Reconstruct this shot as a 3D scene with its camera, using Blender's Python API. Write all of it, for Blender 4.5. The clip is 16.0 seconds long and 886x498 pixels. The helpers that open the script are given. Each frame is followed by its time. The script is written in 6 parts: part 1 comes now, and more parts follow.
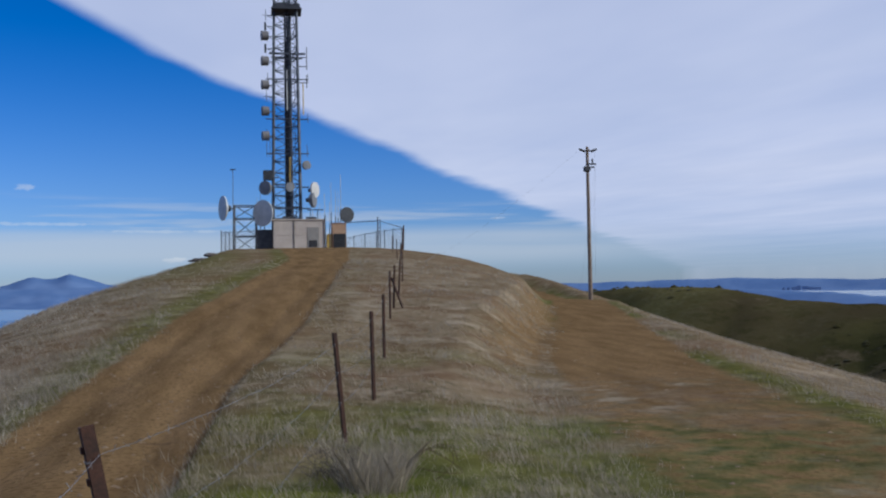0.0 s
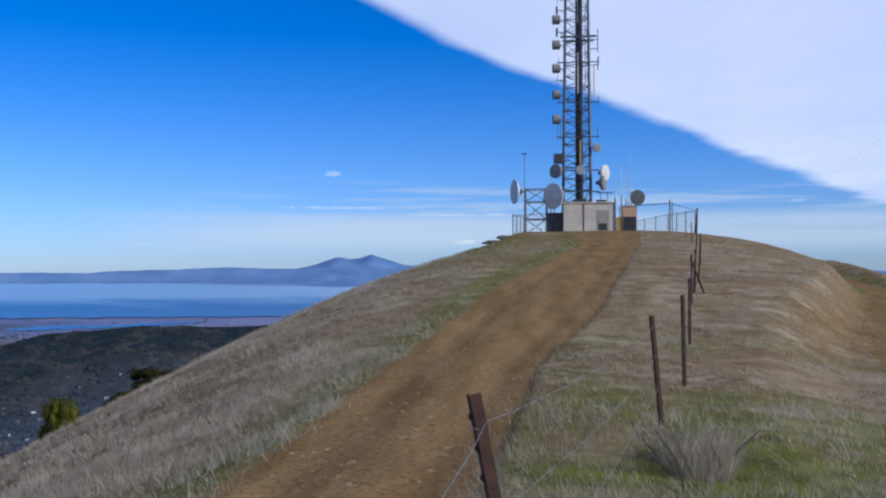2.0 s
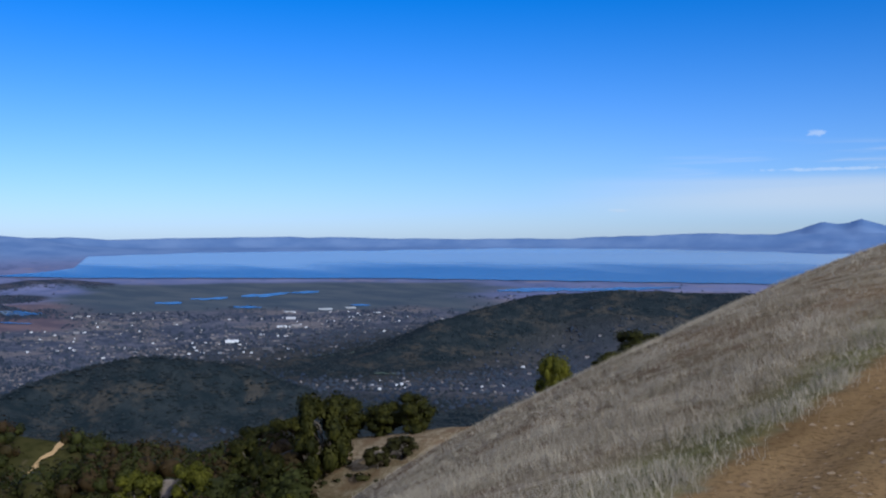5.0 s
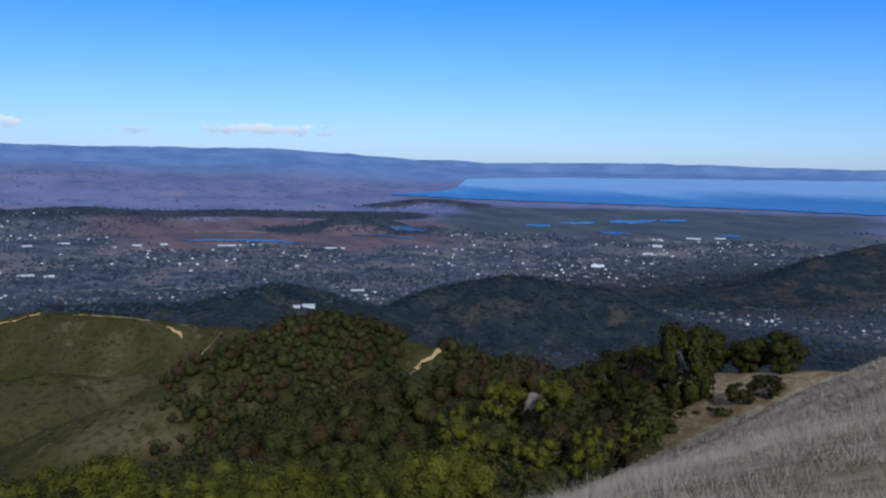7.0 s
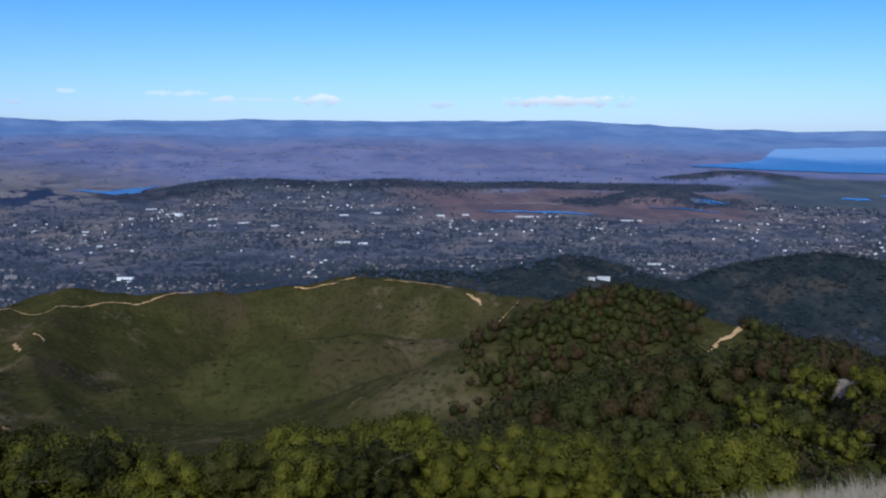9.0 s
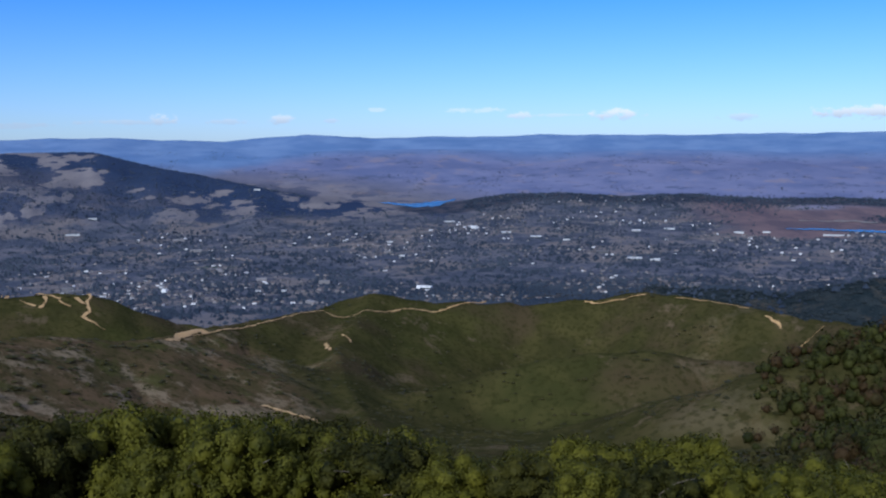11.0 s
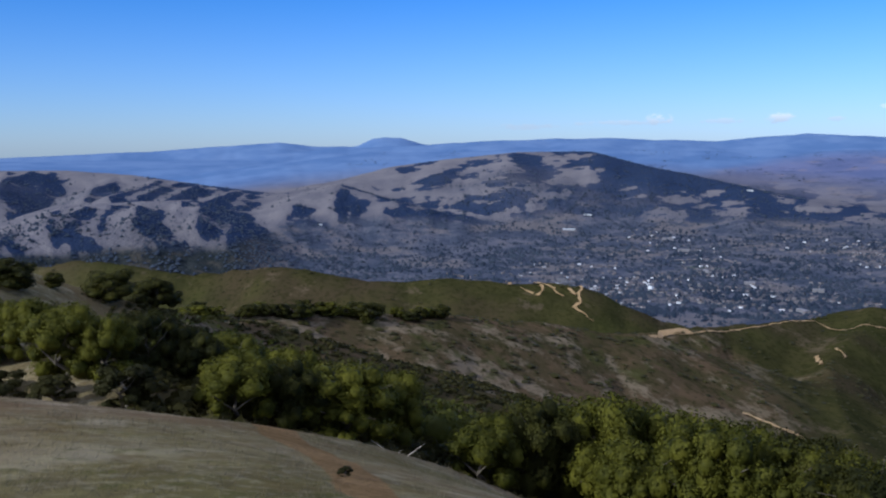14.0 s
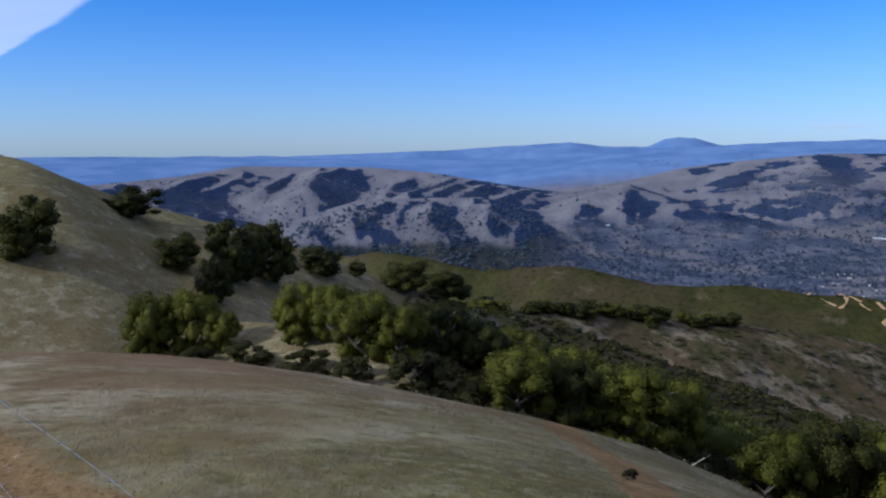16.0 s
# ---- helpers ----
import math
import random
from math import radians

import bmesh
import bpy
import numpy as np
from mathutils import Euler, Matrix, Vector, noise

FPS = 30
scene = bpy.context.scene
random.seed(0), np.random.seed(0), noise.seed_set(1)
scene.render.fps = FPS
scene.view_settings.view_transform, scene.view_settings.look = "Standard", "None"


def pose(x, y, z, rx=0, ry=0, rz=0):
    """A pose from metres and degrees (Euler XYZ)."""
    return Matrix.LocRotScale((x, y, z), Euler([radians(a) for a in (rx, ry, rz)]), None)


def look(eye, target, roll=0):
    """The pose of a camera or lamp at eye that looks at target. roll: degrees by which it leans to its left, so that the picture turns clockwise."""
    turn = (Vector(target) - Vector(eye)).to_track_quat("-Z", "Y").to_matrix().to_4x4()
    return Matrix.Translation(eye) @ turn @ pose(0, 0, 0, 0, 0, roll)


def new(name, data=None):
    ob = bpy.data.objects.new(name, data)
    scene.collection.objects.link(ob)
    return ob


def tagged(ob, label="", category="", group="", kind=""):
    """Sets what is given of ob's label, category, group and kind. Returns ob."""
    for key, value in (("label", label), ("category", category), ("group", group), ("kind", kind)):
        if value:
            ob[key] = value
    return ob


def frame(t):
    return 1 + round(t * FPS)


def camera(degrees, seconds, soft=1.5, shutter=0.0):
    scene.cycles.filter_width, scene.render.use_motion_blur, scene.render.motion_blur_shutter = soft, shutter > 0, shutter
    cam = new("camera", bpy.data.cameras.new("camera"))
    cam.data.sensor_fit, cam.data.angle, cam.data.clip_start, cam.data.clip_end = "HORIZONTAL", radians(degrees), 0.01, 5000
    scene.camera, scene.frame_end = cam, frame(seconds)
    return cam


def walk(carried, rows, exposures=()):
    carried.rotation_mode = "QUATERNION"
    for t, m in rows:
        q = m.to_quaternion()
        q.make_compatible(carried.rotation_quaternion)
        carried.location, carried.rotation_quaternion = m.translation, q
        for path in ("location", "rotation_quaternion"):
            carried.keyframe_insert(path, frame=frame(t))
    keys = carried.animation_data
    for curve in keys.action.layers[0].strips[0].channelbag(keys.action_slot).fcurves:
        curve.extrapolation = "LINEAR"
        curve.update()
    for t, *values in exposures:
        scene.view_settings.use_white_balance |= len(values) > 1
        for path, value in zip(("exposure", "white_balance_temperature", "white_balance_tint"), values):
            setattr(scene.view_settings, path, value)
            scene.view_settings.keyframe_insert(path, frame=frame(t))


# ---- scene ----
import itertools

cam = camera(49.80, 16.0, 2.2)
PATH = (
    (0.0, -0.000, 0.000, 0.000, 92.11, 0.97, -9.94),
    (0.5, -0.094, 0.018, 0.005, 92.03, 0.79, -5.46),
    (1.0, -0.179, 0.028, -0.011, 91.18, -0.09, -1.19),
    (1.5, -0.258, 0.023, -0.012, 91.23, 0.10, 3.64),
    (2.0, -0.323, -0.004, -0.015, 91.25, 0.03, 7.10),
    (2.5, -0.374, -0.038, -0.007, 90.78, 0.20, 10.05),
    (3.0, -0.445, -0.092, -0.006, 91.44, -0.01, 13.37),
    (3.5, -0.511, -0.154, -0.010, 91.10, 0.28, 18.13),
    (4.0, -0.563, -0.201, -0.012, 90.49, 0.31, 21.62),
    (4.5, -0.612, -0.246, -0.017, 90.34, -0.36, 27.12),
    (5.0, -0.633, -0.274, -0.019, 89.23, 0.09, 35.05),
    (7.5, -0.494, -0.266, -0.004, 83.64, -0.85, 60.94),
    (8.0, -0.464, -0.260, -0.003, 82.98, -0.22, 65.04),
    (8.5, -0.428, -0.246, -0.001, 82.92, -0.46, 69.58),
    (9.0, -0.381, -0.221, -0.002, 82.78, -0.15, 74.57),
    (11.5, -0.101, -0.062, -0.010, 83.83, 0.72, 95.51),
    (12.0, -0.065, -0.039, -0.008, 84.05, 0.95, 99.26),
    (12.5, -0.027, -0.048, -0.008, 84.54, -0.23, 104.71),
    (13.0, -0.012, -0.056, -0.005, 83.47, -1.22, 110.24),
    (13.5, -0.020, -0.065, 0.006, 83.63, -0.18, 115.83),
    (14.0, -0.035, -0.071, 0.013, 83.88, 0.46, 120.80),
    (14.5, -0.040, -0.070, 0.008, 84.25, 0.61, 125.91),
    (15.0, -0.057, -0.047, 0.005, 83.95, 0.32, 129.76),
    (15.5, -0.042, -0.070, 0.005, 83.81, 0.40, 132.81),
    (16.0, -0.004, -0.117, -0.002, 83.95, 0.08, 138.00),
)
walk(cam, [(t, pose(*p)) for t, *p in PATH], [(0, -0.34, 5700, 5), (0.5, -0.32, 5700, 5), (1.5, -0.2, 5750, 5), (2, -0.05, 5450, 5), (2.5, 0.12, 5700, 5), (3, 0.1, 5700, 5), (3.5, 0.0, 5700, 5), (4, 0.14, 5700, 5), (4.5, 0.2, 5700, 5), (5, -0.02, 5650, 5),
                                             (7.5, -0.1, 5450, 5), (8.5, -0.04, 5450, 5), (9, 0.02, 5500, 5), (11.5, 0.04, 5500, 5), (13, 0.06, 5550, 5), (14, 0.14, 5550, 5), (15, 0.12, 5400, 5), (16, 0.12, 5350, 5)])

# ---------------------------------------------------------------- sky and sun
SUN_AZ, SUN_EL = -113.0, 28.0


def link(nt, a, b):
    nt.links.new(a, b)


def node(nt, kind, **given):
    """A node with its settings and inputs; an input that is a socket is linked."""
    n = nt.nodes.new(kind)
    for key, value in given.items():
        if key.startswith("i_"):
            name = key[2:]
            sock = n.inputs[int(name)] if name.isdigit() else n.inputs[name.replace("_", " ")]
            if isinstance(value, bpy.types.NodeSocket):
                nt.links.new(value, sock)
            else:
                sock.default_value = value
        elif key == "operation":
            n.operation = value
        elif key == "blend_type":
            n.blend_type = value
        elif key == "data_type":
            n.data_type = value
        elif key == "sky_type":
            n.sky_type = value
        elif key == "attribute_name":
            n.attribute_name = value
        elif key == "noise_dimensions":
            n.noise_dimensions = value
        elif key == "feature":
            n.feature = value
        elif key == "interpolation_type":
            n.interpolation_type = value
        elif key == "clamp":
            n.use_clamp = value
    return n


def m(nt, op, a, b=0.0, c=0.0):
    return node(nt, "ShaderNodeMath", operation=op, i_0=a, i_1=b, i_2=c).outputs[0]


def ramp(nt, v, a, b, lo=0.0, hi=1.0):
    n = node(nt, "ShaderNodeMapRange", interpolation_type="SMOOTHSTEP", i_Value=v, i_From_Min=a, i_From_Max=b, i_To_Min=lo, i_To_Max=hi)
    return n.outputs[0]


def mix(nt, f, a, b, how="MIX"):
    n = node(nt, "ShaderNodeMix", data_type="RGBA", blend_type=how)
    for sock, value in ((n.inputs[0], f), (n.inputs[6], a), (n.inputs[7], b)):
        if isinstance(value, bpy.types.NodeSocket):
            nt.links.new(value, sock)
        else:
            sock.default_value = value if not isinstance(value, tuple) else (*value[:3], 1)
    return n.outputs[2]


def noise_of(nt, vec, scale, detail=4.0, rough=0.55):
    return node(nt, "ShaderNodeTexNoise", i_Vector=vec, i_Scale=scale, i_Detail=detail, i_Roughness=rough).outputs["Fac"]


world = bpy.data.worlds.new("world")
scene.world = world
world.use_nodes = True
wt = world.node_tree
wt.nodes.clear()
sky = node(wt, "ShaderNodeTexSky", sky_type="NISHITA")
sky.sun_disc = False
sky.sun_elevation, sky.sun_rotation = math.radians(SUN_EL), math.radians(-SUN_AZ)
sky.altitude, sky.air_density, sky.dust_density, sky.ozone_density = 550, 1.0, 0.3, 2.0
way = node(wt, "ShaderNodeTexCoord").outputs["Generated"]
sep = node(wt, "ShaderNodeSeparateXYZ", i_0=way)
up = m(wt, "MAXIMUM", sep.outputs[2], 0.012)
u, v = m(wt, "DIVIDE", sep.outputs[0], up), m(wt, "DIVIDE", sep.outputs[1], up)
# the edge of the high cloud deck: a long line overhead, bent twice
edge = m(wt, "MULTIPLY", m(wt, "SUBTRACT", v, 3.4), 0.19)
for knee, more in ((3.4, 0.11), (4.2, 0.175)):
    edge = m(wt, "ADD", edge, m(wt, "MULTIPLY", m(wt, "MAXIMUM", m(wt, "SUBTRACT", v, knee), 0.0), more))
flat = node(wt, "ShaderNodeCombineXYZ", i_0=u, i_1=m(wt, "MULTIPLY", v, 0.45), i_2=0.0).outputs[0]
wisp = noise_of(wt, flat, 0.9, 6, 0.55)
span = m(wt, "MAXIMUM", m(wt, "MULTIPLY", v, 0.24), 0.6)
over = m(wt, "DIVIDE", m(wt, "SUBTRACT", m(wt, "ADD", u, 0.77), edge), span)
deck = ramp(wt, m(wt, "ADD", over, m(wt, "MULTIPLY", m(wt, "SUBTRACT", wisp, 0.5), 0.32)), -0.03, 0.13)
thin = ramp(wt, noise_of(wt, flat, 0.22, 5, 0.6), 0.25, 0.75, 0.72, 1.0)
low = ramp(wt, sep.outputs[2], 0.015, 0.075, 0.25, 1.0)
deck = m(wt, "MULTIPLY", m(wt, "MULTIPLY", m(wt, "MULTIPLY", deck, thin), low), ramp(wt, v, -5.0, 2.0, 0.55, 1.0))
# long thin streaks low in the sky, and a row of small heaps over the far hills
long_ = node(wt, "ShaderNodeVectorMath", operation="MULTIPLY", i_0=way, i_1=(5.0, 5.0, 95.0)).outputs[0]
streak = ramp(wt, noise_of(wt, long_, 1.0, 4, 0.55), 0.47, 0.68)
band = m(wt, "MULTIPLY", ramp(wt, sep.outputs[2], 0.03, 0.055), ramp(wt, sep.outputs[2], 0.1, 0.07))
streak = m(wt, "MULTIPLY", m(wt, "MULTIPLY", streak, band), ramp(wt, sep.outputs[1], 0.90, 0.985, 0.0, 0.5))
veil = m(wt, "MULTIPLY", m(wt, "MULTIPLY", ramp(wt, sep.outputs[2], 0.010, 0.036), ramp(wt, sep.outputs[2], 0.066, 0.050)), ramp(wt, noise_of(wt, long_, 0.35, 3, 0.5), 0.25, 0.6, 0.35, 1.0))
streak = m(wt, "MAXIMUM", streak, m(wt, "MULTIPLY", veil, ramp(wt, sep.outputs[1], 0.86, 0.975, 0.0, 0.62)))
puffs = node(wt, "ShaderNodeVectorMath", operation="MULTIPLY", i_0=way, i_1=(62.0, 62.0, 125.0)).outputs[0]
bearing = m(wt, "DEGREES", m(wt, "ARCTAN2", m(wt, "MULTIPLY", sep.outputs[0], -1.0), sep.outputs[1]))
rise_ = m(wt, "DEGREES", sep.outputs[2])
rough_ = m(wt, "MULTIPLY", m(wt, "SUBTRACT", noise_of(wt, puffs, 1.0, 6, 0.62), 0.5), 3.4)
puff = 0.0
for c_az, c_el, c_w, c_h, full in ((67.2, 1.55, 5.2, 0.5, 0.95), (81.7, 1.6, 1.9, 0.5, 0.9), (87.4, 1.62, 0.9, 0.32, 0.75), (85.2, 1.6, 2.4, 0.14, 0.4), (90.1, 1.95, 2.6, 0.24, 0.45), (95.8, 2.0, 0.7, 0.16, 0.4), (75.0, 1.35, 1.4, 0.3, 0.6),
                                   (108.2, 1.5, 1.3, 0.4, 0.75), (110.6, 1.3, 3.6, 0.2, 0.5), (101.6, 1.42, 1.1, 0.42, 0.8), (104.6, 1.32, 2.0, 0.22, 0.5), (98.6, 1.35, 0.8, 0.18, 0.5), (116.2, 1.15, 2.6, 0.24, 0.45), (24.5, 1.5, 1.1, 0.16, 0.35), (13.0, 3.7, 5.5, 0.13, 0.3), (6.5, 3.3, 5.5, 0.12, 0.3), (-13.4, 3.92, 0.8, 0.12, 0.4), (5.8, 1.62, 1.0, 0.24, 0.6), (5.3, 1.05, 0.5, 0.3, 0.7), (13.8, 5.7, 0.8, 0.24, 0.35)):
    da, de = m(wt, "DIVIDE", m(wt, "SUBTRACT", bearing, c_az), c_w), m(wt, "DIVIDE", m(wt, "SUBTRACT", rise_, c_el), c_h)
    inside = m(wt, "SUBTRACT", 1.0, m(wt, "ADD", m(wt, "MULTIPLY", da, da), m(wt, "MULTIPLY", de, de)))
    inside = m(wt, "MULTIPLY", ramp(wt, m(wt, "ADD", inside, rough_), 0.35, 1.05), m(wt, "MULTIPLY", ramp(wt, inside, -0.6, 0.3), full))
    puff = m(wt, "MAXIMUM", inside, puff)
tone = mix(wt, ramp(wt, noise_of(wt, flat, 0.6, 4), 0.3, 0.7), (8.9, 9.0, 10.9), (10.1, 9.95, 11.6))
clear = mix(wt, 1.0, sky.outputs[0], mix(wt, ramp(wt, sep.outputs[2], 0.0, 0.30), (0.74, 0.93, 1.53), (0.05, 0.64, 1.48)), "MULTIPLY")
heap = mix(wt, ramp(wt, sep.outputs[2], 0.019, 0.033), (6.0, 6.4, 7.6), (10.6, 10.4, 10.4))
seen = mix(wt, deck, mix(wt, puff, mix(wt, streak, clear, (8.4, 8.5, 9.0)), heap), tone)
back = node(wt, "ShaderNodeBackground", i_Color=seen, i_Strength=0.083)
link(wt, back.outputs[0], node(wt, "ShaderNodeOutputWorld").inputs[0])

sun_data = bpy.data.lights.new("sun", "SUN")
sun_data.energy, sun_data.angle, sun_data.color = 4.2, math.radians(2.0), (1.0, 0.92, 0.78)
sun = new("sun", sun_data)
_a, _e = math.radians(SUN_AZ), math.radians(SUN_EL)
sun.matrix_world = look((-400 * math.sin(_a) * math.cos(_e), 400 * math.cos(_a) * math.cos(_e), 400 * math.sin(_e)), (0, 0, 0))


# ---------------------------------------------------------------- materials
def material(name, rough=0.8, metal=0.0):
    mat = bpy.data.materials.new(name)
    mat.use_nodes = True
    nt = mat.node_tree
    bsdf = nt.nodes["Principled BSDF"]
    bsdf.inputs["Roughness"].default_value, bsdf.inputs["Metallic"].default_value = rough, metal
    return mat, nt, bsdf


def bump(nt, bsdf, height, strength=0.4, distance=0.02):
    link(nt, node(nt, "ShaderNodeBump", i_Strength=strength, i_Distance=distance, i_Height=height).outputs[0], bsdf.inputs["Normal"])


def plain(name, a, b, scale=3.0, rough=0.7, metal=0.0, relief=0.2, depth=0.01, fine=9.0):
    """Two tones by noise at two scales, with fine relief."""
    mat, nt, bsdf = material(name, rough, metal)
    at = node(nt, "ShaderNodeTexCoord").outputs["Object"]
    f = m(nt, "ADD", m(nt, "MULTIPLY", noise_of(nt, at, scale), 0.65), m(nt, "MULTIPLY", noise_of(nt, at, scale * fine, 5), 0.35))
    f = ramp(nt, f, 0.32, 0.68)
    link(nt, mix(nt, f, a, b), bsdf.inputs["Base Color"])
    if relief:
        bump(nt, bsdf, noise_of(nt, at, scale * fine, 6), relief, depth)
    return mat


def leafage(name, dark, light, scale=0.6, lean=0.35, russet=None, single=0.2):
    """Leaves: a tone for each spray and each clump of them; trees of a thicket carry a tone of their own."""
    mat, nt, bsdf = material(name, 0.65)
    at = node(nt, "ShaderNodeTexCoord").outputs["Object"]
    rnd = node(nt, "ShaderNodeNewGeometry").outputs["Random Per Island"]
    own = node(nt, "ShaderNodeAttribute", attribute_name="tone").outputs["Fac"]
    f = m(nt, "ADD", m(nt, "MULTIPLY", rnd, single), m(nt, "MULTIPLY", ramp(nt, noise_of(nt, at, scale), 0.3, 0.7), 1.0 - single))
    f = m(nt, "ADD", f, m(nt, "MULTIPLY", m(nt, "SUBTRACT", node(nt, "ShaderNodeObjectInfo").outputs["Random"], 0.5), lean))
    if russet:
        f = m(nt, "ADD", m(nt, "MULTIPLY", f, 0.45), m(nt, "MULTIPLY", own, 0.55))
    col = mix(nt, f, dark, light)
    if russet:
        col = mix(nt, ramp(nt, m(nt, "FRACT", m(nt, "MULTIPLY", own, 7.13)), 0.6, 0.85, 0.0, 0.8), col, russet)
    link(nt, col, bsdf.inputs["Base Color"])
    bsdf.inputs["Specular IOR Level"].default_value = 0.12
    glow = node(nt, "ShaderNodeBsdfTranslucent", i_Color=col)
    both = node(nt, "ShaderNodeMixShader", i_0=0.38, i_1=bsdf.outputs[0], i_2=glow.outputs[0])
    link(nt, both.outputs[0], nt.nodes["Material Output"].inputs[0])
    return mat


def ground_material():
    """Bare earth, dry grass, green grass, brush, woods, pale hills and marsh, by what grows there; far tones also hold
    painted blue haze.
    """
    mat, nt, bsdf = material("ground", 0.95)
    bsdf.inputs["Specular IOR Level"].default_value = 0.0
    at = node(nt, "ShaderNodeTexCoord").outputs["Object"]
    c1 = node(nt, "ShaderNodeSeparateColor", i_0=node(nt, "ShaderNodeAttribute", attribute_name="cover").outputs["Color"])
    c2 = node(nt, "ShaderNodeSeparateColor", i_0=node(nt, "ShaderNodeAttribute", attribute_name="growth").outputs["Color"])
    n1, n2, n3 = noise_of(nt, at, 0.35, 6), noise_of(nt, at, 2.6, 6), noise_of(nt, at, 16.0, 5, 0.7)
    far1, far2 = noise_of(nt, at, 0.011, 6, 0.6), noise_of(nt, at, 0.05, 6, 0.65)
    dry = mix(nt, ramp(nt, n1, 0.3, 0.7), (0.112, 0.082, 0.048), (0.200, 0.152, 0.096))
    dry = mix(nt, ramp(nt, noise_of(nt, at, 0.75, 5, 0.6), 0.5, 0.64, 0.0, 0.8), dry, (0.285, 0.232, 0.165))
    dry = mix(nt, ramp(nt, noise_of(nt, at, 7.0, 6, 0.65), 0.48, 0.64, 0.0, 0.7), dry, (0.235, 0.190, 0.138))
    dry = mix(nt, ramp(nt, noise_of(nt, at, 4.2, 5, 0.6), 0.52, 0.68, 0.0, 0.65), dry, (0.060, 0.052, 0.026))
    dry = mix(nt, ramp(nt, noise_of(nt, at, 1.1, 5, 0.65), 0.48, 0.64, 0.0, 0.75), dry, (0.108, 0.068, 0.040))
    dry = mix(nt, ramp(nt, n3, 0.55, 0.75, 0.0, 0.6), dry, (0.085, 0.068, 0.038))
    dry = mix(nt, ramp(nt, noise_of(nt, at, 0.17, 4, 0.6), 0.48, 0.60, 0.0, 0.6), dry, (0.122, 0.074, 0.042))
    green = mix(nt, ramp(nt, n2, 0.3, 0.7), (0.040, 0.050, 0.011), (0.108, 0.114, 0.024))
    col = mix(nt, c1.outputs[1], dry, green)
    ruts = node(nt, "ShaderNodeVectorMath", operation="MULTIPLY", i_0=at, i_1=(1.0, 0.16, 1.0)).outputs[0]
    earth = mix(nt, ramp(nt, noise_of(nt, ruts, 1.7, 6), 0.3, 0.7), (0.124, 0.078, 0.037), (0.196, 0.126, 0.063))
    earth = mix(nt, ramp(nt, noise_of(nt, ruts, 4.5, 6, 0.65), 0.45, 0.7, 0.0, 0.5), earth, (0.195, 0.128, 0.060))
    earth = mix(nt, ramp(nt, n3, 0.48, 0.66, 0.0, 0.8), earth, (0.068, 0.041, 0.019))
    bare = ramp(nt, m(nt, "ADD", c1.outputs[0], m(nt, "MULTIPLY", m(nt, "SUBTRACT", n2, 0.5), 0.9)), 0.35, 0.65)
    col = mix(nt, bare, col, earth)
    marsh = node(nt, "ShaderNodeSeparateColor", i_0=node(nt, "ShaderNodeAttribute", attribute_name="marsh").outputs["Color"])
    brush = mix(nt, ramp(nt, far2, 0.35, 0.65), (0.026, 0.026, 0.010), (0.044, 0.040, 0.015))
    brush = mix(nt, ramp(nt, noise_of(nt, at, 0.012, 6, 0.6), 0.45, 0.62, 0.0, 0.75), brush, (0.045, 0.033, 0.020))
    brush = mix(nt, ramp(nt, noise_of(nt, at, 0.007, 5, 0.6), 0.5, 0.62, 0.0, 0.3), brush, (0.036, 0.041, 0.012))
    brush = mix(nt, ramp(nt, noise_of(nt, at, 0.03, 8, 0.78), 0.57, 0.64, 0.0, 0.6), brush, (0.098, 0.073, 0.048))
    heath = mix(nt, ramp(nt, noise_of(nt, at, 0.05, 6, 0.7), 0.38, 0.62), (0.046, 0.038, 0.018), (0.082, 0.056, 0.033))
    heath = mix(nt, ramp(nt, noise_of(nt, at, 0.026, 8, 0.75), 0.50, 0.58, 0.0, 0.85), heath, (0.160, 0.125, 0.085))
    heath = mix(nt, ramp(nt, noise_of(nt, at, 0.09, 5, 0.65), 0.53, 0.64, 0.0, 0.7), heath, (0.044, 0.046, 0.015))
    brush = mix(nt, marsh.outputs[2], brush, heath)
    brush = mix(nt, ramp(nt, noise_of(nt, at, 0.33, 4, 0.6), 0.5, 0.62, 0.0, 0.55), brush, (0.0165, 0.018, 0.006))
    col = mix(nt, c1.outputs[2], col, brush)
    # woods and town ground: a blue haze tint is put into the base colour
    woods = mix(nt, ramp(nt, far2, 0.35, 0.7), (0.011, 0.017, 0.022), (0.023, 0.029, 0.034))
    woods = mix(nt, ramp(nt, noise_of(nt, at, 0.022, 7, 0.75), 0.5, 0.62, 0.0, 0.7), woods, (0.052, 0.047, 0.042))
    hazy_lots = mix(nt, ramp(nt, noise_of(nt, at, 0.012, 6, 0.7), 0.38, 0.62), (0.044, 0.055, 0.088), (0.094, 0.097, 0.130))
    hazy_lots = mix(nt, ramp(nt, noise_of(nt, at, 0.035, 6, 0.75), 0.5, 0.62, 0.0, 0.8), hazy_lots, (0.032, 0.044, 0.072))
    hazy_lots = mix(nt, ramp(nt, noise_of(nt, at, 0.006, 7, 0.68), 0.49, 0.60, 0.0, 0.8), hazy_lots, (0.124, 0.113, 0.122))
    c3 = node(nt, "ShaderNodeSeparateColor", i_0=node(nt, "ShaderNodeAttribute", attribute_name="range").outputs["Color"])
    woods = mix(nt, c3.outputs[2], woods, hazy_lots)
    col = mix(nt, c2.outputs[0], col, woods)
    # grey-violet grass and navy oaks: distance haze is mixed into both tones
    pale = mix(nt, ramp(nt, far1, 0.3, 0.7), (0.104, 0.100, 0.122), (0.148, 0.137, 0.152))
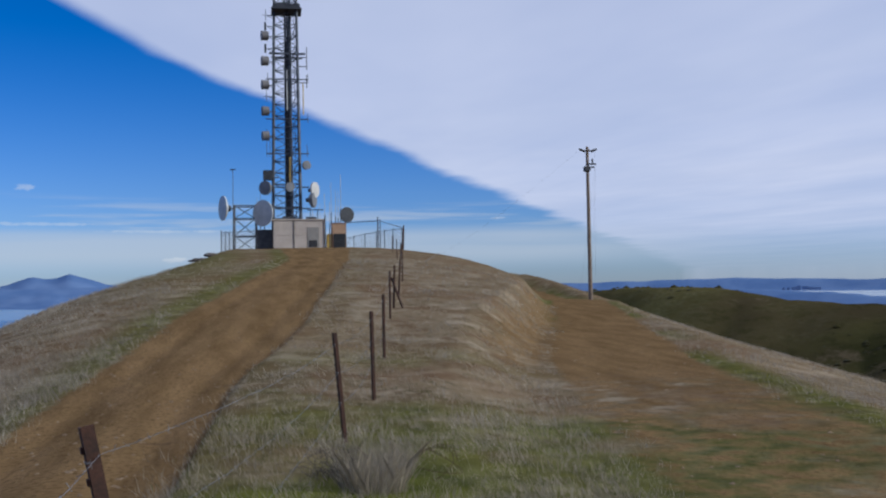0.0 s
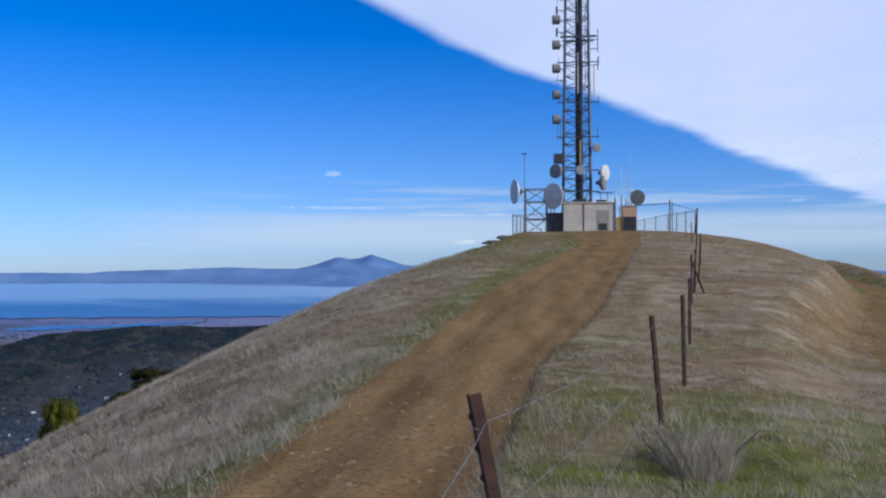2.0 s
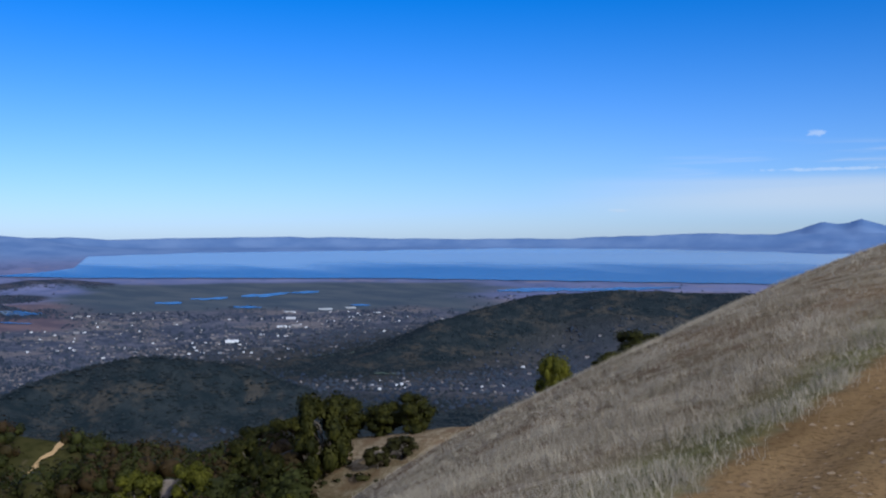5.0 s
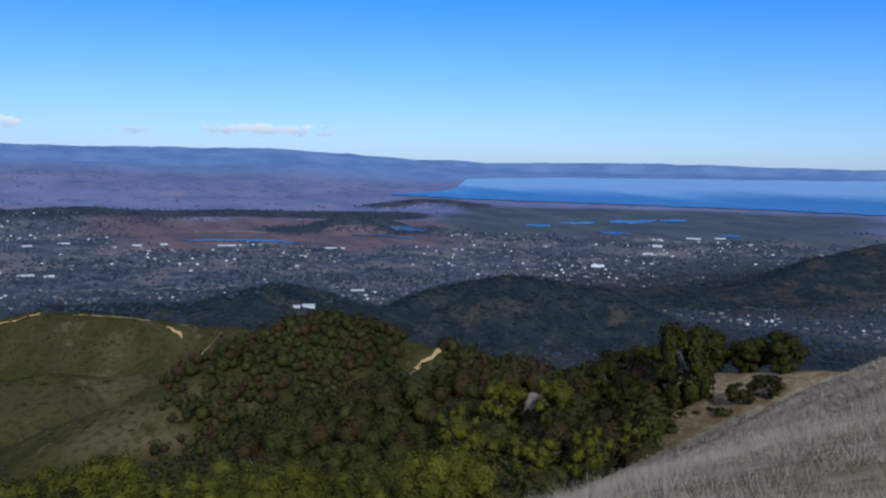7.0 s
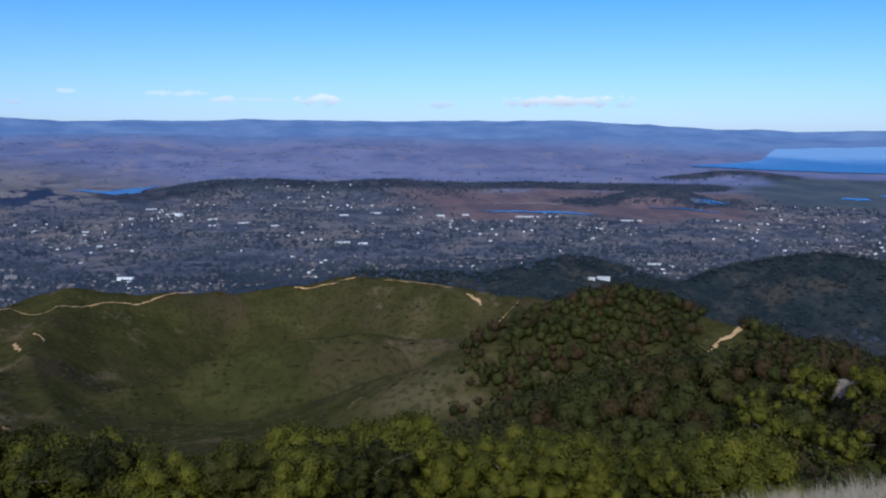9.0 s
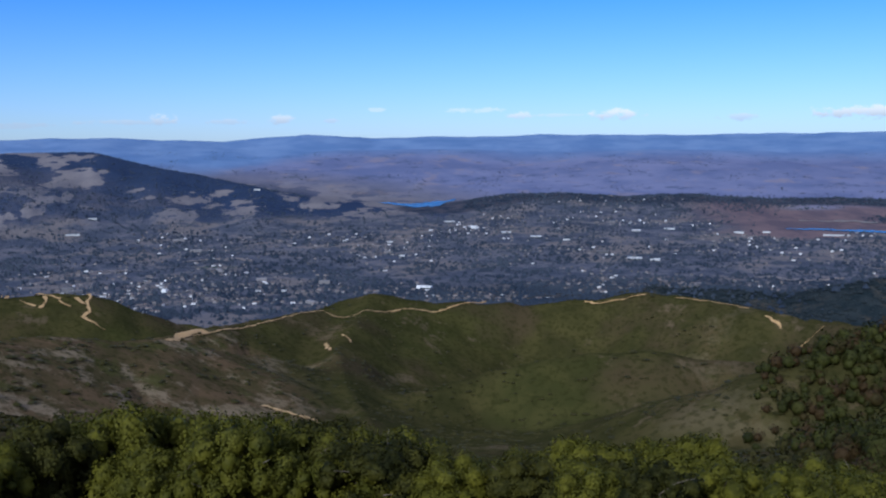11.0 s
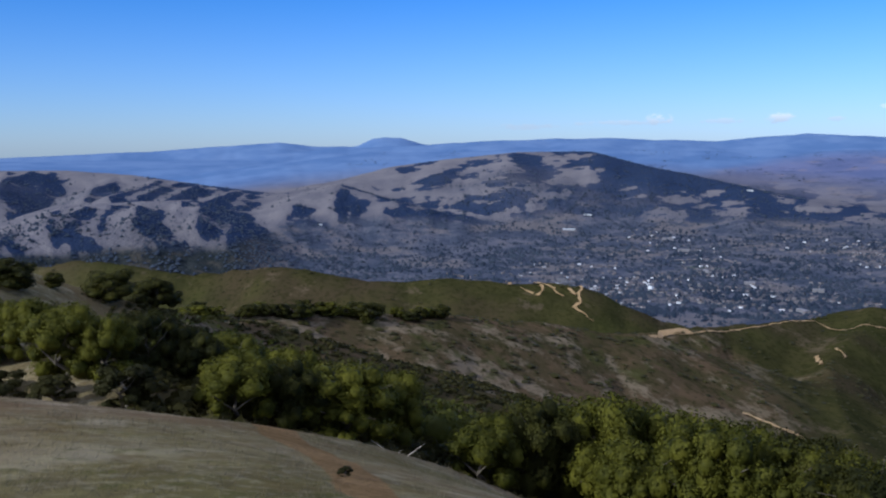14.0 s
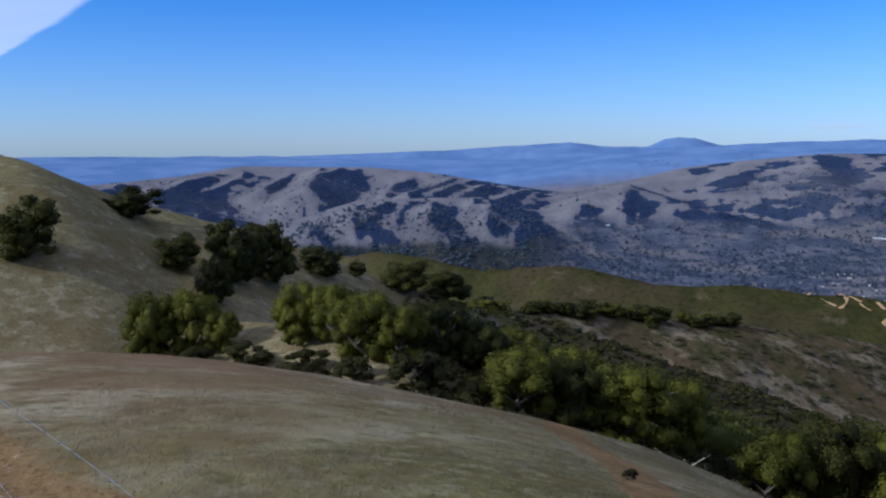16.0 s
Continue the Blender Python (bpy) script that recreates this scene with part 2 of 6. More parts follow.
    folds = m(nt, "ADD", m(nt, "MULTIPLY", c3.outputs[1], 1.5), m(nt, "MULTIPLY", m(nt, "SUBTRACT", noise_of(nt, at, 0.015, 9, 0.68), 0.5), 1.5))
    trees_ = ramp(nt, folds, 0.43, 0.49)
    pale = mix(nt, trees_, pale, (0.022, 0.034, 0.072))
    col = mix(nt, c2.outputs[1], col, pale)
    # the plain's mauve-blue has the haze of distance painted in
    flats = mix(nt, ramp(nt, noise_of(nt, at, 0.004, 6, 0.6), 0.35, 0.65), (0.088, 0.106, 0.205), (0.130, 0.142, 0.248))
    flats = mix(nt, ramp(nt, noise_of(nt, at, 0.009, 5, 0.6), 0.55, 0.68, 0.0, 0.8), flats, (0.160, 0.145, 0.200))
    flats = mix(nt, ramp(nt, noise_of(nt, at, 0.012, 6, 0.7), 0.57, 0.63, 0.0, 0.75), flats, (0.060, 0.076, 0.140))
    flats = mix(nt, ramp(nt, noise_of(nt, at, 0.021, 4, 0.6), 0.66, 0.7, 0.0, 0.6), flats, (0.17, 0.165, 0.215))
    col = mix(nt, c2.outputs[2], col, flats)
    wet = node(nt, "ShaderNodeVectorMath", operation="MULTIPLY", i_0=at, i_1=(0.006, 0.014, 0.0)).outputs[0]
    reeds = mix(nt, ramp(nt, noise_of(nt, wet, 1.0, 6, 0.65), 0.4, 0.62), (0.082, 0.066, 0.086), (0.125, 0.092, 0.105))
    col = mix(nt, marsh.outputs[0], col, reeds)
    sedge = mix(nt, ramp(nt, noise_of(nt, wet, 0.7, 6, 0.65), 0.4, 0.62), (0.044, 0.060, 0.084), (0.066, 0.079, 0.098))
    col = mix(nt, marsh.outputs[1], col, sedge)
    # wooded rises by the bay, their dark tone blued with painted haze
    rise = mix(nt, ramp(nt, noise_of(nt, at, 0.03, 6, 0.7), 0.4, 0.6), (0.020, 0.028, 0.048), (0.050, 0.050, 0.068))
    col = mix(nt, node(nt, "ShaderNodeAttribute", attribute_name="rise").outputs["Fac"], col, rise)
    # blue haze painted over whatever covers the farthest ranges
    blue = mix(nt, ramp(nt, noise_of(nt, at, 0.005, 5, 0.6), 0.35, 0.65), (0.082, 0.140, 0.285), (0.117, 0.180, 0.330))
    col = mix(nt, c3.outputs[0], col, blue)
    link(nt, col, bsdf.inputs["Base Color"])
    height = m(nt, "ADD", m(nt, "MULTIPLY", n3, 0.3), m(nt, "MULTIPLY", n2, 0.7))
    canopy = m(nt, "MULTIPLY", c2.outputs[0], noise_of(nt, at, 0.16, 4, 0.6))
    coarse = node(nt, "ShaderNodeBump", i_Strength=0.8, i_Distance=4.0, i_Height=canopy)
    fine = node(nt, "ShaderNodeBump", i_Strength=0.6, i_Distance=0.12, i_Height=height)
    link(nt, coarse.outputs[0], fine.inputs["Normal"])
    link(nt, fine.outputs[0], bsdf.inputs["Normal"])
    return mat


GROUND = ground_material()


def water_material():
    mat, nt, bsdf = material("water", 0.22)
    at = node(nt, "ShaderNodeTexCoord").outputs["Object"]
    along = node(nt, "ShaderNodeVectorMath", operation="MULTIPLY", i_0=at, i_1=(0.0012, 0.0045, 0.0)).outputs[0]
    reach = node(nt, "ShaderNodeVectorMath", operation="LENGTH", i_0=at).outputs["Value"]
    # the far water's bright sheen is painted: base colour pales with distance
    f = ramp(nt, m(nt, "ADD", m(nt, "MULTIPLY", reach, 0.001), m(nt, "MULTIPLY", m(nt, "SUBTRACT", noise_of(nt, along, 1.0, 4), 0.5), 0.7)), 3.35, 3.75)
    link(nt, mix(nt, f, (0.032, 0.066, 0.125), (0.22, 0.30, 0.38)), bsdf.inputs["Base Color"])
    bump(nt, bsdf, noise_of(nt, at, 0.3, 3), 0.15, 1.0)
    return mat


WATER = water_material()
RUST = plain("rusty_steel", (0.022, 0.012, 0.009), (0.075, 0.030, 0.017), 9.0, 0.85, 0.2)
WIRE = plain("galvanized_wire", (0.10, 0.10, 0.105), (0.22, 0.22, 0.23), 20.0, 0.5, 0.5)
STEEL = plain("grey_steel", (0.050, 0.057, 0.075), (0.105, 0.115, 0.135), 2.0, 0.55, 0.5)
DARK_STEEL = plain("dark_steel", (0.025, 0.028, 0.035), (0.06, 0.062, 0.07), 2.0, 0.6, 0.3)
DISH = plain("weathered_white_paint", (0.36, 0.37, 0.38), (0.50, 0.50, 0.50), 1.2, 0.5)
DRUM = plain("weathered_drum_paint", (0.10, 0.095, 0.10), (0.17, 0.16, 0.16), 1.2, 0.7)
DISH_GREY = plain("grey_radome", (0.11, 0.115, 0.13), (0.18, 0.185, 0.20), 1.2, 0.6)
DISH_WHITE = plain("white_radome", (0.42, 0.41, 0.40), (0.52, 0.50, 0.48), 1.2, 0.5)
BLOCK = plain("painted_concrete", (0.40, 0.335, 0.285), (0.50, 0.43, 0.365), 0.8, 0.85)
DOOR_M = plain("dull_door_paint", (0.22, 0.20, 0.18), (0.28, 0.255, 0.225), 1.5, 0.6)
TAN = plain("tan_box_paint", (0.33, 0.20, 0.12), (0.42, 0.27, 0.17), 1.5, 0.6)
BLACK = plain("black_louvre", (0.012, 0.012, 0.014), (0.03, 0.03, 0.033), 3.0, 0.6)
YELLOW = plain("yellow_paint", (0.38, 0.25, 0.05), (0.50, 0.34, 0.08), 3.0, 0.5)
POLE_WOOD = plain("weathered_pole_wood", (0.13, 0.095, 0.07), (0.24, 0.18, 0.135), 3.0, 0.9)
MESH_M = plain("chain_link_steel", (0.20, 0.22, 0.25), (0.30, 0.32, 0.35), 5.0, 0.5, 0.4)
ROCK = plain("grey_rock", (0.070, 0.056, 0.047), (0.150, 0.122, 0.104), 0.7, 0.95, 0.0, 0.8, 0.15)
BARK = plain("oak_bark", (0.06, 0.048, 0.038), (0.13, 0.11, 0.09), 3.0, 0.95, 0.0, 0.6, 0.05)
DEAD = plain("bleached_dead_wood", (0.28, 0.24, 0.20), (0.45, 0.40, 0.34), 3.0, 0.9)
OAK = leafage("oak_leaves", (0.014, 0.017, 0.004), (0.064, 0.062, 0.011), 5.0, 0.5)
BAY = leafage("bay_leaves", (0.040, 0.044, 0.006), (0.126, 0.122, 0.015), 5.0, 0.35)
HOLLOW_BAY = leafage("hollow_bay_leaves", (0.022, 0.028, 0.005), (0.088, 0.092, 0.015), 0.5, 0.0, (0.034, 0.026, 0.011))
BRUSH = leafage("brush_leaves", (0.022, 0.023, 0.007), (0.054, 0.048, 0.014), 0.2)
THICKET = leafage("thicket_leaves", (0.010, 0.014, 0.004), (0.054, 0.058, 0.013), 0.25, 0.0, (0.046, 0.026, 0.013))
# leaves of distant trees, with blue haze baked into both their tones
HAZY_FOREST = leafage("hazy_forest_leaves", (0.012, 0.020, 0.026), (0.032, 0.041, 0.048), 0.03, 0.0)
HAZY_LEAF = leafage("hazy_tree_leaves", (0.020, 0.032, 0.058), (0.056, 0.071, 0.102), 0.008, 0.0)
STRAW = leafage("dry_grass_blades", (0.17, 0.142, 0.10), (0.50, 0.43, 0.335), 0.6, 0.0, None, 0.55)
SLOPE_STRAW = leafage("slope_grass_blades", (0.145, 0.120, 0.087), (0.44, 0.385, 0.305), 0.6, 0.0, None, 0.55)
MATTED = leafage("matted_grass_blades", (0.075, 0.062, 0.036), (0.185, 0.155, 0.103), 0.8, 0.0, None, 0.5)
GREEN_BLADE = leafage("green_grass_blades", (0.050, 0.060, 0.012), (0.130, 0.132, 0.030), 0.5, 0.0)
PATH_M = plain("pale_earth", (0.21, 0.130, 0.055), (0.36, 0.235, 0.110), 0.05, 0.95)
FIELD = plain("mown_dry_field", (0.075, 0.070, 0.082), (0.135, 0.112, 0.110), 0.02, 0.95)
LAWN = plain("mown_green_field", (0.028, 0.050, 0.036), (0.045, 0.070, 0.046), 0.02, 0.95)


def house_material(name, dull, fair, bright, share):
    """Paint of the far houses, one tone a house."""
    mat, nt, bsdf = material(name, 0.8)
    rnd = node(nt, "ShaderNodeNewGeometry").outputs["Random Per Island"]
    col = mix(nt, ramp(nt, rnd, 0.1, 0.95), dull, fair)
    link(nt, mix(nt, ramp(nt, rnd, share, share + 0.03), col, bright), bsdf.inputs["Base Color"])
    return mat


# wall paint is shifted to blue to carry the haze over the town
HOUSE = house_material("house_walls", (0.06, 0.062, 0.08), (0.17, 0.165, 0.185), (0.50, 0.52, 0.58), 0.85)
ROOF = house_material("house_roofs", (0.040, 0.037, 0.048), (0.125, 0.095, 0.095), (0.26, 0.26, 0.29), 0.9)
WHITE_ROOF = plain("white_roof_sheet", (0.30, 0.32, 0.36), (0.42, 0.44, 0.48), 0.03, 0.6, 0.0, 0.0)
# ---------------------------------------------------------------- the land as a height function
def polar(az, el, d):
    """A place by its bearing (degrees left of +y), its angle over the level of the eye and its distance."""
    a = math.radians(az)
    return (-d * math.sin(a), d * math.cos(a), d * math.tan(math.radians(el)))


def lattice(ix, iy, seed):
    h = np.sin(ix * 127.1 + iy * 311.7 + seed * 74.7) * 43758.5453
    return h - np.floor(h)


def value_noise(x, y, seed=0):
    ix, iy = np.floor(x), np.floor(y)
    fx, fy = x - ix, y - iy
    fx, fy = fx * fx * (3 - 2 * fx), fy * fy * (3 - 2 * fy)
    a = lattice(ix, iy, seed) * (1 - fx) + lattice(ix + 1, iy, seed) * fx
    b = lattice(ix, iy + 1, seed) * (1 - fx) + lattice(ix + 1, iy + 1, seed) * fx
    return a * (1 - fy) + b * fy


def fbm(x, y, seed=0, octaves=4):
    total, amp = 0.0, 0.5
    for o in range(octaves):
        total = total + amp * (value_noise(x, y, seed + o) - 0.5)
        x, y, amp = x * 2.03 + 11.3, y * 2.03 - 7.1, amp * 0.5
    return total


def step(a, b, v):
    u = np.clip((v - a) / (b - a), 0, 1)
    return u * u * (3 - 2 * u)


def smax(a, b, k):
    h = np.clip(k - np.abs(a - b), 0, None) / k
    return np.maximum(a, b) + h * h * k * 0.25


def to_line(x, y, line):
    """Distance from points to a broken line, its third value at the nearest place, and a length across the slope."""
    best, val, total = np.full(np.shape(x), 1e12), np.zeros(np.shape(x)), np.full(np.shape(x), 1e-30)
    mid = line[len(line) // 2]
    along = np.arctan2(-x, y) * math.hypot(mid[0], mid[1])
    for (ax, ay, az), (bx, by, bz) in zip(line, line[1:]):
        ux, uy = bx - ax, by - ay
        u = np.clip(((x - ax) * ux + (y - ay) * uy) / (ux * ux + uy * uy), 0, 1)
        s = (x - ax - u * ux) ** 2 + (y - ay - u * uy) ** 2
        best = np.minimum(best, s)
        w = 1 / (s * 0.001 + 0.001) ** 4
        val, total = val + w * (az + u * (bz - az)), total + w
    return np.sqrt(best), val / total, along


def gullies(x, y, s, along, wave):
    """Gullies that run down from a crest, 1 in their beds, with rounded spurs between."""
    w = along / wave + 1.2 * fbm(x / wave / 2.4, y / wave / 2.4, 3, 3)
    g = 1 - np.abs(2 * value_noise(w, s / wave / 5, 13) - 1)
    h = 1 - np.abs(2 * value_noise(w * 2.3 + 5, s / wave / 2.5, 17) - 1)
    return np.clip(0.7 * g + 0.3 * h, 0, 1) ** 1.5


# the summit ridge's height along y, softened
CREST_Y = np.array([-300, -120, -60, -30, -15, -5, 0, 12, 20, 30, 40, 60, 93, 105, 130, 200, 320.0])
CREST_Z = np.array([-95, -36, -16.5, -6.3, -2.8, -1.9, -1.75, -1.72, -1.25, -0.4, 0.35, 1.75, 3.75, 3.6, 0.5, -20, -60.0])
_yy = np.linspace(-300, 320, 1241)
_zz = np.interp(_yy, CREST_Y, CREST_Z)
_k = np.exp(-np.linspace(-2.5, 2.5, 25) ** 2)
_zz = np.convolve(np.pad(_zz, 12, mode="edge"), _k / _k.sum(), mode="valid")

TRACK = [(-3.6, -120, -24), (-2.4, -40, -9.6), (-1.75, -14, -2.75), (-1.3, -6, -2.0), (-1.65, 0, -1.8), (-2.05, 7, -1.78), (-1.95, 15, -1.6), (-1.2, 22, -1.05),
         (0.1, 34, -0.1), (2.6, 58, 1.6), (3.4, 84, 3.3), (3.6, 92, 3.75)]
ROAD = [(-1, -30, -8.2), (3.6, -12, -3.2), (4.2, -2, -2.0), (4.9, 6, -1.86), (5.75, 12, -1.85), (8.45, 23, -1.85), (14.2, 41, -1.8), (19.5, 60, -1.2), (22, 80, -1.4), (18, 130, -7)]

FOOTPATH = [(-16, -13.5, 0), (-10.5, -9.4, 0), (-8.03, -6.91, 0), (-7.15, -5.56, 0), (-6.2, -4.6, 0), (-5.4, -3.92, 0), (-4.4, -2.4, 0), (-3.2, 0.0, 0)]


def track_half(y):
    return np.interp(y, [-10, 0, 7, 16, 24, 60, 90], [0.85, 0.9, 1.1, 1.3, 1.68, 1.8, 3.2])


def road_half(y):
    return np.interp(y, [-10, 6, 13, 30, 60], [1.6, 2.0, 1.8, 1.75, 1.7])


def near_hill(x, y):
    zc = np.interp(y, _yy, _zz)
    left = np.clip(np.interp(y, [-40, 0, 12, 40, 90, 120], [-2.07, -1.8, -1.08, -3.19, -3.34, -3.92]) - x, 0, None)
    k = np.interp(y, [-30, -8, 0, 10, 25, 45, 80, 120], [0.0079, 0.0279, 0.0622, 0.0437, 0.0297, 0.0389, 0.1327, 0.0692])
    s = 0.72
    zl = s * s / (2 * k) * (np.sqrt(1 + (2 * k * left / s) ** 2) - 1)
    right = np.clip(x - np.interp(y, [-40, 0, 12, 40, 90], [2.01, 2.5, 2.49, 2.85, 7.36]), 0, None)
    kr = np.interp(y, [-30, 0, 12, 30, 60, 90], [0.0196, 0.008, 0.0113, 0.0119, 0.0126, 0.0104])
    s = 0.5
    zr = s * s / (2 * kr) * (np.sqrt(1 + (2 * kr * right / s) ** 2) - 1)
    z = zc - zl - zr
    dr, hr, _ = to_line(x, y, ROAD)
    z = z + (hr - z) * (1 - step(road_half(y) + 0.2, road_half(y) + 2.2, dr)) * step(-25, -8, y) * (1 - step(70, 100, y))
    dt, ht, _ = to_line(x, y, TRACK)
    half = track_half(y)
    z = z + (ht - z) * (1 - step(half, half + 0.8, dt)) * 0.5 * step(-12, -4, y)
    side = x - np.interp(y, [p[1] for p in TRACK], [p[0] for p in TRACK])
    lip = 0.08 * step(half - 0.08, half + 0.1, dt) * (1 - step(half + 0.8, half + 2.2, dt)) * (side > 0) * step(-2, 3, y) * (1 - step(45, 60, y))
    z = z + lip
    rut = np.exp(-((dt - 0.55 * half) / 0.22) ** 2) * 0.04 - np.exp(-(dt / 0.3) ** 2) * 0.03
    return z - rut * step(-12, -4, y)


# name: the crest (bearing, angle, distance), the fall beside it, the rounding of the top
RIDGES = {
    "right": ([(-8, -1.2, 330), (-20.5, -0.5, 280), (-24, -0.42, 255), (-27, -0.7, 240), (-35, -1.4, 225), (-55, -4, 210)], 0.33, 12),
    "oak": ([(190, 2.5, 135), (175, 1.6, 130), (163, -0.2, 125), (157, -2.6, 130), (149, -5.0, 140), (141, -8.0, 150), (134, -10.2, 160)], 0.42, 10),
    "spur": ([(153, -10.0, 92), (147.5, -10.5, 82), (144.3, -11.1, 76), (141, -12.7, 68)], 0.45, 4),
    "brush": ([(142, -9.8, 230), (131.6, -9.8, 260), (125.5, -9.95, 280), (119, -10.05, 310), (112.6, -10.8, 340), (107.6, -11.4, 370), (104, -12.5, 400)], 0.42, 16),
    "knolls": ([(146, -6.6, 720), (142, -6.2, 700), (135.7, -7.2, 650), (130.6, -6.95, 620), (125.5, -7.9, 600), (120.5, -7.85, 600), (112.6, -8.3, 620), (107.6, -10.2, 640)], 0.5, 14),
    "green": ([(112, -12.0, 420), (109, -11.0, 440), (105.6, -10.6, 480), (102, -10.2, 530), (99.5, -9.8, 570), (97.5, -9.2, 600), (96.3, -9.0, 600), (92.3, -9.5, 620), (87, -9.5, 640), (84, -9.1, 640), (80.8, -8.75, 640), (77.4, -8.95, 620),
               (71.2, -9.95, 580), (68.5, -10.1, 560), (65, -10.6, 540)], 0.52, 12),
    "green_spur": ([(96.3, -9.3, 590), (98.5, -12.0, 480), (98, -14.6, 390), (96, -17.5, 300)], 0.5, 8),
    "low_spur": ([(96, -15.6, 400), (91, -14.0, 430), (87, -13.0, 440), (83, -12.4, 445), (79.4, -12.35, 445), (74, -12.5, 450)], 0.5, 8),
    "wooded": ([(72, -12.9, 320), (67, -10.6, 350), (63.2, -9.6, 360), (58.5, -11.0, 350), (54.5, -12.0, 330), (49, -13.6, 290)], 0.5, 14),
    "knoll": ([(56, -14.0, 175), (49, -13.6, 165), (44.6, -12.3, 150), (40, -12.1, 142), (35, -11.7, 136), (26, -10.5, 130)], 0.4, 8),
    "forest": ([(62, -9.7, 900), (60, -8.7, 950), (56.8, -7.5, 1000), (52.8, -6.8, 1000), (47, -7.4, 1000), (42, -9.7, 950), (39, -11, 900)], 0.45, 25),
    "forest_far": ([(41, -8.2, 1500), (37, -6.1, 1600), (34.5, -4.9, 1700), (29.4, -3.5, 1800), (24.5, -3.2, 1800), (18, -3.3, 1800), (8, -3.5, 1800)], 0.35, 40),
    "minor": ([(79, -8.6, 1050), (75, -8.5, 1050), (72, -8.7, 1050), (67.2, -7.5, 1050), (65, -9.1, 1000)], 0.3, 30),
    "mid_woods": ([(92.2, -3.95, 2500), (90.4, -3.45, 2540), (87.5, -3.05, 2600), (84.5, -3.0, 2600), (81, -3.2, 2600), (77, -3.05, 2650), (73, -3.3, 2650), (69, -3.15, 2700), (64, -3.35, 2700), (60, -3.5, 2700)], 0.14, 40),
    "big_hill": ([(128, -2.2, 2700), (123.7, -1.15, 2800), (120.6, -0.75, 2850), (116.3, -0.35, 2900), (112.2, -0.35, 2900), (109.2, -1.2, 2800), (105.5, -1.95, 2700), (100.8, -3.1, 2550)], 0.27, 60),
    "west_hills": ([(164, -2.6, 2100), (153, -1.6, 2500), (149.7, -1.05, 2700), (142.3, -1.15, 2700), (139, -1.45, 2600), (134.3, -2.2, 2500), (130.6, -2.7, 2500), (126, -2.2, 2600)], 0.24, 50),
    "front_hills": ([(150, -5.0, 1650), (146.3, -4.2, 1750), (142.4, -3.05, 1900), (135.7, -2.95, 1950), (132.3, -4.5, 1850)], 0.3, 35),
    "hillock": ([(131, -3.7, 2050), (127.2, -2.15, 2250), (124, -3.2, 2150)], 0.28, 30),
    "isle": ([(65.6, -4.15, 2350), (63.4, -3.6, 2380), (61.5, -3.45, 2400), (60.2, -3.7, 2380), (59.2, -4.1, 2350)], 0.22, 18),
    "point": ([(60.4, -2.62, 3000), (58.6, -2.36, 3050), (57, -2.36, 3050), (55.2, -2.55, 3050)], 0.2, 15),
    "swell": ([(77, -1.8, 3420), (72.5, -1.12, 3550), (68.5, -1.75, 3480)], 0.1, 40),
    "low_rise": ([(99, -1.85, 3300), (95, -1.38, 3400), (90.5, -1.5, 3400), (88, -1.9, 3300)], 0.12, 30),
    "range_mid": ([(125, -0.3, 3900), (112, -0.2, 3900), (103, -0.45, 3900), (95, -0.35, 3950), (90, -0.38, 3950), (87, -0.72, 3900), (80, -0.45, 3950), (76, -0.5, 3950), (70, -0.85, 3900)], 0.11, 30),
    "horizon": ([(130, -0.2, 4500), (122, 0.1, 4420), (118.4, 0.36, 4400), (111, 0.42, 4400), (105, 0.25, 4450), (100, 0.55, 4500), (96, 0.35, 4500), (87, 0.47, 4500), (80, 0.4, 4550), (67, 0.45, 4550), (60, 0.1, 4600)], 0.13, 25),
    "far_shore": ([(64, 0.15, 4600), (54, -0.12, 4650), (44, 0.02, 4650), (36, -0.12, 4650), (28, -0.12, 4650), (21, 0.12, 4600), (14.4, 0.12, 4550), (6, 0.1, 4500)], 0.4, 20),
    "peak": ([(16.2, 0.1, 4760), (14.6, 0.36, 4780), (13.4, 0.8, 4780), (12.7, 0.68, 4780), (12.1, 0.72, 4780), (11.4, 0.93, 4780), (10.5, 0.66, 4780), (9.4, 0.3, 4780), (7, 0.1, 4780)], 0.22, 8),
    "mesa": ([(172, -0.45, 4750), (146, -0.45, 4750), (138, -0.15, 4750), (133, 0.2, 4760), (130.6, 0.36, 4760), (128.5, 0.12, 4760), (126, 0.1, 4760), (124.9, 0.56, 4770), (124.2, 0.64, 4770), (123.3, 0.58, 4770), (122.0, 0.2, 4760)], 0.22, 8),
    "south": ([(-18, -0.9, 3500), (-25.7, -0.42, 3500), (-28, -0.6, 3450), (-31, -0.72, 3400), (-36, -1.15, 3300), (-48, -1.6, 3200)], 0.4, 15),
    "south_far": ([(-12, 0.0, 4780), (-22, 0.0, 4780), (-27, 0.12, 4780), (-32, -0.05, 4780), (-45, 0.05, 4780)], 0.5, 15),
}
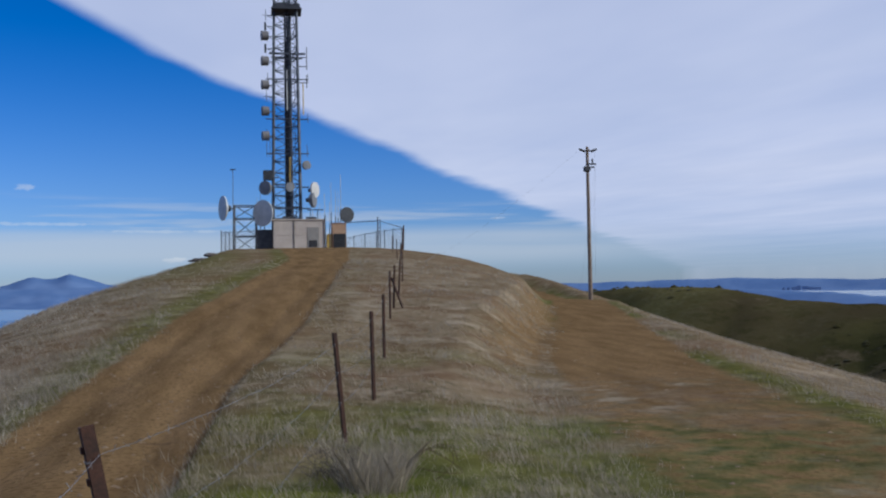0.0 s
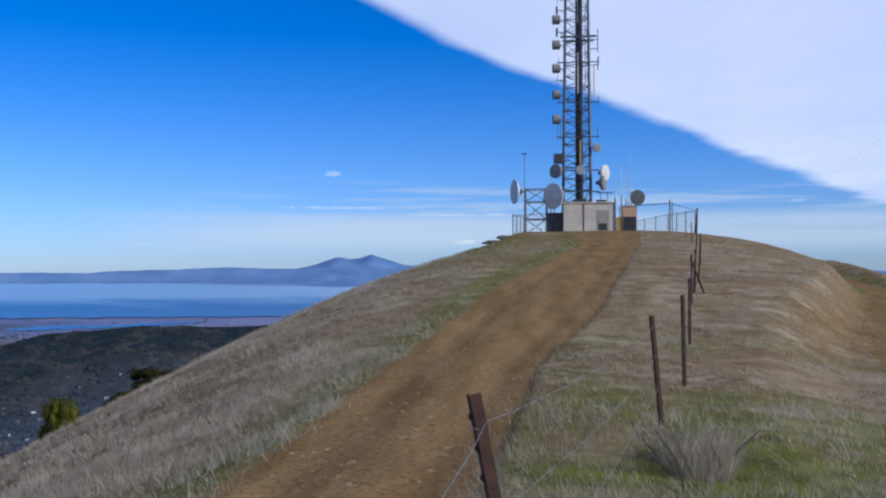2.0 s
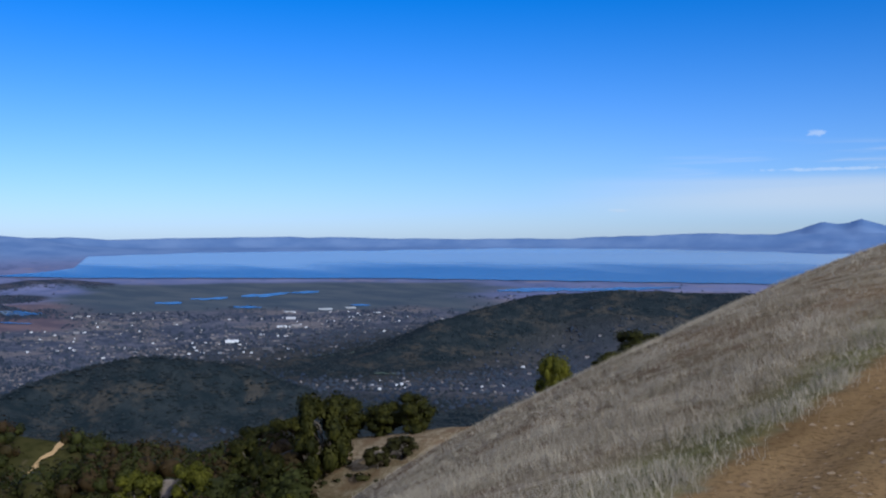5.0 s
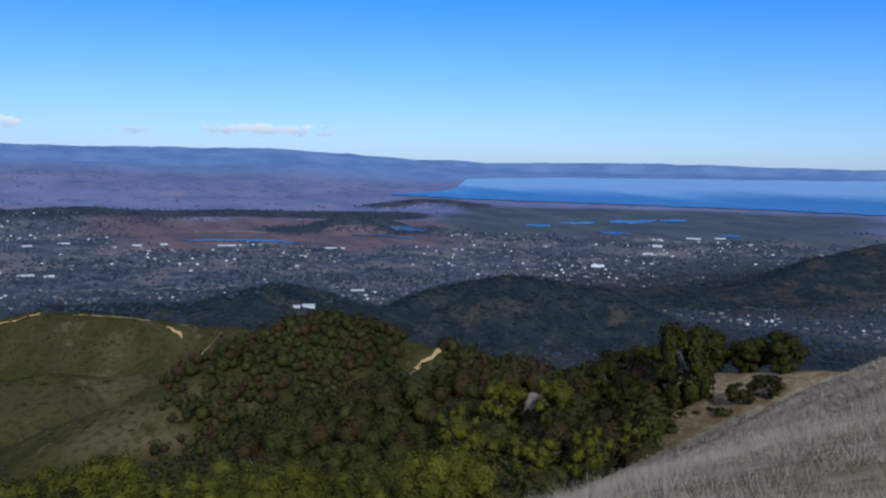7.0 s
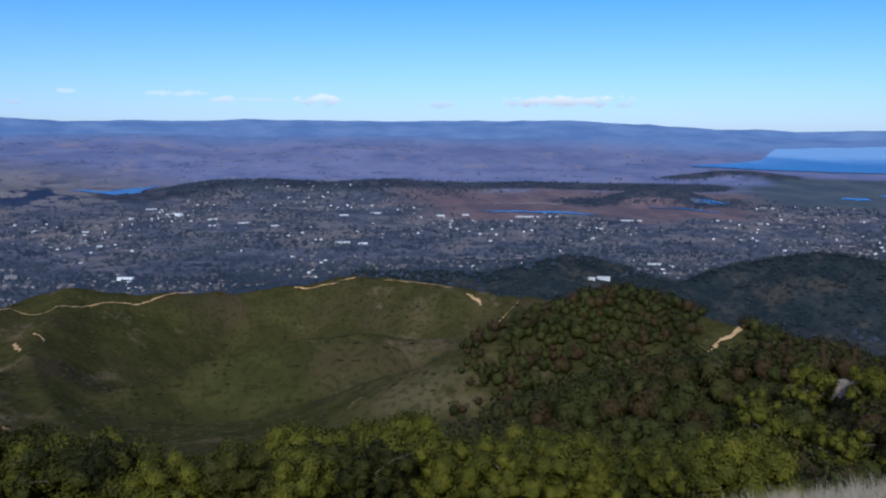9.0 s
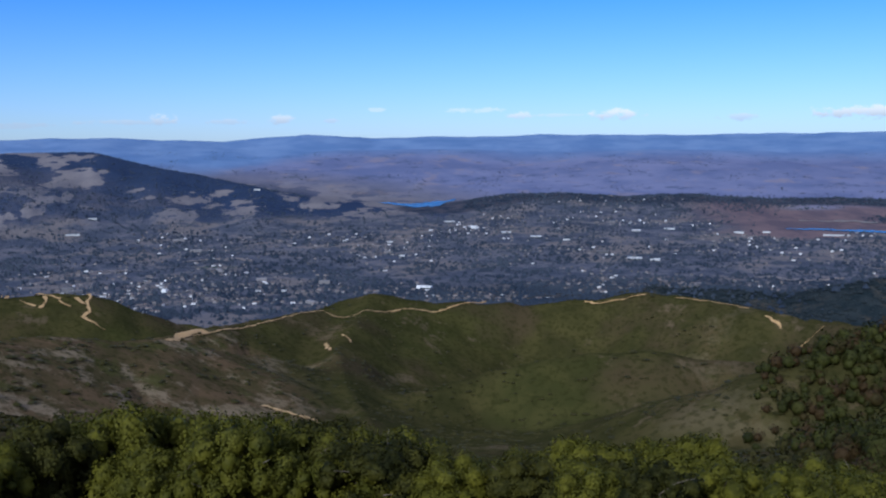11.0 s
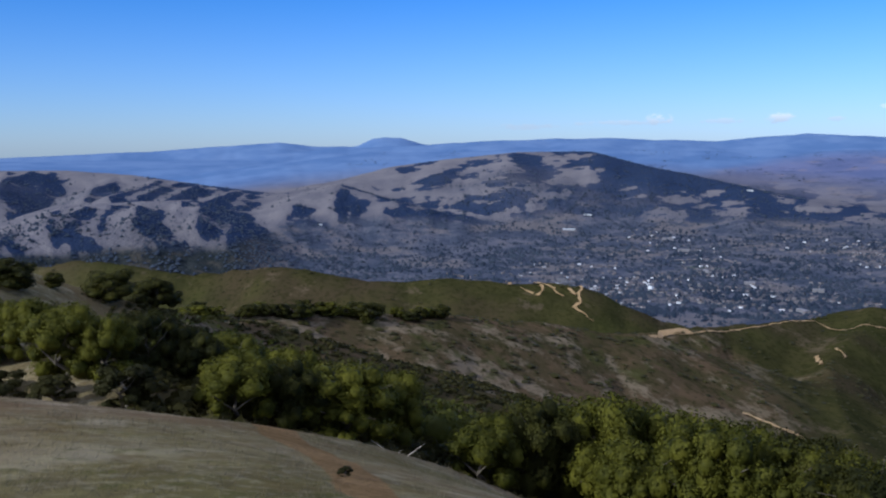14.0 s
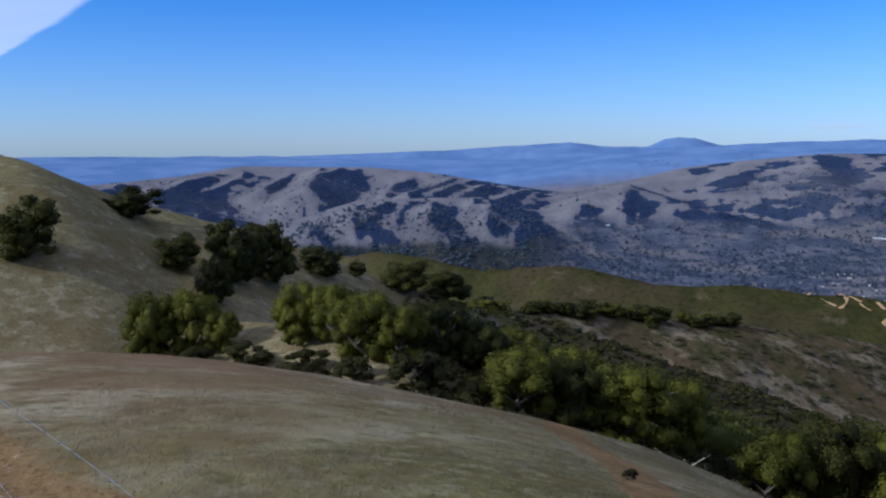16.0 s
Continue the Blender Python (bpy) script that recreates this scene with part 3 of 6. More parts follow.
# spurs that slant down from the crests of the pale far hills: (crest, bearings, spacing, slant, drop, run, fall, top)
_rs = random.Random(5)
for _name, _from, _to, _gap, _slant, _drop, _run, _fall, _top in (("west_hills", 130.5, 158.5, 1.25, 2.5, 1.3, 420, 0.40, 8), ("front_hills", 133.2, 147.0, 1.15, 1.3, 1.5, 240, 0.40, 8),
                                                                 ("hillock", 124.4, 130.6, 1.2, 0.7, 1.2, 180, 0.36, 12), ("big_hill", 103.0, 125.0, 2.6, 0.6, 1.9, 330, 0.27, 26)):
    _crest = sorted(RIDGES[_name][0])
    _az, _i = _from, 0
    while _az < _to:
        _el = float(np.interp(_az, [p[0] for p in _crest], [p[1] for p in _crest])) - _rs.uniform(0.0, 0.45)
        _d = float(np.interp(_az, [p[0] for p in _crest], [p[2] for p in _crest])) - _rs.uniform(0, 110)
        _sl, _dr, _ru = _slant * _rs.uniform(0.3, 1.4), _drop * _rs.uniform(0.6, 1.1), _run * _rs.uniform(0.7, 1.1)
        RIDGES[f"{_name}_spur_{_i}"] = ([(_az, _el, _d), (_az + _sl * _rs.uniform(0.3, 0.7), _el - _dr * _rs.uniform(0.25, 0.5), _d - _ru * 0.45), (_az + _sl, _el - _dr, _d - _ru)], _fall * _rs.uniform(0.85, 1.2), _top)
        _az, _i = _az + _gap * _rs.uniform(0.55, 1.5), _i + 1
CRESTS = {n: [polar(*p) for p in crest] for n, (crest, fall, top) in RIDGES.items()}
FLOOR_D = np.array([0, 30, 60, 120, 250, 400, 600, 800, 1000, 1300, 1700, 2100, 2500, 3000, 3600, 4000, 4300, 4950.0])
FLOOR_EL = np.array([-24, -24, -22.5, -21.5, -19, -17, -14.5, -12, -10.2, -8.8, -6.7, -5.05, -3.85, -2.8, -1.75, -1.05, -0.72, -0.55])
FAR_SIDE = {"horizon": 13, "far_shore": 10, "peak": 5, "mesa": 4, "south": 10, "south_far": 10, "range_mid": 8, "low_rise": 8, "swell": 5, "isle": 8, "point": 6, "mid_woods": 9}
BARE_SIDES = ("spur", "knoll", "minor", "mid_woods")
# the spacing and depth of the gullies in the sides of a ridge
GULLY = {"isle": (60, 6), "point": (60, 3), "swell": (150, 4), "low_rise": (120, 8), "range_mid": (130, 6), "far_shore": (200, 8), "big_hill": (70, 14), "west_hills": (46, 16), "front_hills": (40, 14), "hillock": (46, 10), "forest": (120, 30), "forest_far": (180, 34), "horizon": (200, 11), "peak": (120, 14), "mesa": (120, 8),
         "south": (150, 10), "south_far": (200, 8), "oak": (28, 3.2), "brush": (55, 11), "knolls": (60, 20), "green": (62, 26), "green_spur": (45, 14), "low_spur": (48, 15), "wooded": (50, 12), "right": (45, 8)}
PALE = ("big_hill", "west_hills", "front_hills", "hillock")


def fold_of(lean, x, y, z):
    """Where oaks grow on the pale hills: on the sides that lean away from the south, and in broken bands across the big hill."""
    az = np.degrees(np.arctan2(-x, y))
    big = step(126, 121, az)
    band = fbm((az * 48 + z * 1.5) / 95, (z * 1.0 + az * 3.2) / 15, 33, 3)
    oaks = 0.15 + 0.56 * np.clip(lean / 0.3, -0.6, 1) * (1 - 0.6 * big) + big * (0.3 + 1.1 * band) + 0.75 * fbm(x / 60, y / 60, 35, 4)
    return oaks + 0.5 * step(113, 108, az) * step(-128, -100, z) * (z < -20)


def pale_folds(x, y):
    d = np.hypot(x, y)
    ex, ey = -y / d * 14, x / d * 14
    return fold_of((land(x + ex, y + ey) - land(x - ex, y - ey)) / 28, x, y, land(x, y))


def valley(x, y):
    d = np.hypot(x, y)
    return np.minimum(d * np.tan(np.radians(np.interp(d, FLOOR_D, FLOOR_EL))), -11.0)


def land(x, y):
    """Height of the ground."""
    x, y = np.asarray(x, float), np.asarray(y, float)
    d = np.hypot(x, y)
    z = valley(x, y)
    far_out = np.nonzero((d > 1400) & (x < 0))
    for n, (crest, fall, top) in RIDGES.items():
        spur = "_spur_" in n
        if spur and not len(far_out[0]):
            continue
        px, py = (x[far_out], y[far_out]) if spur else (x, y)
        s, zc, along = to_line(px, py, CRESTS[n])
        wave, deep = GULLY.get(n, (34, 6) if spur else (70, 9))
        if n in FAR_SIDE:
            zc = zc + FAR_SIDE[n] * fbm(along / 130, s / 130, 9, 4)
        ridge = zc - fall * (np.sqrt(s * s + top * top) - top)
        if n not in BARE_SIDES:
            ridge = ridge - deep * gullies(px, py, s, along, wave) * s / (s + 3 * top)
        if spur:
            z[far_out] = smax(z[far_out], ridge, 14.0)
        else:
            z = smax(z, ridge, 5.0 if n in FAR_SIDE else 0.02 * d + 0.5)
    z = z + fbm(x / 40, y / 40, 21, 3) * 5 * step(60, 250, d) * (1 - 0.85 * step(1900, 2300, d))
    hill = near_hill(x, y) + fbm(x / 7, y / 7, 5, 3) * 0.22 * step(3, 25, d) + fbm(x / 1.1, y / 1.1, 31, 2) * 0.06
    return smax(hill, z, 1.5)


# ---------------------------------------------------------------- helpers for meshes
def mesh_object(name, verts, faces, mat, parent=None, label=""):
    me = bpy.data.meshes.new(name)
    me.from_pydata(verts, [], faces)
    me.materials.append(mat)
    ob = new(name, me)
    if parent is not None:
        ob.parent = parent
    return tagged(ob, label)


def part(name, bm, mat, parent=None, label="", smooth=False):
    """Links a bmesh as one mesh object, under a thing or under a part."""
    me = bpy.data.meshes.new(name)
    bm.to_mesh(me)
    bm.free()
    me.materials.append(mat)
    if smooth:
        me.polygons.foreach_set("use_smooth", [True] * len(me.polygons))
    ob = new(name, me)
    if parent is not None:
        ob.parent = parent
    return tagged(ob, label)


def thing(name, place, label, category, group="", kind="", rz=0.0):
    ob = new(name)
    ob.empty_display_size = 0.2
    ob.matrix_basis = pose(*place, 0, 0, rz)
    return tagged(ob, label, category, group, kind)


def box(bm, x0, y0, z0, x1, y1, z1, bevel=0.0, at=None):
    r = bmesh.ops.create_cube(bm, size=1.0)
    vs = r["verts"]
    mat = Matrix.Translation(((x0 + x1) / 2, (y0 + y1) / 2, (z0 + z1) / 2)) @ Matrix.Diagonal((x1 - x0, y1 - y0, z1 - z0, 1))
    bmesh.ops.transform(bm, matrix=(at @ mat) if at is not None else mat, verts=vs)
    if bevel:
        es = list({e for v_ in vs for e in v_.link_edges})
        bmesh.ops.bevel(bm, geom=es, offset=bevel, segments=2, affect="EDGES")
    return bm


def rod(bm, a, b, r0, r1=None, sides=6):
    a, b = Vector(a), Vector(b)
    r1 = r0 if r1 is None else r1
    d = b - a
    mat = Matrix.Translation((a + b) / 2) @ d.to_track_quat("Z", "Y").to_matrix().to_4x4()
    bmesh.ops.create_cone(bm, cap_ends=True, segments=sides, radius1=r0, radius2=r1, depth=d.length, matrix=mat)
    return bm


def height(x, y):
    return float(land(np.array([x]), np.array([y]))[0])


# ---------------------------------------------------------------- the ground, one sheet to the horizon
AZ = np.concatenate([np.linspace(-50, 98, 700), np.linspace(98.17, 162, 400), np.linspace(162.3, 178, 60), np.linspace(180, 308, 60)])
RAD = np.concatenate([np.linspace(0.4, 2.0, 6), np.geomspace(2.15, 240, 160)[:-1], np.geomspace(240, 1450, 110)[:-1], np.geomspace(1450, 3000, 125)[:-1], np.geomspace(3000, 4950, 60)])


def near(x, y, names, reach):
    best = np.full(np.shape(x), 1e9)
    for n in names:
        best = np.minimum(best, to_line(x, y, CRESTS[n])[0] / reach)
    return np.clip(1.35 - best, 0, 1)


def wetland(x, y):
    """Marsh of reeds and flats of sedge between the town and the bay."""
    d, az = np.hypot(x, y), np.degrees(np.arctan2(-x, y))
    j = fbm(x / 160, y / 160, 57, 4)
    a = az + 7 * j
    reed = step(54, 58, a) * step(79, 73, a) * step(2010, 2090, d + 330 * j) * step(2640, 2540, d + 400 * j)
    return reed, step(30, 35, a) * step(59, 55, a) * step(2300, 2400, d + 380 * j) * step(3080, 2980, d + 100 * j)


def build_ground():
    na, nr = len(AZ), len(RAD)
    aa, rr = np.meshgrid(np.radians(AZ), RAD)
    x, y = -rr * np.sin(aa), rr * np.cos(aa)
    z = land(x, y)
    co = np.stack([x, y, z], -1).reshape(-1, 3)
    co = np.concatenate([co, [[0, 0, height(0, 0)]]])
    i, j = np.meshgrid(np.arange(nr - 1), np.arange(na), indexing="ij")
    k = (j + 1) % na
    quads = np.stack([i * na + j, i * na + k, (i + 1) * na + k, (i + 1) * na + j], -1).reshape(-1, 4)[:, ::-1]
    fan = np.stack([np.full(na, nr * na), (np.arange(na) + 1) % na, np.arange(na)], -1)[:, ::-1]
    me = bpy.data.meshes.new("ground")
    me.vertices.add(len(co))
    me.vertices.foreach_set("co", co.ravel())
    me.loops.add(quads.size + fan.size)
    me.loops.foreach_set("vertex_index", np.concatenate([quads.ravel(), fan.ravel()]))
    me.polygons.add(len(quads) + len(fan))
    starts = np.concatenate([np.arange(len(quads)) * 4, quads.size + np.arange(len(fan)) * 3])
    me.polygons.foreach_set("loop_start", starts)
    me.polygons.foreach_set("use_smooth", np.ones(len(starts), bool))
    me.update(calc_edges=True)
    me.validate()
    # what grows where
    x, y = co[:, 0], co[:, 1]
    d = np.hypot(x, y)
    az = np.degrees(np.arctan2(-x, y))
    n = fbm(x / 5, y / 5, 41, 4)
    big = fbm(x / 60, y / 60, 47, 4)
    fine = fbm(x / 1.3, y / 1.3, 43, 3)
    dt = to_line(x, y, TRACK)[0] - track_half(y)
    dr = to_line(x, y, ROAD)[0] - road_half(y)
    foot = 1 - step(0.16, 0.38, to_line(x, y, FOOTPATH)[0] + 0.25 * n)
    edge_r = (x > np.interp(y, [p[1] for p in TRACK], [p[0] for p in TRACK])) & (y > -2)
    dirt = np.maximum(np.maximum(np.where(edge_r, 1 - step(-0.06, 0.1, dt), 1 - step(-0.5, 0.45, dt)), foot), (0.48 + 0.46 * step(14, 26, y)) * (1 - step(-0.4, 0.4, dr)) * step(-16, -6, y))
    bank = (1 - step(0.9, 3.0, dr + 1.6 * n)) * step(13, 24, y) * (1 - step(54, 62, y)) * (x < np.interp(y, [12, 30, 62], [5.7, 10.4, 20]))
    pad = (1 - step(9, 13, np.hypot(x - 4, y - 96)))
    dirt = np.clip(np.maximum(np.maximum(dirt, bank * 0.55), pad * 0.7) - 0.25 * np.exp(-(to_line(x, y, TRACK)[0] / 0.3) ** 2), 0, 1) * (d < 130)
    green = np.exp(-((dt - 0.5) / 0.7) ** 2) * np.where(edge_r, 0.1, 0.6) * (0.25 + 0.75 * step(0, 6, y)) + np.exp(-((dr - 0.3) / 0.6) ** 2) * 0.8 * step(-0.12, 0.12, n) * (x > np.interp(y, [0, 12, 30], [4.9, 5.8, 11])) + step(-0.14, 0.10, n + 0.5 * fine) * (1 - step(2.2, 8.0, np.hypot((x - 3.4) * 1.2, (y - 11.5) * 0.75) + 4 * n)) * 0.78 + step(-0.08, 0.14, n + 0.5 * fine) * 0.5 * (1 - step(1.0, 2.6, np.hypot(x - 0.2, (y - 6.5) * 0.6)))
    green = np.clip(green + np.exp(-((x + 4.5) / 2.5) ** 2 - ((y - 62) / 22) ** 2) * 0.6, 0, 1) * (d < 130)
    green = np.maximum(green, 0.6 * step(90, 130, d) * (az < -8))
    green = np.maximum(green, np.clip(0.17 + 0.9 * n, 0, 0.55) * step(70, 95, az) * (d < 45))
    green = np.maximum(green, (0.3 + 0.5 * big) * step(40, 70, d) * step(60, 100, az))
    wild = step(60, 120, d) * step(10, 22, az) * (1 - step(140, 152, az))
    keep = near(x, y, ["oak"], 48) * step(132, 139, az + 8 * big) + near(x, y, ["spur"], 16) * step(136, 141, az) + near(x, y, ["knoll"], 22) * (1 - step(44, 52, az + 14 * big))
    wild = np.clip(wild - keep, 0, 1)
    wild = np.maximum(wild, step(60, 110, d) * (az < -8) * (0.2 + 0.75 * step(0.3, 0.7, 0.55 + 1.2 * big)))
    brush = wild * (1 - step(740, 860, d)) * (1 - step(430, 520, d) * (az < 66) * (az > 0))
    wild_low = step(8, 22, d) * step(56, 66, az) * (1 - step(108, 118, az))
    wild_low = np.maximum(wild_low, step(26, 46, d) * step(106, 112, az) * (1 - step(134, 141, az + 10 * big)))
    brush = np.maximum(brush, wild_low * (d < 300))
    woods = near(x, y, ["forest", "forest_far", "minor"], 330) * step(760, 860, d) * (1 - step(2150, 2400, d))
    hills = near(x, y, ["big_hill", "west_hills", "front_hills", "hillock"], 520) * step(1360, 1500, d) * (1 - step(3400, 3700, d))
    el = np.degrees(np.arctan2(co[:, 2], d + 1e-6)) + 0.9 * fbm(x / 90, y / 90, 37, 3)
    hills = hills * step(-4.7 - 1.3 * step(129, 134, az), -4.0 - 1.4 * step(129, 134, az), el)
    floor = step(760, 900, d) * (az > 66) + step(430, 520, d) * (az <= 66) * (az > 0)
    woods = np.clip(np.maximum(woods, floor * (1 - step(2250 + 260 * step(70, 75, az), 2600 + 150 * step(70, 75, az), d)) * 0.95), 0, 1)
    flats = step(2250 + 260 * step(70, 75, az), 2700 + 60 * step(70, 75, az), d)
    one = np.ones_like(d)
    # far: share of the painted blue haze, growing with distance, not a plant cover
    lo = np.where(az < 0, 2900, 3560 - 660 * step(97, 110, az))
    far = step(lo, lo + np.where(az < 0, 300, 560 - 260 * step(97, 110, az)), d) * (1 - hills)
    zg = co[:-1, 2].reshape(nr, na)
    lean = np.append((np.gradient(zg, axis=1) / (np.gradient(aa, axis=1) * rr)).ravel(), 0.0)
    folds = np.clip(fold_of(lean, x, y, co[:, 2]), 0, 1.5) / 1.5
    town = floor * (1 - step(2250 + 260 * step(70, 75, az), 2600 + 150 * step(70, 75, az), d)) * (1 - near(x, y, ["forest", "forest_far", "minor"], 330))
    heath = np.maximum(step(97, 105, az + 10 * big) * (d < 470), 0.32 * np.exp(-((az - 74.0 - 18 * big) / 2.2) ** 2) * step(180, 280, d)) * (d < 620)
    town = town * (1 - step(129, 134, az) * (1 - step(1750, 1950, d)))
    marsh = np.stack([*wetland(x, y), heath, one], -1)
    me.attributes.new("marsh", "FLOAT_COLOR", "POINT").data.foreach_set("color", marsh.astype(np.float32).ravel())
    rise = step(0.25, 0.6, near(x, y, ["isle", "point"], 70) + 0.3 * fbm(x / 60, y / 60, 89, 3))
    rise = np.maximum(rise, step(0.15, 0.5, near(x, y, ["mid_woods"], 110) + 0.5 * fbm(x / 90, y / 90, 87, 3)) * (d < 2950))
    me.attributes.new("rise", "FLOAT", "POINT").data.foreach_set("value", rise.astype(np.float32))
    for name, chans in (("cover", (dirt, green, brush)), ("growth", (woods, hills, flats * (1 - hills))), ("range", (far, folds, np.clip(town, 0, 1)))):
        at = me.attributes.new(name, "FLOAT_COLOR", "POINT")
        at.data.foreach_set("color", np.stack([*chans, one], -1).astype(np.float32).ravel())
    me.materials.append(GROUND)
    return tagged(new("ground", me), "dry grass hills, brush slopes and a wide valley below", "ground", kind="structure")


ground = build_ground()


def sheet(name, mat, label, edge, lift, category, steps=(160, 24), kind="structure", rough=0.06):
    """A sheet laid on the land between a near and a far edge, given by bearing: (bearing, near angle, far angle)."""
    edge = np.array(edge, float)
    az = np.linspace(edge[0, 0], edge[-1, 0], steps[0])
    lo, hi = np.interp(az, edge[:, 0], edge[:, 1]), np.interp(az, edge[:, 0], edge[:, 2])
    jag = 0.5 + fbm(az * 1.7, az * 0 + len(edge), 5, 4)
    jog = 0.5 + fbm(az * 2.3, az * 0 + 3.7 * len(edge), 8, 4)
    hi, lo = hi - (hi - lo) * rough * jag, lo + (hi - lo) * rough * jog
    el = lo[:, None] + (hi - lo)[:, None] * np.linspace(0, 1, steps[1])[None]
    d = np.interp(el, FLOOR_EL[3:], FLOOR_D[3:])
    a = np.radians(az)[:, None]
    x, y = -d * np.sin(a), d * np.cos(a)
    z = d * np.tan(np.radians(el)) + lift if lift > 2 else land(x, y) + lift
    verts = np.stack([x, y, z], -1).reshape(-1, 3).tolist()
    n = steps[1]
    faces = [(i * n + j, i * n + j + 1, (i + 1) * n + j + 1, (i + 1) * n + j) for i in range(steps[0] - 1) for j in range(n - 1)]
    ob = mesh_object(name, verts, faces, mat)
    ob.data.polygons.foreach_set("use_smooth", [True] * len(faces))
    return tagged(ob, label, category, kind=kind)


sheet("water", WATER, "wide blue bay with a pale far band painted into its water", [(-60, -1.6, -0.72), (-20, -2.2, -0.72), (5, -2.8, -1.0), (13, -2.85, -1.0), (20, -2.85, -0.8), (31, -2.75, -0.68), (36, -2.65, -0.8), (50, -2.5, -0.95), (55.5, -2.4, -1.1),
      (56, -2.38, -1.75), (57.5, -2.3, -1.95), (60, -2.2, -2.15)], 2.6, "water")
for k, (label, rows) in enumerate((("shallow marsh pond ringed by reeds", [(50.4, -3.95, -3.75), (51.2, -4.0, -3.7), (51.9, -3.9, -3.8)]),
                                   ("shallow marsh pond ringed by reeds", [(47.8, -3.7, -3.55), (48.8, -3.8, -3.5), (49.9, -3.7, -3.6)]),
                                   ("shallow marsh pond beside the fields", [(44.2, -3.4, -3.3), (45.6, -3.75, -3.25), (47.0, -3.6, -3.45)]),
                                   ("shallow marsh pond beside the fields", [(42.5, -3.35, -3.25), (43.2, -3.5, -3.2), (44.1, -3.4, -3.3)]),
                                   ("small marsh pond among reeds", [(45.8, -4.25, -4.15), (46.7, -4.3, -4.05), (47.5, -4.2, -4.1)]),
                                   ("small marsh pond among reeds", [(39.4, -4.2, -4.1), (40.0, -4.25, -4.05), (40.6, -4.15, -4.1)]),
                                   ("wide pale pond behind the wooded ridge", [(21.0, -3.05, -3.0), (24.0, -3.3, -2.98), (28.0, -3.42, -3.0), (30.5, -3.42, -3.1), (31.8, -3.35, -3.25)]),
                                   ("small pond beside the marsh", [(57.9, -4.35, -4.2), (59.0, -4.5, -4.2), (60.0, -4.4, -4.3)]),
                                   ("long narrow salt pond beside sheds", [(65.5, -5.1, -5.05), (67, -5.12, -4.9), (70.5, -5.05, -4.88), (72.2, -5.0, -4.95)]),
                                   ("small pond among marsh fields", [(58.4, -4.85, -4.8), (60.2, -4.75, -4.55), (62.4, -4.65, -4.6)]),
                                   ("small pond under a wooded rise", [(58.9, -4.0, -3.95), (59.6, -4.0, -3.8), (60.4, -3.9, -3.85)]),
                                   ("blue pond below the wooded hill", [(91.2, -3.4, -3.3), (92.2, -3.85, -3.35), (93.5, -3.95, -3.45), (95.0, -3.75, -3.5), (95.9, -3.62, -3.58)]))):
    sheet("pond", WATER, label, rows, 1.3, "pond", (60, 6), rough=0.5)
for label, mat, rows in (("pale dry meadow among the town trees", FIELD, [(76.6, -8.3, -8.15), (78, -8.5, -8.05), (79.4, -8.3, -7.95), (80.9, -8.05, -7.95)]),
                         ("tan dry field at the edge of the town", FIELD, [(69.0, -7.7, -7.55), (71.2, -8.05, -7.6), (73.8, -7.8, -7.65)]),
                         ("green sports field among trees", LAWN, [(61.0, -8.05, -7.9), (62.2, -8.2, -7.85), (63.8, -8.1, -7.95)]),
                         ("tan dry slope among houses", FIELD, [(103.4, -6.95, -6.6), (104.6, -6.95, -6.35), (106.3, -6.85, -6.5), (107.4, -6.8, -6.7)]),
                         ("green lawn among houses", LAWN, [(104.2, -7.2, -7.05), (105.5, -7.25, -7.0), (106.6, -7.15, -7.05)]),
                         ("tan dry field among houses", FIELD, [(109.5, -7.2, -7.1), (111.0, -7.25, -6.95), (112.4, -7.1, -7.0)]),
                         ("green lawn below the wooded hill", LAWN, [(37.5, -8.3, -8.2), (38.4, -8.35, -8.05), (39.5, -8.2, -8.1)]),
                         ("green lawn below the wooded hill", LAWN, [(40.4, -7.2, -7.1), (41.6, -7.25, -6.95), (43.0, -7.1, -7.0)]),
                         ("tan dry field at the shore", FIELD, [(66.5, -4.6, -4.45), (68.5, -4.6, -4.35), (71.5, -4.55, -4.4)])):
    sheet("field", mat, label, rows, 0.9, "field", (60, 8), rough=0.75)


# ---------------------------------------------------------------- the transmitter site on the summit
SITE_Z = 3.75


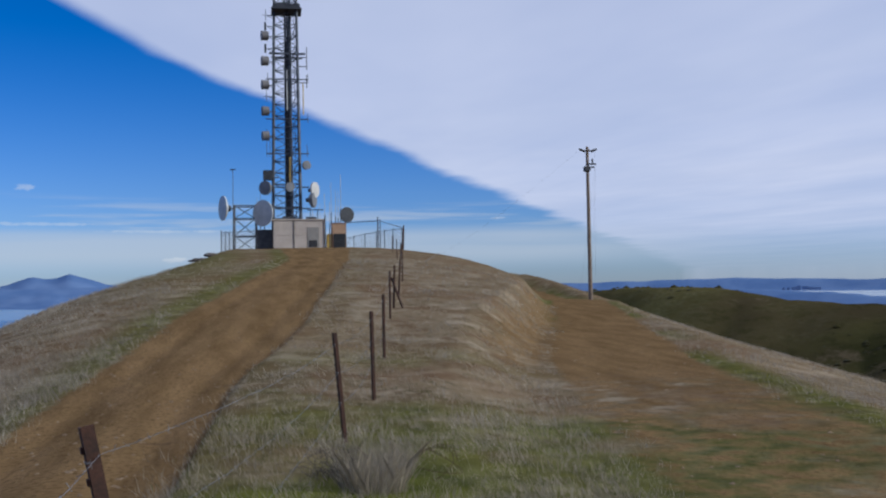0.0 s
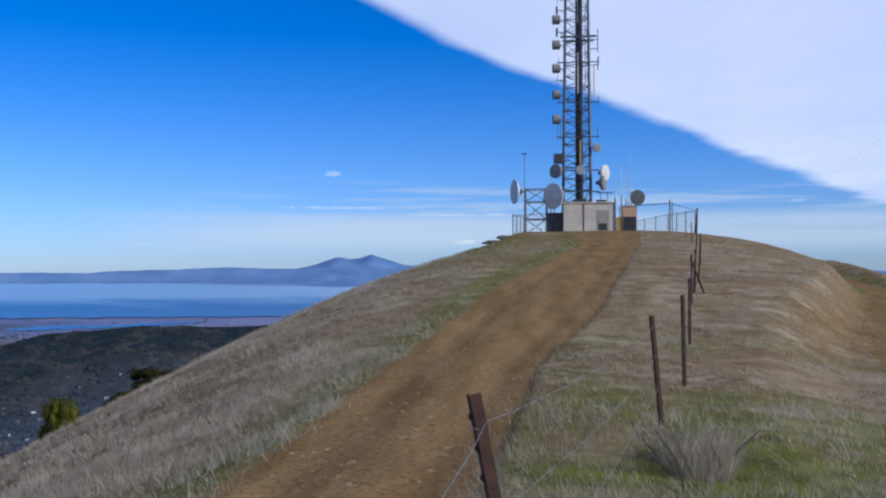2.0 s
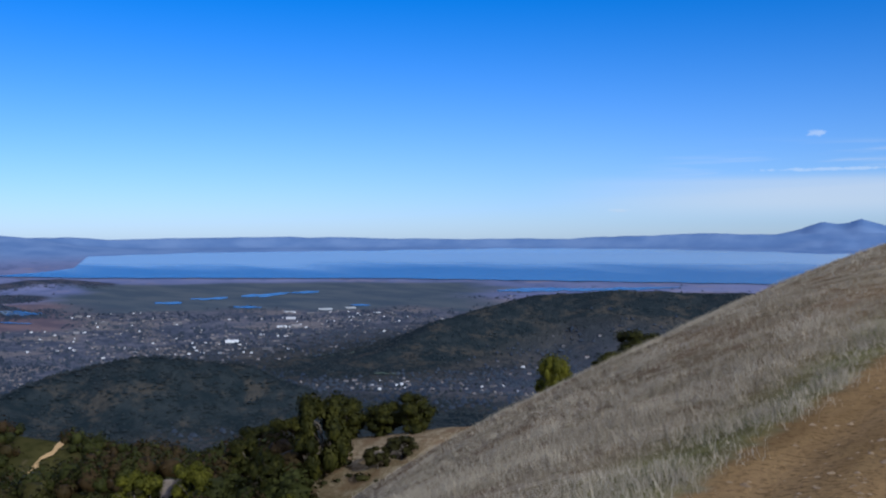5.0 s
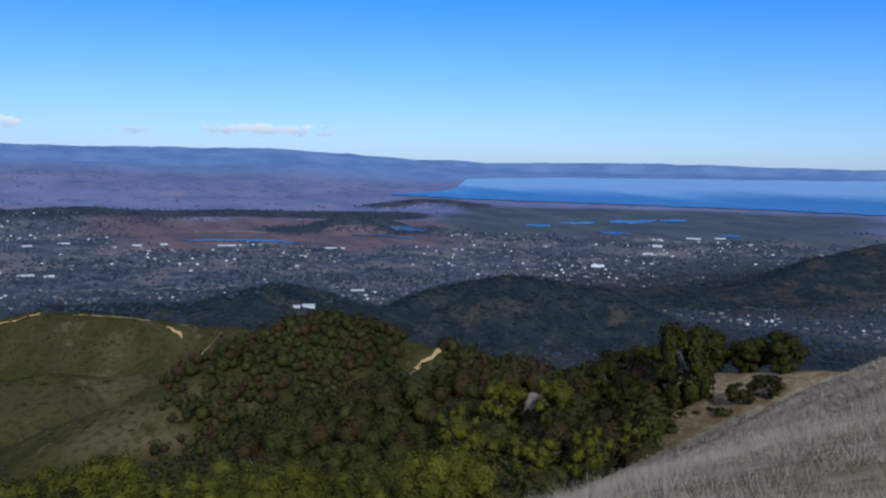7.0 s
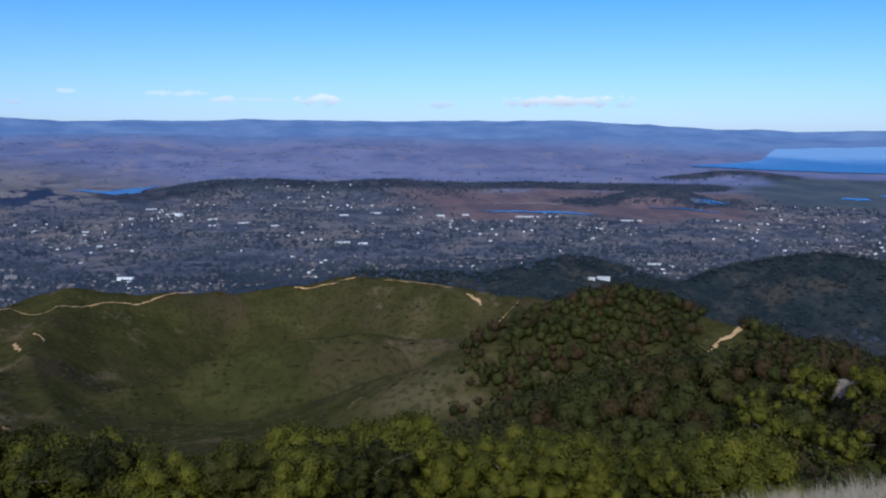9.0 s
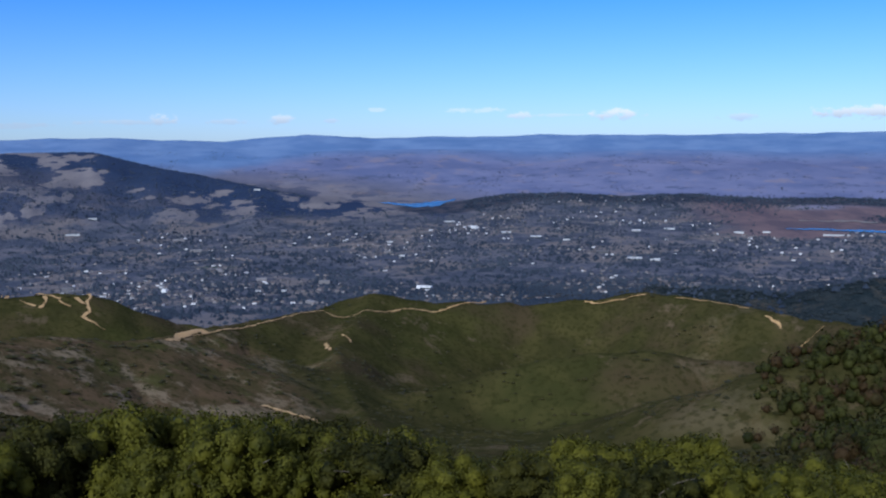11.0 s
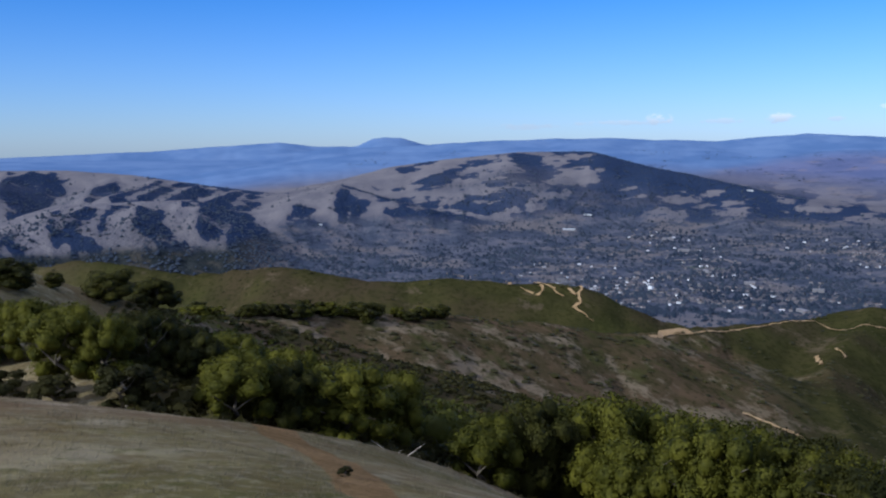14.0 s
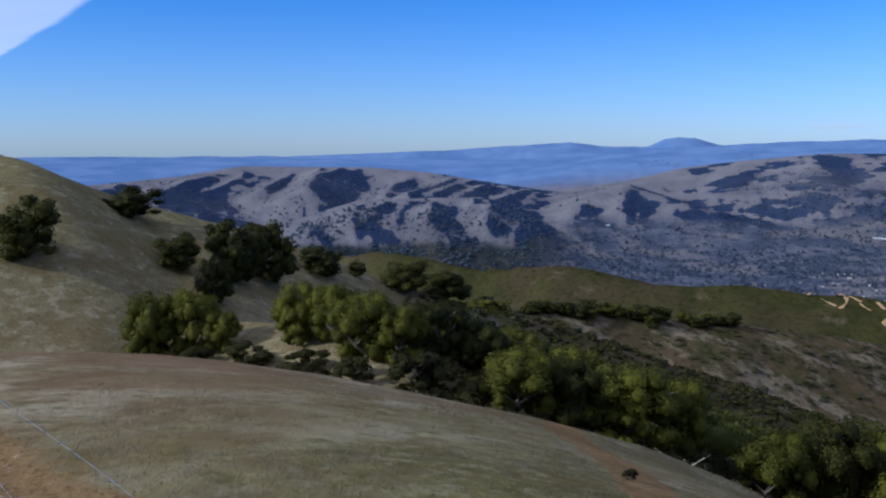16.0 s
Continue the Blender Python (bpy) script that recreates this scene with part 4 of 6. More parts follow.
def lattice_tower():
    """Three-legged steel tower with rungs, braces, cable run and antennas."""
    t = thing("lattice_tower", (1.35, 95.5, SITE_Z), "tall grey steel lattice radio tower carrying many antennas", "radio tower")
    foot, head, z0, z1 = 1.62, 1.24, 0.3, 27.5

    def leg_at(k, z):
        a = math.radians((197, 317, 77)[k])
        r = foot + (head - foot) * (z - z0) / (z1 - z0)
        return Vector((r * math.cos(a) * 1.0, r * math.sin(a), z))

    for k in range(3):
        part("leg", rod(bmesh.new(), leg_at(k, z0), leg_at(k, z1), 0.17, 0.13, 8), STEEL, t)
        part("footing", box(bmesh.new(), -0.4, -0.4, -0.6, 0.4, 0.4, 0.32, 0.04, Matrix.Translation(leg_at(k, 0))), BLOCK, t)
    levels = [z0 + 0.4 + 1.13 * i for i in range(24)]
    for i, z in enumerate(levels):
        bm = bmesh.new()
        for k in range(3):
            rod(bm, leg_at(k, z), leg_at((k + 1) % 3, z), 0.045, sides=5)
        part("ring", bm, STEEL, t)
        if i + 1 < len(levels):
            bm = bmesh.new()
            for k in range(3):
                a, b = (k, (k + 1) % 3) if i % 2 else ((k + 1) % 3, k)
                rod(bm, leg_at(a, z), leg_at(b, levels[i + 1]), 0.035, sides=5)
            part("brace", bm, STEEL, t)
    # the cable run up the middle, and a ladder
    for j in range(7):
        bm = bmesh.new()
        rod(bm, (-0.28 + 0.07 * j, -0.5 + 0.03 * (j % 2), 0.2), (-0.22 + 0.055 * j, -0.42, 27 - 2.1 * (j % 4)), 0.05, sides=6)
        part("cable", bm, DARK_STEEL, t, "black coaxial cable")
    bm = bmesh.new()
    for x in (0.42, 0.78):
        rod(bm, (x, 0.1, 0.2), (x - 0.08, 0.05, 27), 0.025, sides=5)
    for j in range(66):
        rod(bm, (0.42 - 0.08 * j / 66, 0.1, 0.5 + 0.4 * j), (0.78 - 0.08 * j / 66, 0.1, 0.5 + 0.4 * j), 0.016, sides=4)
    part("ladder", bm, STEEL, t)
    bm = bmesh.new()
    box(bm, -1.35, -1.2, 23.75, 1.3, 1.2, 24.2, 0.03)
    box(bm, -1.5, -1.4, 23.6, 1.45, 1.35, 23.75)
    part("platform", bm, DARK_STEEL, t, "dark grated work platform")
    for z in (9.3, 3.9, 6.0, 12.7, 16.65):
        bm = bmesh.new()
        rod(bm, (-2.1, -1.1, z), (2.0, -1.1, z), 0.06, sides=6)
        part("crossarm", bm, STEEL, t)
    bm = bmesh.new()
    for a, b in ((-1.75, 1.75),):
        box(bm, a, -1.15, 19.1, b, -1.0, 19.3, 0.02)
        box(bm, a + 0.2, 0.6, 19.1, b - 0.2, 0.75, 19.3, 0.02)
    part("ring_beam", bm, STEEL, t)
    for x, z in ((2.0, 16.65), (1.95, 12.7), (-1.9, 16.65)):
        part("dipole", rod(bmesh.new(), (x, -1.1, z - 0.35), (x, -1.1, z + 0.55), 0.03, sides=5), STEEL, t)
    for x, h in ((-2.05, 2.4), (-1.75, 1.4), (1.85, 0.9)):
        part("dipole", rod(bmesh.new(), (x, -1.1, 9.0), (x, -1.1, 9.3 + h), 0.03, sides=5), STEEL, t)
    # side arms with drums, panels and dipoles
    for z, kind in ((23.0, "dipole"), (21.9, "panel"), (20.95, "drum"), (19.7, "panel"), (18.45, "drum"), (16.1, "drum"), (14.95, "dipole"), (13.5, "drum"), (11.05, "drum")):
        bm = bmesh.new()
        rod(bm, (-1.15, -0.7, z), (-1.95, -0.9, z), 0.045)
        rod(bm, (-1.15, -0.7, z - 0.35), (-1.85, -0.9, z - 0.05), 0.03)
        arm = part("side_arm", bm, STEEL, t)
        bm = bmesh.new()
        if kind == "drum":
            at = Matrix.Translation((-2.15, -0.95, z)) @ Euler((0, math.radians(88), math.radians(12))).to_matrix().to_4x4()
            bmesh.ops.create_cone(bm, cap_ends=True, segments=20, radius1=0.45, radius2=0.45, depth=0.62, matrix=at)
            bmesh.ops.create_cone(bm, cap_ends=True, segments=20, radius1=0.475, radius2=0.475, depth=0.08, matrix=at @ Matrix.Translation((0, 0, -0.3)))
            part("drum_antenna", bm, DRUM, t, "grey drum microwave antenna")
        elif kind == "panel":
            box(bm, -2.2, -1.0, z - 0.42, -2.0, -0.8, z + 0.42, 0.03)
            part("panel_antenna", bm, DARK_STEEL, t, "dark upright panel antenna")
        else:
            rod(bm, (-2.05, -0.95, z - 0.5), (-2.05, -0.95, z + 0.6), 0.03)
            rod(bm, (-2.4, -0.95, z), (-1.95, -0.95, z), 0.02)
            part("dipole", bm, STEEL, t)
    for z, h in ((18.9, 1.7), (18.0, 0.9), (16.4, 1.3)):
        bm = bmesh.new()
        rod(bm, (1.05, -0.8, z), (1.95, -0.9, z), 0.045)
        part("side_arm", bm, STEEL, t)
        part("dipole", rod(bmesh.new(), (1.9, -0.9, z - h * 0.4), (1.9, -0.9, z + h * 0.6), 0.055), DISH_GREY, t)
    for x, y, za, zb in ((1.52, -0.9, 13.2, 16.3), (-0.05, -0.95, 13.6, 17.6), (0.15, -1.0, 6.5, 9.0)):
        part("whip_antenna", rod(bmesh.new(), (x, y, za), (x, y, zb), 0.06), YELLOW if x > 0 else DISH, t, "pale yellow whip antenna")
    return t


def dish(parent, name, at, size, yaw, tilt, mat, label, deep=0.22, shroud=0.0):
    """A round antenna: bowl or covered drum, with a hub and strut behind."""
    bm = bmesh.new()
    rings, n = 6, 28
    loops = []
    for i in range(rings + 1):
        r = size / 2 * i / rings
        z = deep * size * (i / rings) ** 2
        loops.append([bm.verts.new((r * math.cos(2 * math.pi * k / n), r * math.sin(2 * math.pi * k / n), z)) for k in range(n)] if i else [bm.verts.new((0, 0, 0))])
    rim = [bm.verts.new((size / 2 * 1.02 * math.cos(2 * math.pi * k / n), size / 2 * 1.02 * math.sin(2 * math.pi * k / n), deep * size + shroud)) for k in range(n)]
    for k in range(n):
        bm.faces.new((loops[0][0], loops[1][k], loops[1][(k + 1) % n]))
        for i in range(1, rings):
            bm.faces.new((loops[i][k], loops[i + 1][k], loops[i + 1][(k + 1) % n], loops[i][(k + 1) % n]))
        bm.faces.new((loops[rings][k], rim[k], rim[(k + 1) % n], loops[rings][(k + 1) % n]))
    mid = bm.verts.new((0, 0, deep * size + shroud + 0.025 * size))
    for k in range(n):
        bm.faces.new((rim[k], mid, rim[(k + 1) % n]))
    turn = Matrix.Translation(at) @ Matrix.Rotation(math.radians(yaw), 4, "Z") @ Matrix.Rotation(math.radians(90 - tilt), 4, "X")
    bmesh.ops.transform(bm, matrix=turn, verts=bm.verts[:])
    d = part(name, bm, mat, parent, label)
    bm = bmesh.new()
    bmesh.ops.create_cone(bm, cap_ends=True, segments=12, radius1=size * 0.12, radius2=size * 0.16, depth=0.35, matrix=turn @ Matrix.Translation((0, 0, -0.1)))
    part("mount", bm, STEEL, d)
    return d


tower = lattice_tower()
# facing: 0 looks towards -y (down the track), positive turns towards +x
dish(tower, "dish_antenna", (-2.0, -1.0, 5.9), 1.35, -35, 0, DISH_GREY, "grey covered dish antenna", 0.2, 0.25)
dish(tower, "dish_antenna", (0.05, -1.0, 6.0), 0.9, 15, 0, DISH_GREY, "small grey covered dish antenna", 0.2, 0.2)
dish(tower, "dish_antenna", (1.65, -1.0, 8.15), 0.85, 20, 0, DISH_GREY, "small grey drum dish antenna", 0.2, 0.25)
dish(tower, "dish_antenna", (2.2, -0.8, 5.75), 1.5, 58, 0, DISH_WHITE, "white covered dish antenna facing aside", 0.2, 0.2)
dish(tower, "dish_antenna", (1.95, -1.0, 4.75), 1.5, 70, 0, DISH_GREY, "grey covered dish antenna facing aside", 0.2, 0.3)
bm = bmesh.new()
box(bm, -2.45, -1.3, 6.7, -1.5, -0.6, 7.65, 0.05)
part("equipment_box", bm, DARK_STEEL, tower, "dark square equipment box")
part("equipment_arm", rod(bmesh.new(), (-1.6, -0.8, 7.0), (-1.0, -0.6, 7.0), 0.06), STEEL, tower)


def block_house():
    h = thing("equipment_building", (-0.2, 93.0, SITE_Z - 0.15), "low pale concrete block equipment building with a flat roof", "building")
    bm = bmesh.new()
    box(bm, 0.0, 0.0, 0.0, 4.95, 5.0, 2.78, 0.03)
    part("wall", bm, BLOCK, h)
    for x0, x1 in ((0.06, 1.97), (2.03, 3.2), (4.4, 4.9)):
        for z0, z1 in ((0.1, 1.32), (1.36, 2.7)):
            part("wall_panel", box(bmesh.new(), x0, -0.03, z0, x1, 0.0, z1, 0.008), BLOCK, h)
    roof = part("roof", box(bmesh.new(), -0.1, -0.1, 2.78, 5.05, 5.1, 2.92, 0.03), BLOCK, h, "flat concrete roof slab")
    part("roof_vent", box(bmesh.new(), 3.2, 1.0, 2.92, 4.2, 1.8, 3.2, 0.03), DARK_STEEL, roof)
    part("roof_duct", box(bmesh.new(), 0.9, 0.8, 2.92, 2.2, 1.5, 3.25, 0.05), DARK_STEEL, roof)
    door = part("door", box(bmesh.new(), 3.28, -0.045, 0.12, 4.35, 0.0, 2.05, 0.01), DOOR_M, h, "dull tan steel door")
    part("door_frame", box(bmesh.new(), 3.22, -0.03, 0.08, 4.41, -0.004, 2.12, 0.01), DOOR_M, door)
    part("louvre", box(bmesh.new(), 3.4, -0.06, 0.2, 4.2, -0.045, 0.85, 0.005), BLACK, door, "dark louvre in the door")
    part("conduit", rod(bmesh.new(), (2.0, -0.06, 0.0), (2.0, -0.06, 2.75), 0.04), DARK_STEEL, h)
    part("downpipe", rod(bmesh.new(), (4.98, -0.08, 0.0), (4.98, -0.08, 3.3), 0.06), DARK_STEEL, h)
    annex = part("annex", box(bmesh.new(), -1.55, 0.6, -0.05, -0.03, 3.4, 1.85, 0.03), DARK_STEEL, h, "dark lean-to cabinet against the wall")
    part("annex_roof", box(bmesh.new(), -1.65, 0.5, 1.85, -0.03, 3.5, 1.95, 0.02), STEEL, annex)
    bm = bmesh.new()
    for x, z in ((3.6, 4.05), (4.3, 3.9)):
        rod(bm, (x, 0.5, 2.9), (x, 0.5, z), 0.04)
    rod(bm, (3.3, 0.5, 3.85), (4.85, 0.5, 3.85), 0.05)
    part("antenna_rack", bm, DARK_STEEL, h)
    return h


block_house()

hut = thing("generator_hut", (5.5, 93.6, SITE_Z - 0.15), "small tan equipment hut with a black louvred front", "hut")
part("body", box(bmesh.new(), 0.0, 0.0, 0.0, 1.35, 1.6, 2.5, 0.03), TAN, hut)
part("lid", box(bmesh.new(), -0.06, -0.06, 2.5, 1.41, 1.66, 2.58, 0.02), TAN, hut)
front = part("louvre_frame", box(bmesh.new(), 0.12, -0.05, 0.05, 1.3, 0.0, 1.5, 0.01), BLACK, hut)
for i in range(8):
    part("slat", box(bmesh.new(), 0.18, -0.075, 0.12 + 0.17 * i, 1.24, -0.05, 0.2 + 0.17 * i), BLACK, front)
part("fuel_tank", box(bmesh.new(), -0.55, 0.1, 0.0, -0.06, 0.9, 1.5, 0.06), YELLOW, hut, "yellow upright fuel tank")

# the short stand beside the building, with its dishes
stand = thing("antenna_stand", (-2.85, 94.6, SITE_Z - 0.3), "short steel lattice stand beside the building with two dishes", "antenna stand")
for x in (-1.02, 1.02):
    for y in (-0.9, 0.9):
        part("leg", rod(bmesh.new(), (x, y, 0), (x, y, 4.5), 0.07), STEEL, stand)
for z in (1.5, 3.2, 4.45):
    bm = bmesh.new()
    for a, b in (((-1.02, -0.9), (1.02, -0.9)), ((1.02, -0.9), (1.02, 0.9)), ((1.02, 0.9), (-1.02, 0.9)), ((-1.02, 0.9), (-1.02, -0.9))):
        rod(bm, (*a, z), (*b, z), 0.05)
    part("rail", bm, STEEL, stand)
for z0, z1 in ((0.0, 1.5), (1.5, 3.2), (3.2, 4.45)):
    for a, b in ((-1.02, 1.02), (1.02, -1.02)):
        part("brace", rod(bmesh.new(), (a, -0.9, z0), (b, -0.9, z1), 0.04), STEEL, stand)
dish(stand, "dish_antenna", (-1.65, -0.6, 4.2), 2.35, -68, 0, DISH, "large pale dish antenna turned aside", 0.16, 0.12)
part("dish_arm", rod(bmesh.new(), (-1.5, -0.5, 4.2), (-0.9, -0.7, 4.2), 0.07), STEEL, stand)
dish(stand, "dish_antenna", (2.05, -1.2, 3.65), 2.5, -42, 0, DISH, "large pale dish antenna facing down the track", 0.16, 0.15)
part("dish_arm", rod(bmesh.new(), (2.0, -0.9, 3.6), (1.1, -0.5, 3.4), 0.08), STEEL, stand)

mast = thing("lamp_mast", (-3.95, 93.6, SITE_Z - 0.3), "thin steel mast with a small flat lamp on top", "mast")
part("pole", rod(bmesh.new(), (0, 0, 0), (0, 0, 7.85), 0.05, 0.03), STEEL, mast)
part("lamp_head", box(bmesh.new(), -0.28, -0.12, 7.85, 0.28, 0.12, 7.95, 0.03), DARK_STEEL, mast)

for x, y, h, label in ((5.25, 93.4, 4.6, "thin pale whip antenna on a pole"), (5.95, 95.3, 6.1, "thin pale whip antenna on a pole"), (6.5, 95.6, 7.6, "tall thin whip antenna on a pole"), (4.85, 95.0, 5.6, "thin pale whip antenna on a pole"),
                       (-1.75, 96.0, 5.3, "thin grey whip antenna on a pole"), (-1.4, 96.2, 6.0, "thin grey whip antenna on a pole"), (4.4, 95.4, 4.6, "thin pale whip antenna on a pole"), (5.55, 95.8, 6.9, "tall thin whip antenna on a pole"), (6.2, 95.1, 5.8, "thin pale whip antenna on a pole"), (-1.05, 95.9, 4.9, "thin grey whip antenna on a pole"), (3.7, 95.9, 5.1, "thin pale whip antenna on a pole")):
    w = thing("whip_mast", (x, y, SITE_Z - 0.2), label, "antenna", "whip masts by the huts")
    part("pole", rod(bmesh.new(), (0, 0, 0), (0, 0, h * 0.55), 0.05), STEEL, w)
    part("whip", rod(bmesh.new(), (0, 0, h * 0.55), (0, 0, h), 0.035, 0.02), DISH, w)
round_ = thing("dish_post", (6.95, 95.2, SITE_Z - 0.2), "dark round dish on a post behind the hut", "antenna")
part("pole", rod(bmesh.new(), (0, 0.2, 0), (0, 0.2, 4.0), 0.07), STEEL, round_)
dish(round_, "dish_antenna", (0, -0.05, 3.5), 1.5, 18, 0, DARK_STEEL, "dark weathered dish", 0.16, 0.1)


def chain_fence(points, tall, label):
    """Chain-link fence: posts, rails and the woven mesh."""
    base = points[0]
    f = thing("chain_link_fence", (base[0], base[1], height(*base)), label, "fence", "compound fences")
    o = Vector((base[0], base[1], height(*base)))
    bm = bmesh.new()
    for (ax, ay), (bx, by) in zip(points, points[1:]):
        a, b = Vector((ax, ay, height(ax, ay))) - o, Vector((bx, by, height(bx, by))) - o
        n = max(1, round((b - a).length / 2.6))
        for i in range(n + 1):
            p = a.lerp(b, i / n)
            part("post", rod(bmesh.new(), p - Vector((0, 0, 0.3)), p + Vector((0, 0, tall + 0.12)), 0.045), STEEL, f)
        part("rail", rod(bmesh.new(), a + Vector((0, 0, tall)), b + Vector((0, 0, tall)), 0.028, sides=5), STEEL, f)
        step_ = 0.22
        k = int((b - a).length / step_)
        for i in range(-int(tall / step_), k):
            for flip in (0, 1):
                u0, u1 = i * step_, i * step_ + tall
                lo, hi = max(u0, 0.0), min(u1, k * step_)
                if hi - lo < 0.05:
                    continue
                q0, q1 = a.lerp(b, lo / (b - a).length), a.lerp(b, hi / (b - a).length)
                z0, z1 = lo - u0, hi - u0
                if flip:
                    z0, z1 = tall - z0, tall - z1
                s, e = q0 + Vector((0, 0, z0)), q1 + Vector((0, 0, z1))
                w = Vector((0, 0, 0.011))
                bm.faces.new([bm.verts.new(c) for c in (s - w, e - w, e + w, s + w)])
    part("woven_mesh", bm, MESH_M, f)
    return f


chain_fence([(-5.05, 93.0), (-4.3, 101.0)], 1.9, "grey chain-link fence round the compound")
chain_fence([(-5.05, 93.0), (-1.8, 94.0)], 1.8, "grey chain-link fence beside the antenna stand")
chain_fence([(12.3, 93.0), (10.6, 101.0), (7.6, 108.0)], 2.1, "tall chain-link fence running over the summit")
gate = thing("gate_post", (9.88, 92.6, height(9.88, 92.6) - 0.1), "tall steel gate post with a top bar", "gate")
part("post", rod(bmesh.new(), (0, 0, 0), (0, 0, 3.15), 0.07), STEEL, gate)
part("post", rod(bmesh.new(), (0.22, 0.1, 0), (0.22, 0.1, 2.9), 0.05), STEEL, gate)
part("top_bar", rod(bmesh.new(), (0, 0, 2.75), (-3.2, 0.2, 2.62), 0.04), STEEL, gate)
part("stay_wire", rod(bmesh.new(), (0.1, 0, 2.75), (2.4, 0.2, 2.1), 0.025), STEEL, gate)
for x, y, lean in ((12.35, 92.7, 4), (12.1, 92.2, 14)):
    p = thing("fence_post", (x, y, height(x, y) - 0.2), "dark rusty steel corner post by the compound", "post")
    part("shaft", rod(bmesh.new(), (0, 0, 0), (0.02 * lean, 0, 2.55), 0.07), RUST, p)

# ---------------------------------------------------------------- the power pole
pz = height(21.0, 62.0)
pole = thing("power_pole", (21.0, 62.0, pz - 0.05), "weathered wooden power pole with crossarm and insulators", "power pole")
bm = rod(bmesh.new(), (0, 0, -0.4), (-0.02, 0, 10.45), 0.15, 0.1, 12)
part("shaft", bm, POLE_WOOD, pole)
part("crossarm", rod(bmesh.new(), (-0.12, -0.12, 10.2), (0.12, -0.12, 10.2), 0.06), POLE_WOOD, pole)
for s in (-1, 1):
    ins = part("insulator", rod(bmesh.new(), (0.22 * s, -0.1, 10.12), (0.62 * s, -0.1, 10.28), 0.085, 0.07, 10), BLACK, pole, "dark strain insulator")
    part("insulator_link", rod(bmesh.new(), (0.05 * s, -0.1, 10.16), (0.22 * s, -0.1, 10.12), 0.03), STEEL, ins)
for zz, x in ((9.25, 0.55), (9.05, 0.42)):
    part("bracket", rod(bmesh.new(), (0, -0.1, zz), (x, -0.15, zz), 0.05), DARK_STEEL, pole)
part("cutout", rod(bmesh.new(), (0.3, -0.15, 9.2), (0.28, -0.15, 9.62), 0.06), DARK_STEEL, pole)
part("clamp", box(bmesh.new(), -0.28, -0.2, 8.75, 0.14, 0.14, 9.1, 0.04), DARK_STEEL, pole)
for s, z, far in ((-1, 10.28, (-9, 60, -9)), (1, 10.28, (30, 90, -12)), (1, 9.25, (30, 88, -12)), (1, 9.05, (28, 92, -12))):
    bm = bmesh.new()
    a = Vector((0.5 * s, -0.1, z))
    b = a + Vector(far)
    last = a
    for i in range(1, 13):
        q = a.lerp(b, i / 12) - Vector((0, 0, 1.6 * math.sin(math.pi * i / 12)))
        rod(bm, last, q, 0.003, sides=4)
        last = q
    part("power_line", bm, DARK_STEEL, pole)

# ---------------------------------------------------------------- the barbed wire fence along the track
POSTS = [(-1.0, -3.6, 1.25, 2), (-0.37, 3.4, 1.24, -11), (0.72, 10.25, 1.17, -5), (1.33, 13.4, 1.24, -1), (1.98, 17.9, 1.22, 0), (2.9, 24.6, 1.24, 0), (3.25, 26.8, 1.2, 2), (3.75, 29.6, 1.22, 3), (5.0, 38.0, 1.25, 0), (6.2, 48.0, 1.3, 2), (7.6, 60.0, 1.3, -2), (9.0, 74.0, 1.3, 0)]


def t_post(x, y, tall, lean):
    """A rusty steel T-post: flange, stem, studs on the face and the wire clips."""
    z = height(x, y)
    p = thing("fence_post", (x, y, z - 0.25), "rusty steel fence post with studs, leaning slightly", "fence post", "posts of the wire fence")
    h = tall + 0.25
    lean_m = Matrix.Rotation(math.radians(lean), 4, "Y") @ Matrix.Rotation(math.radians(-72), 4, "Z")
    w = 0.028
    bm = bmesh.new()
    box(bm, -w, -0.004, 0, w, 0.004, h, 0.0015)
    box(bm, -0.004, 0.004, 0, 0.004, 0.045, h, 0.0015)
    bmesh.ops.transform(bm, matrix=lean_m, verts=bm.verts[:])
    part("shaft", bm, RUST, p)
    for k in range(int(h / 0.11)):
        bm = bmesh.new()
        box(bm, -0.016, -0.014, 0.08 + 0.11 * k, 0.016, -0.004, 0.105 + 0.11 * k, 0.002)
        bmesh.ops.transform(bm, matrix=lean_m, verts=bm.verts[:])
        part("stud", bm, RUST, p)
    for dz in (0.12, 0.42, 0.74):
        bm = bmesh.new()
        box(bm, -w - 0.003, -0.008, h - dz - 0.003, w + 0.003, 0.006, h - dz + 0.003, 0.001)
        bmesh.ops.transform(bm, matrix=lean_m, verts=bm.verts[:])
        part("wire_clip", bm, WIRE, p)
    return Vector((x, y, z)), math.tan(math.radians(lean))


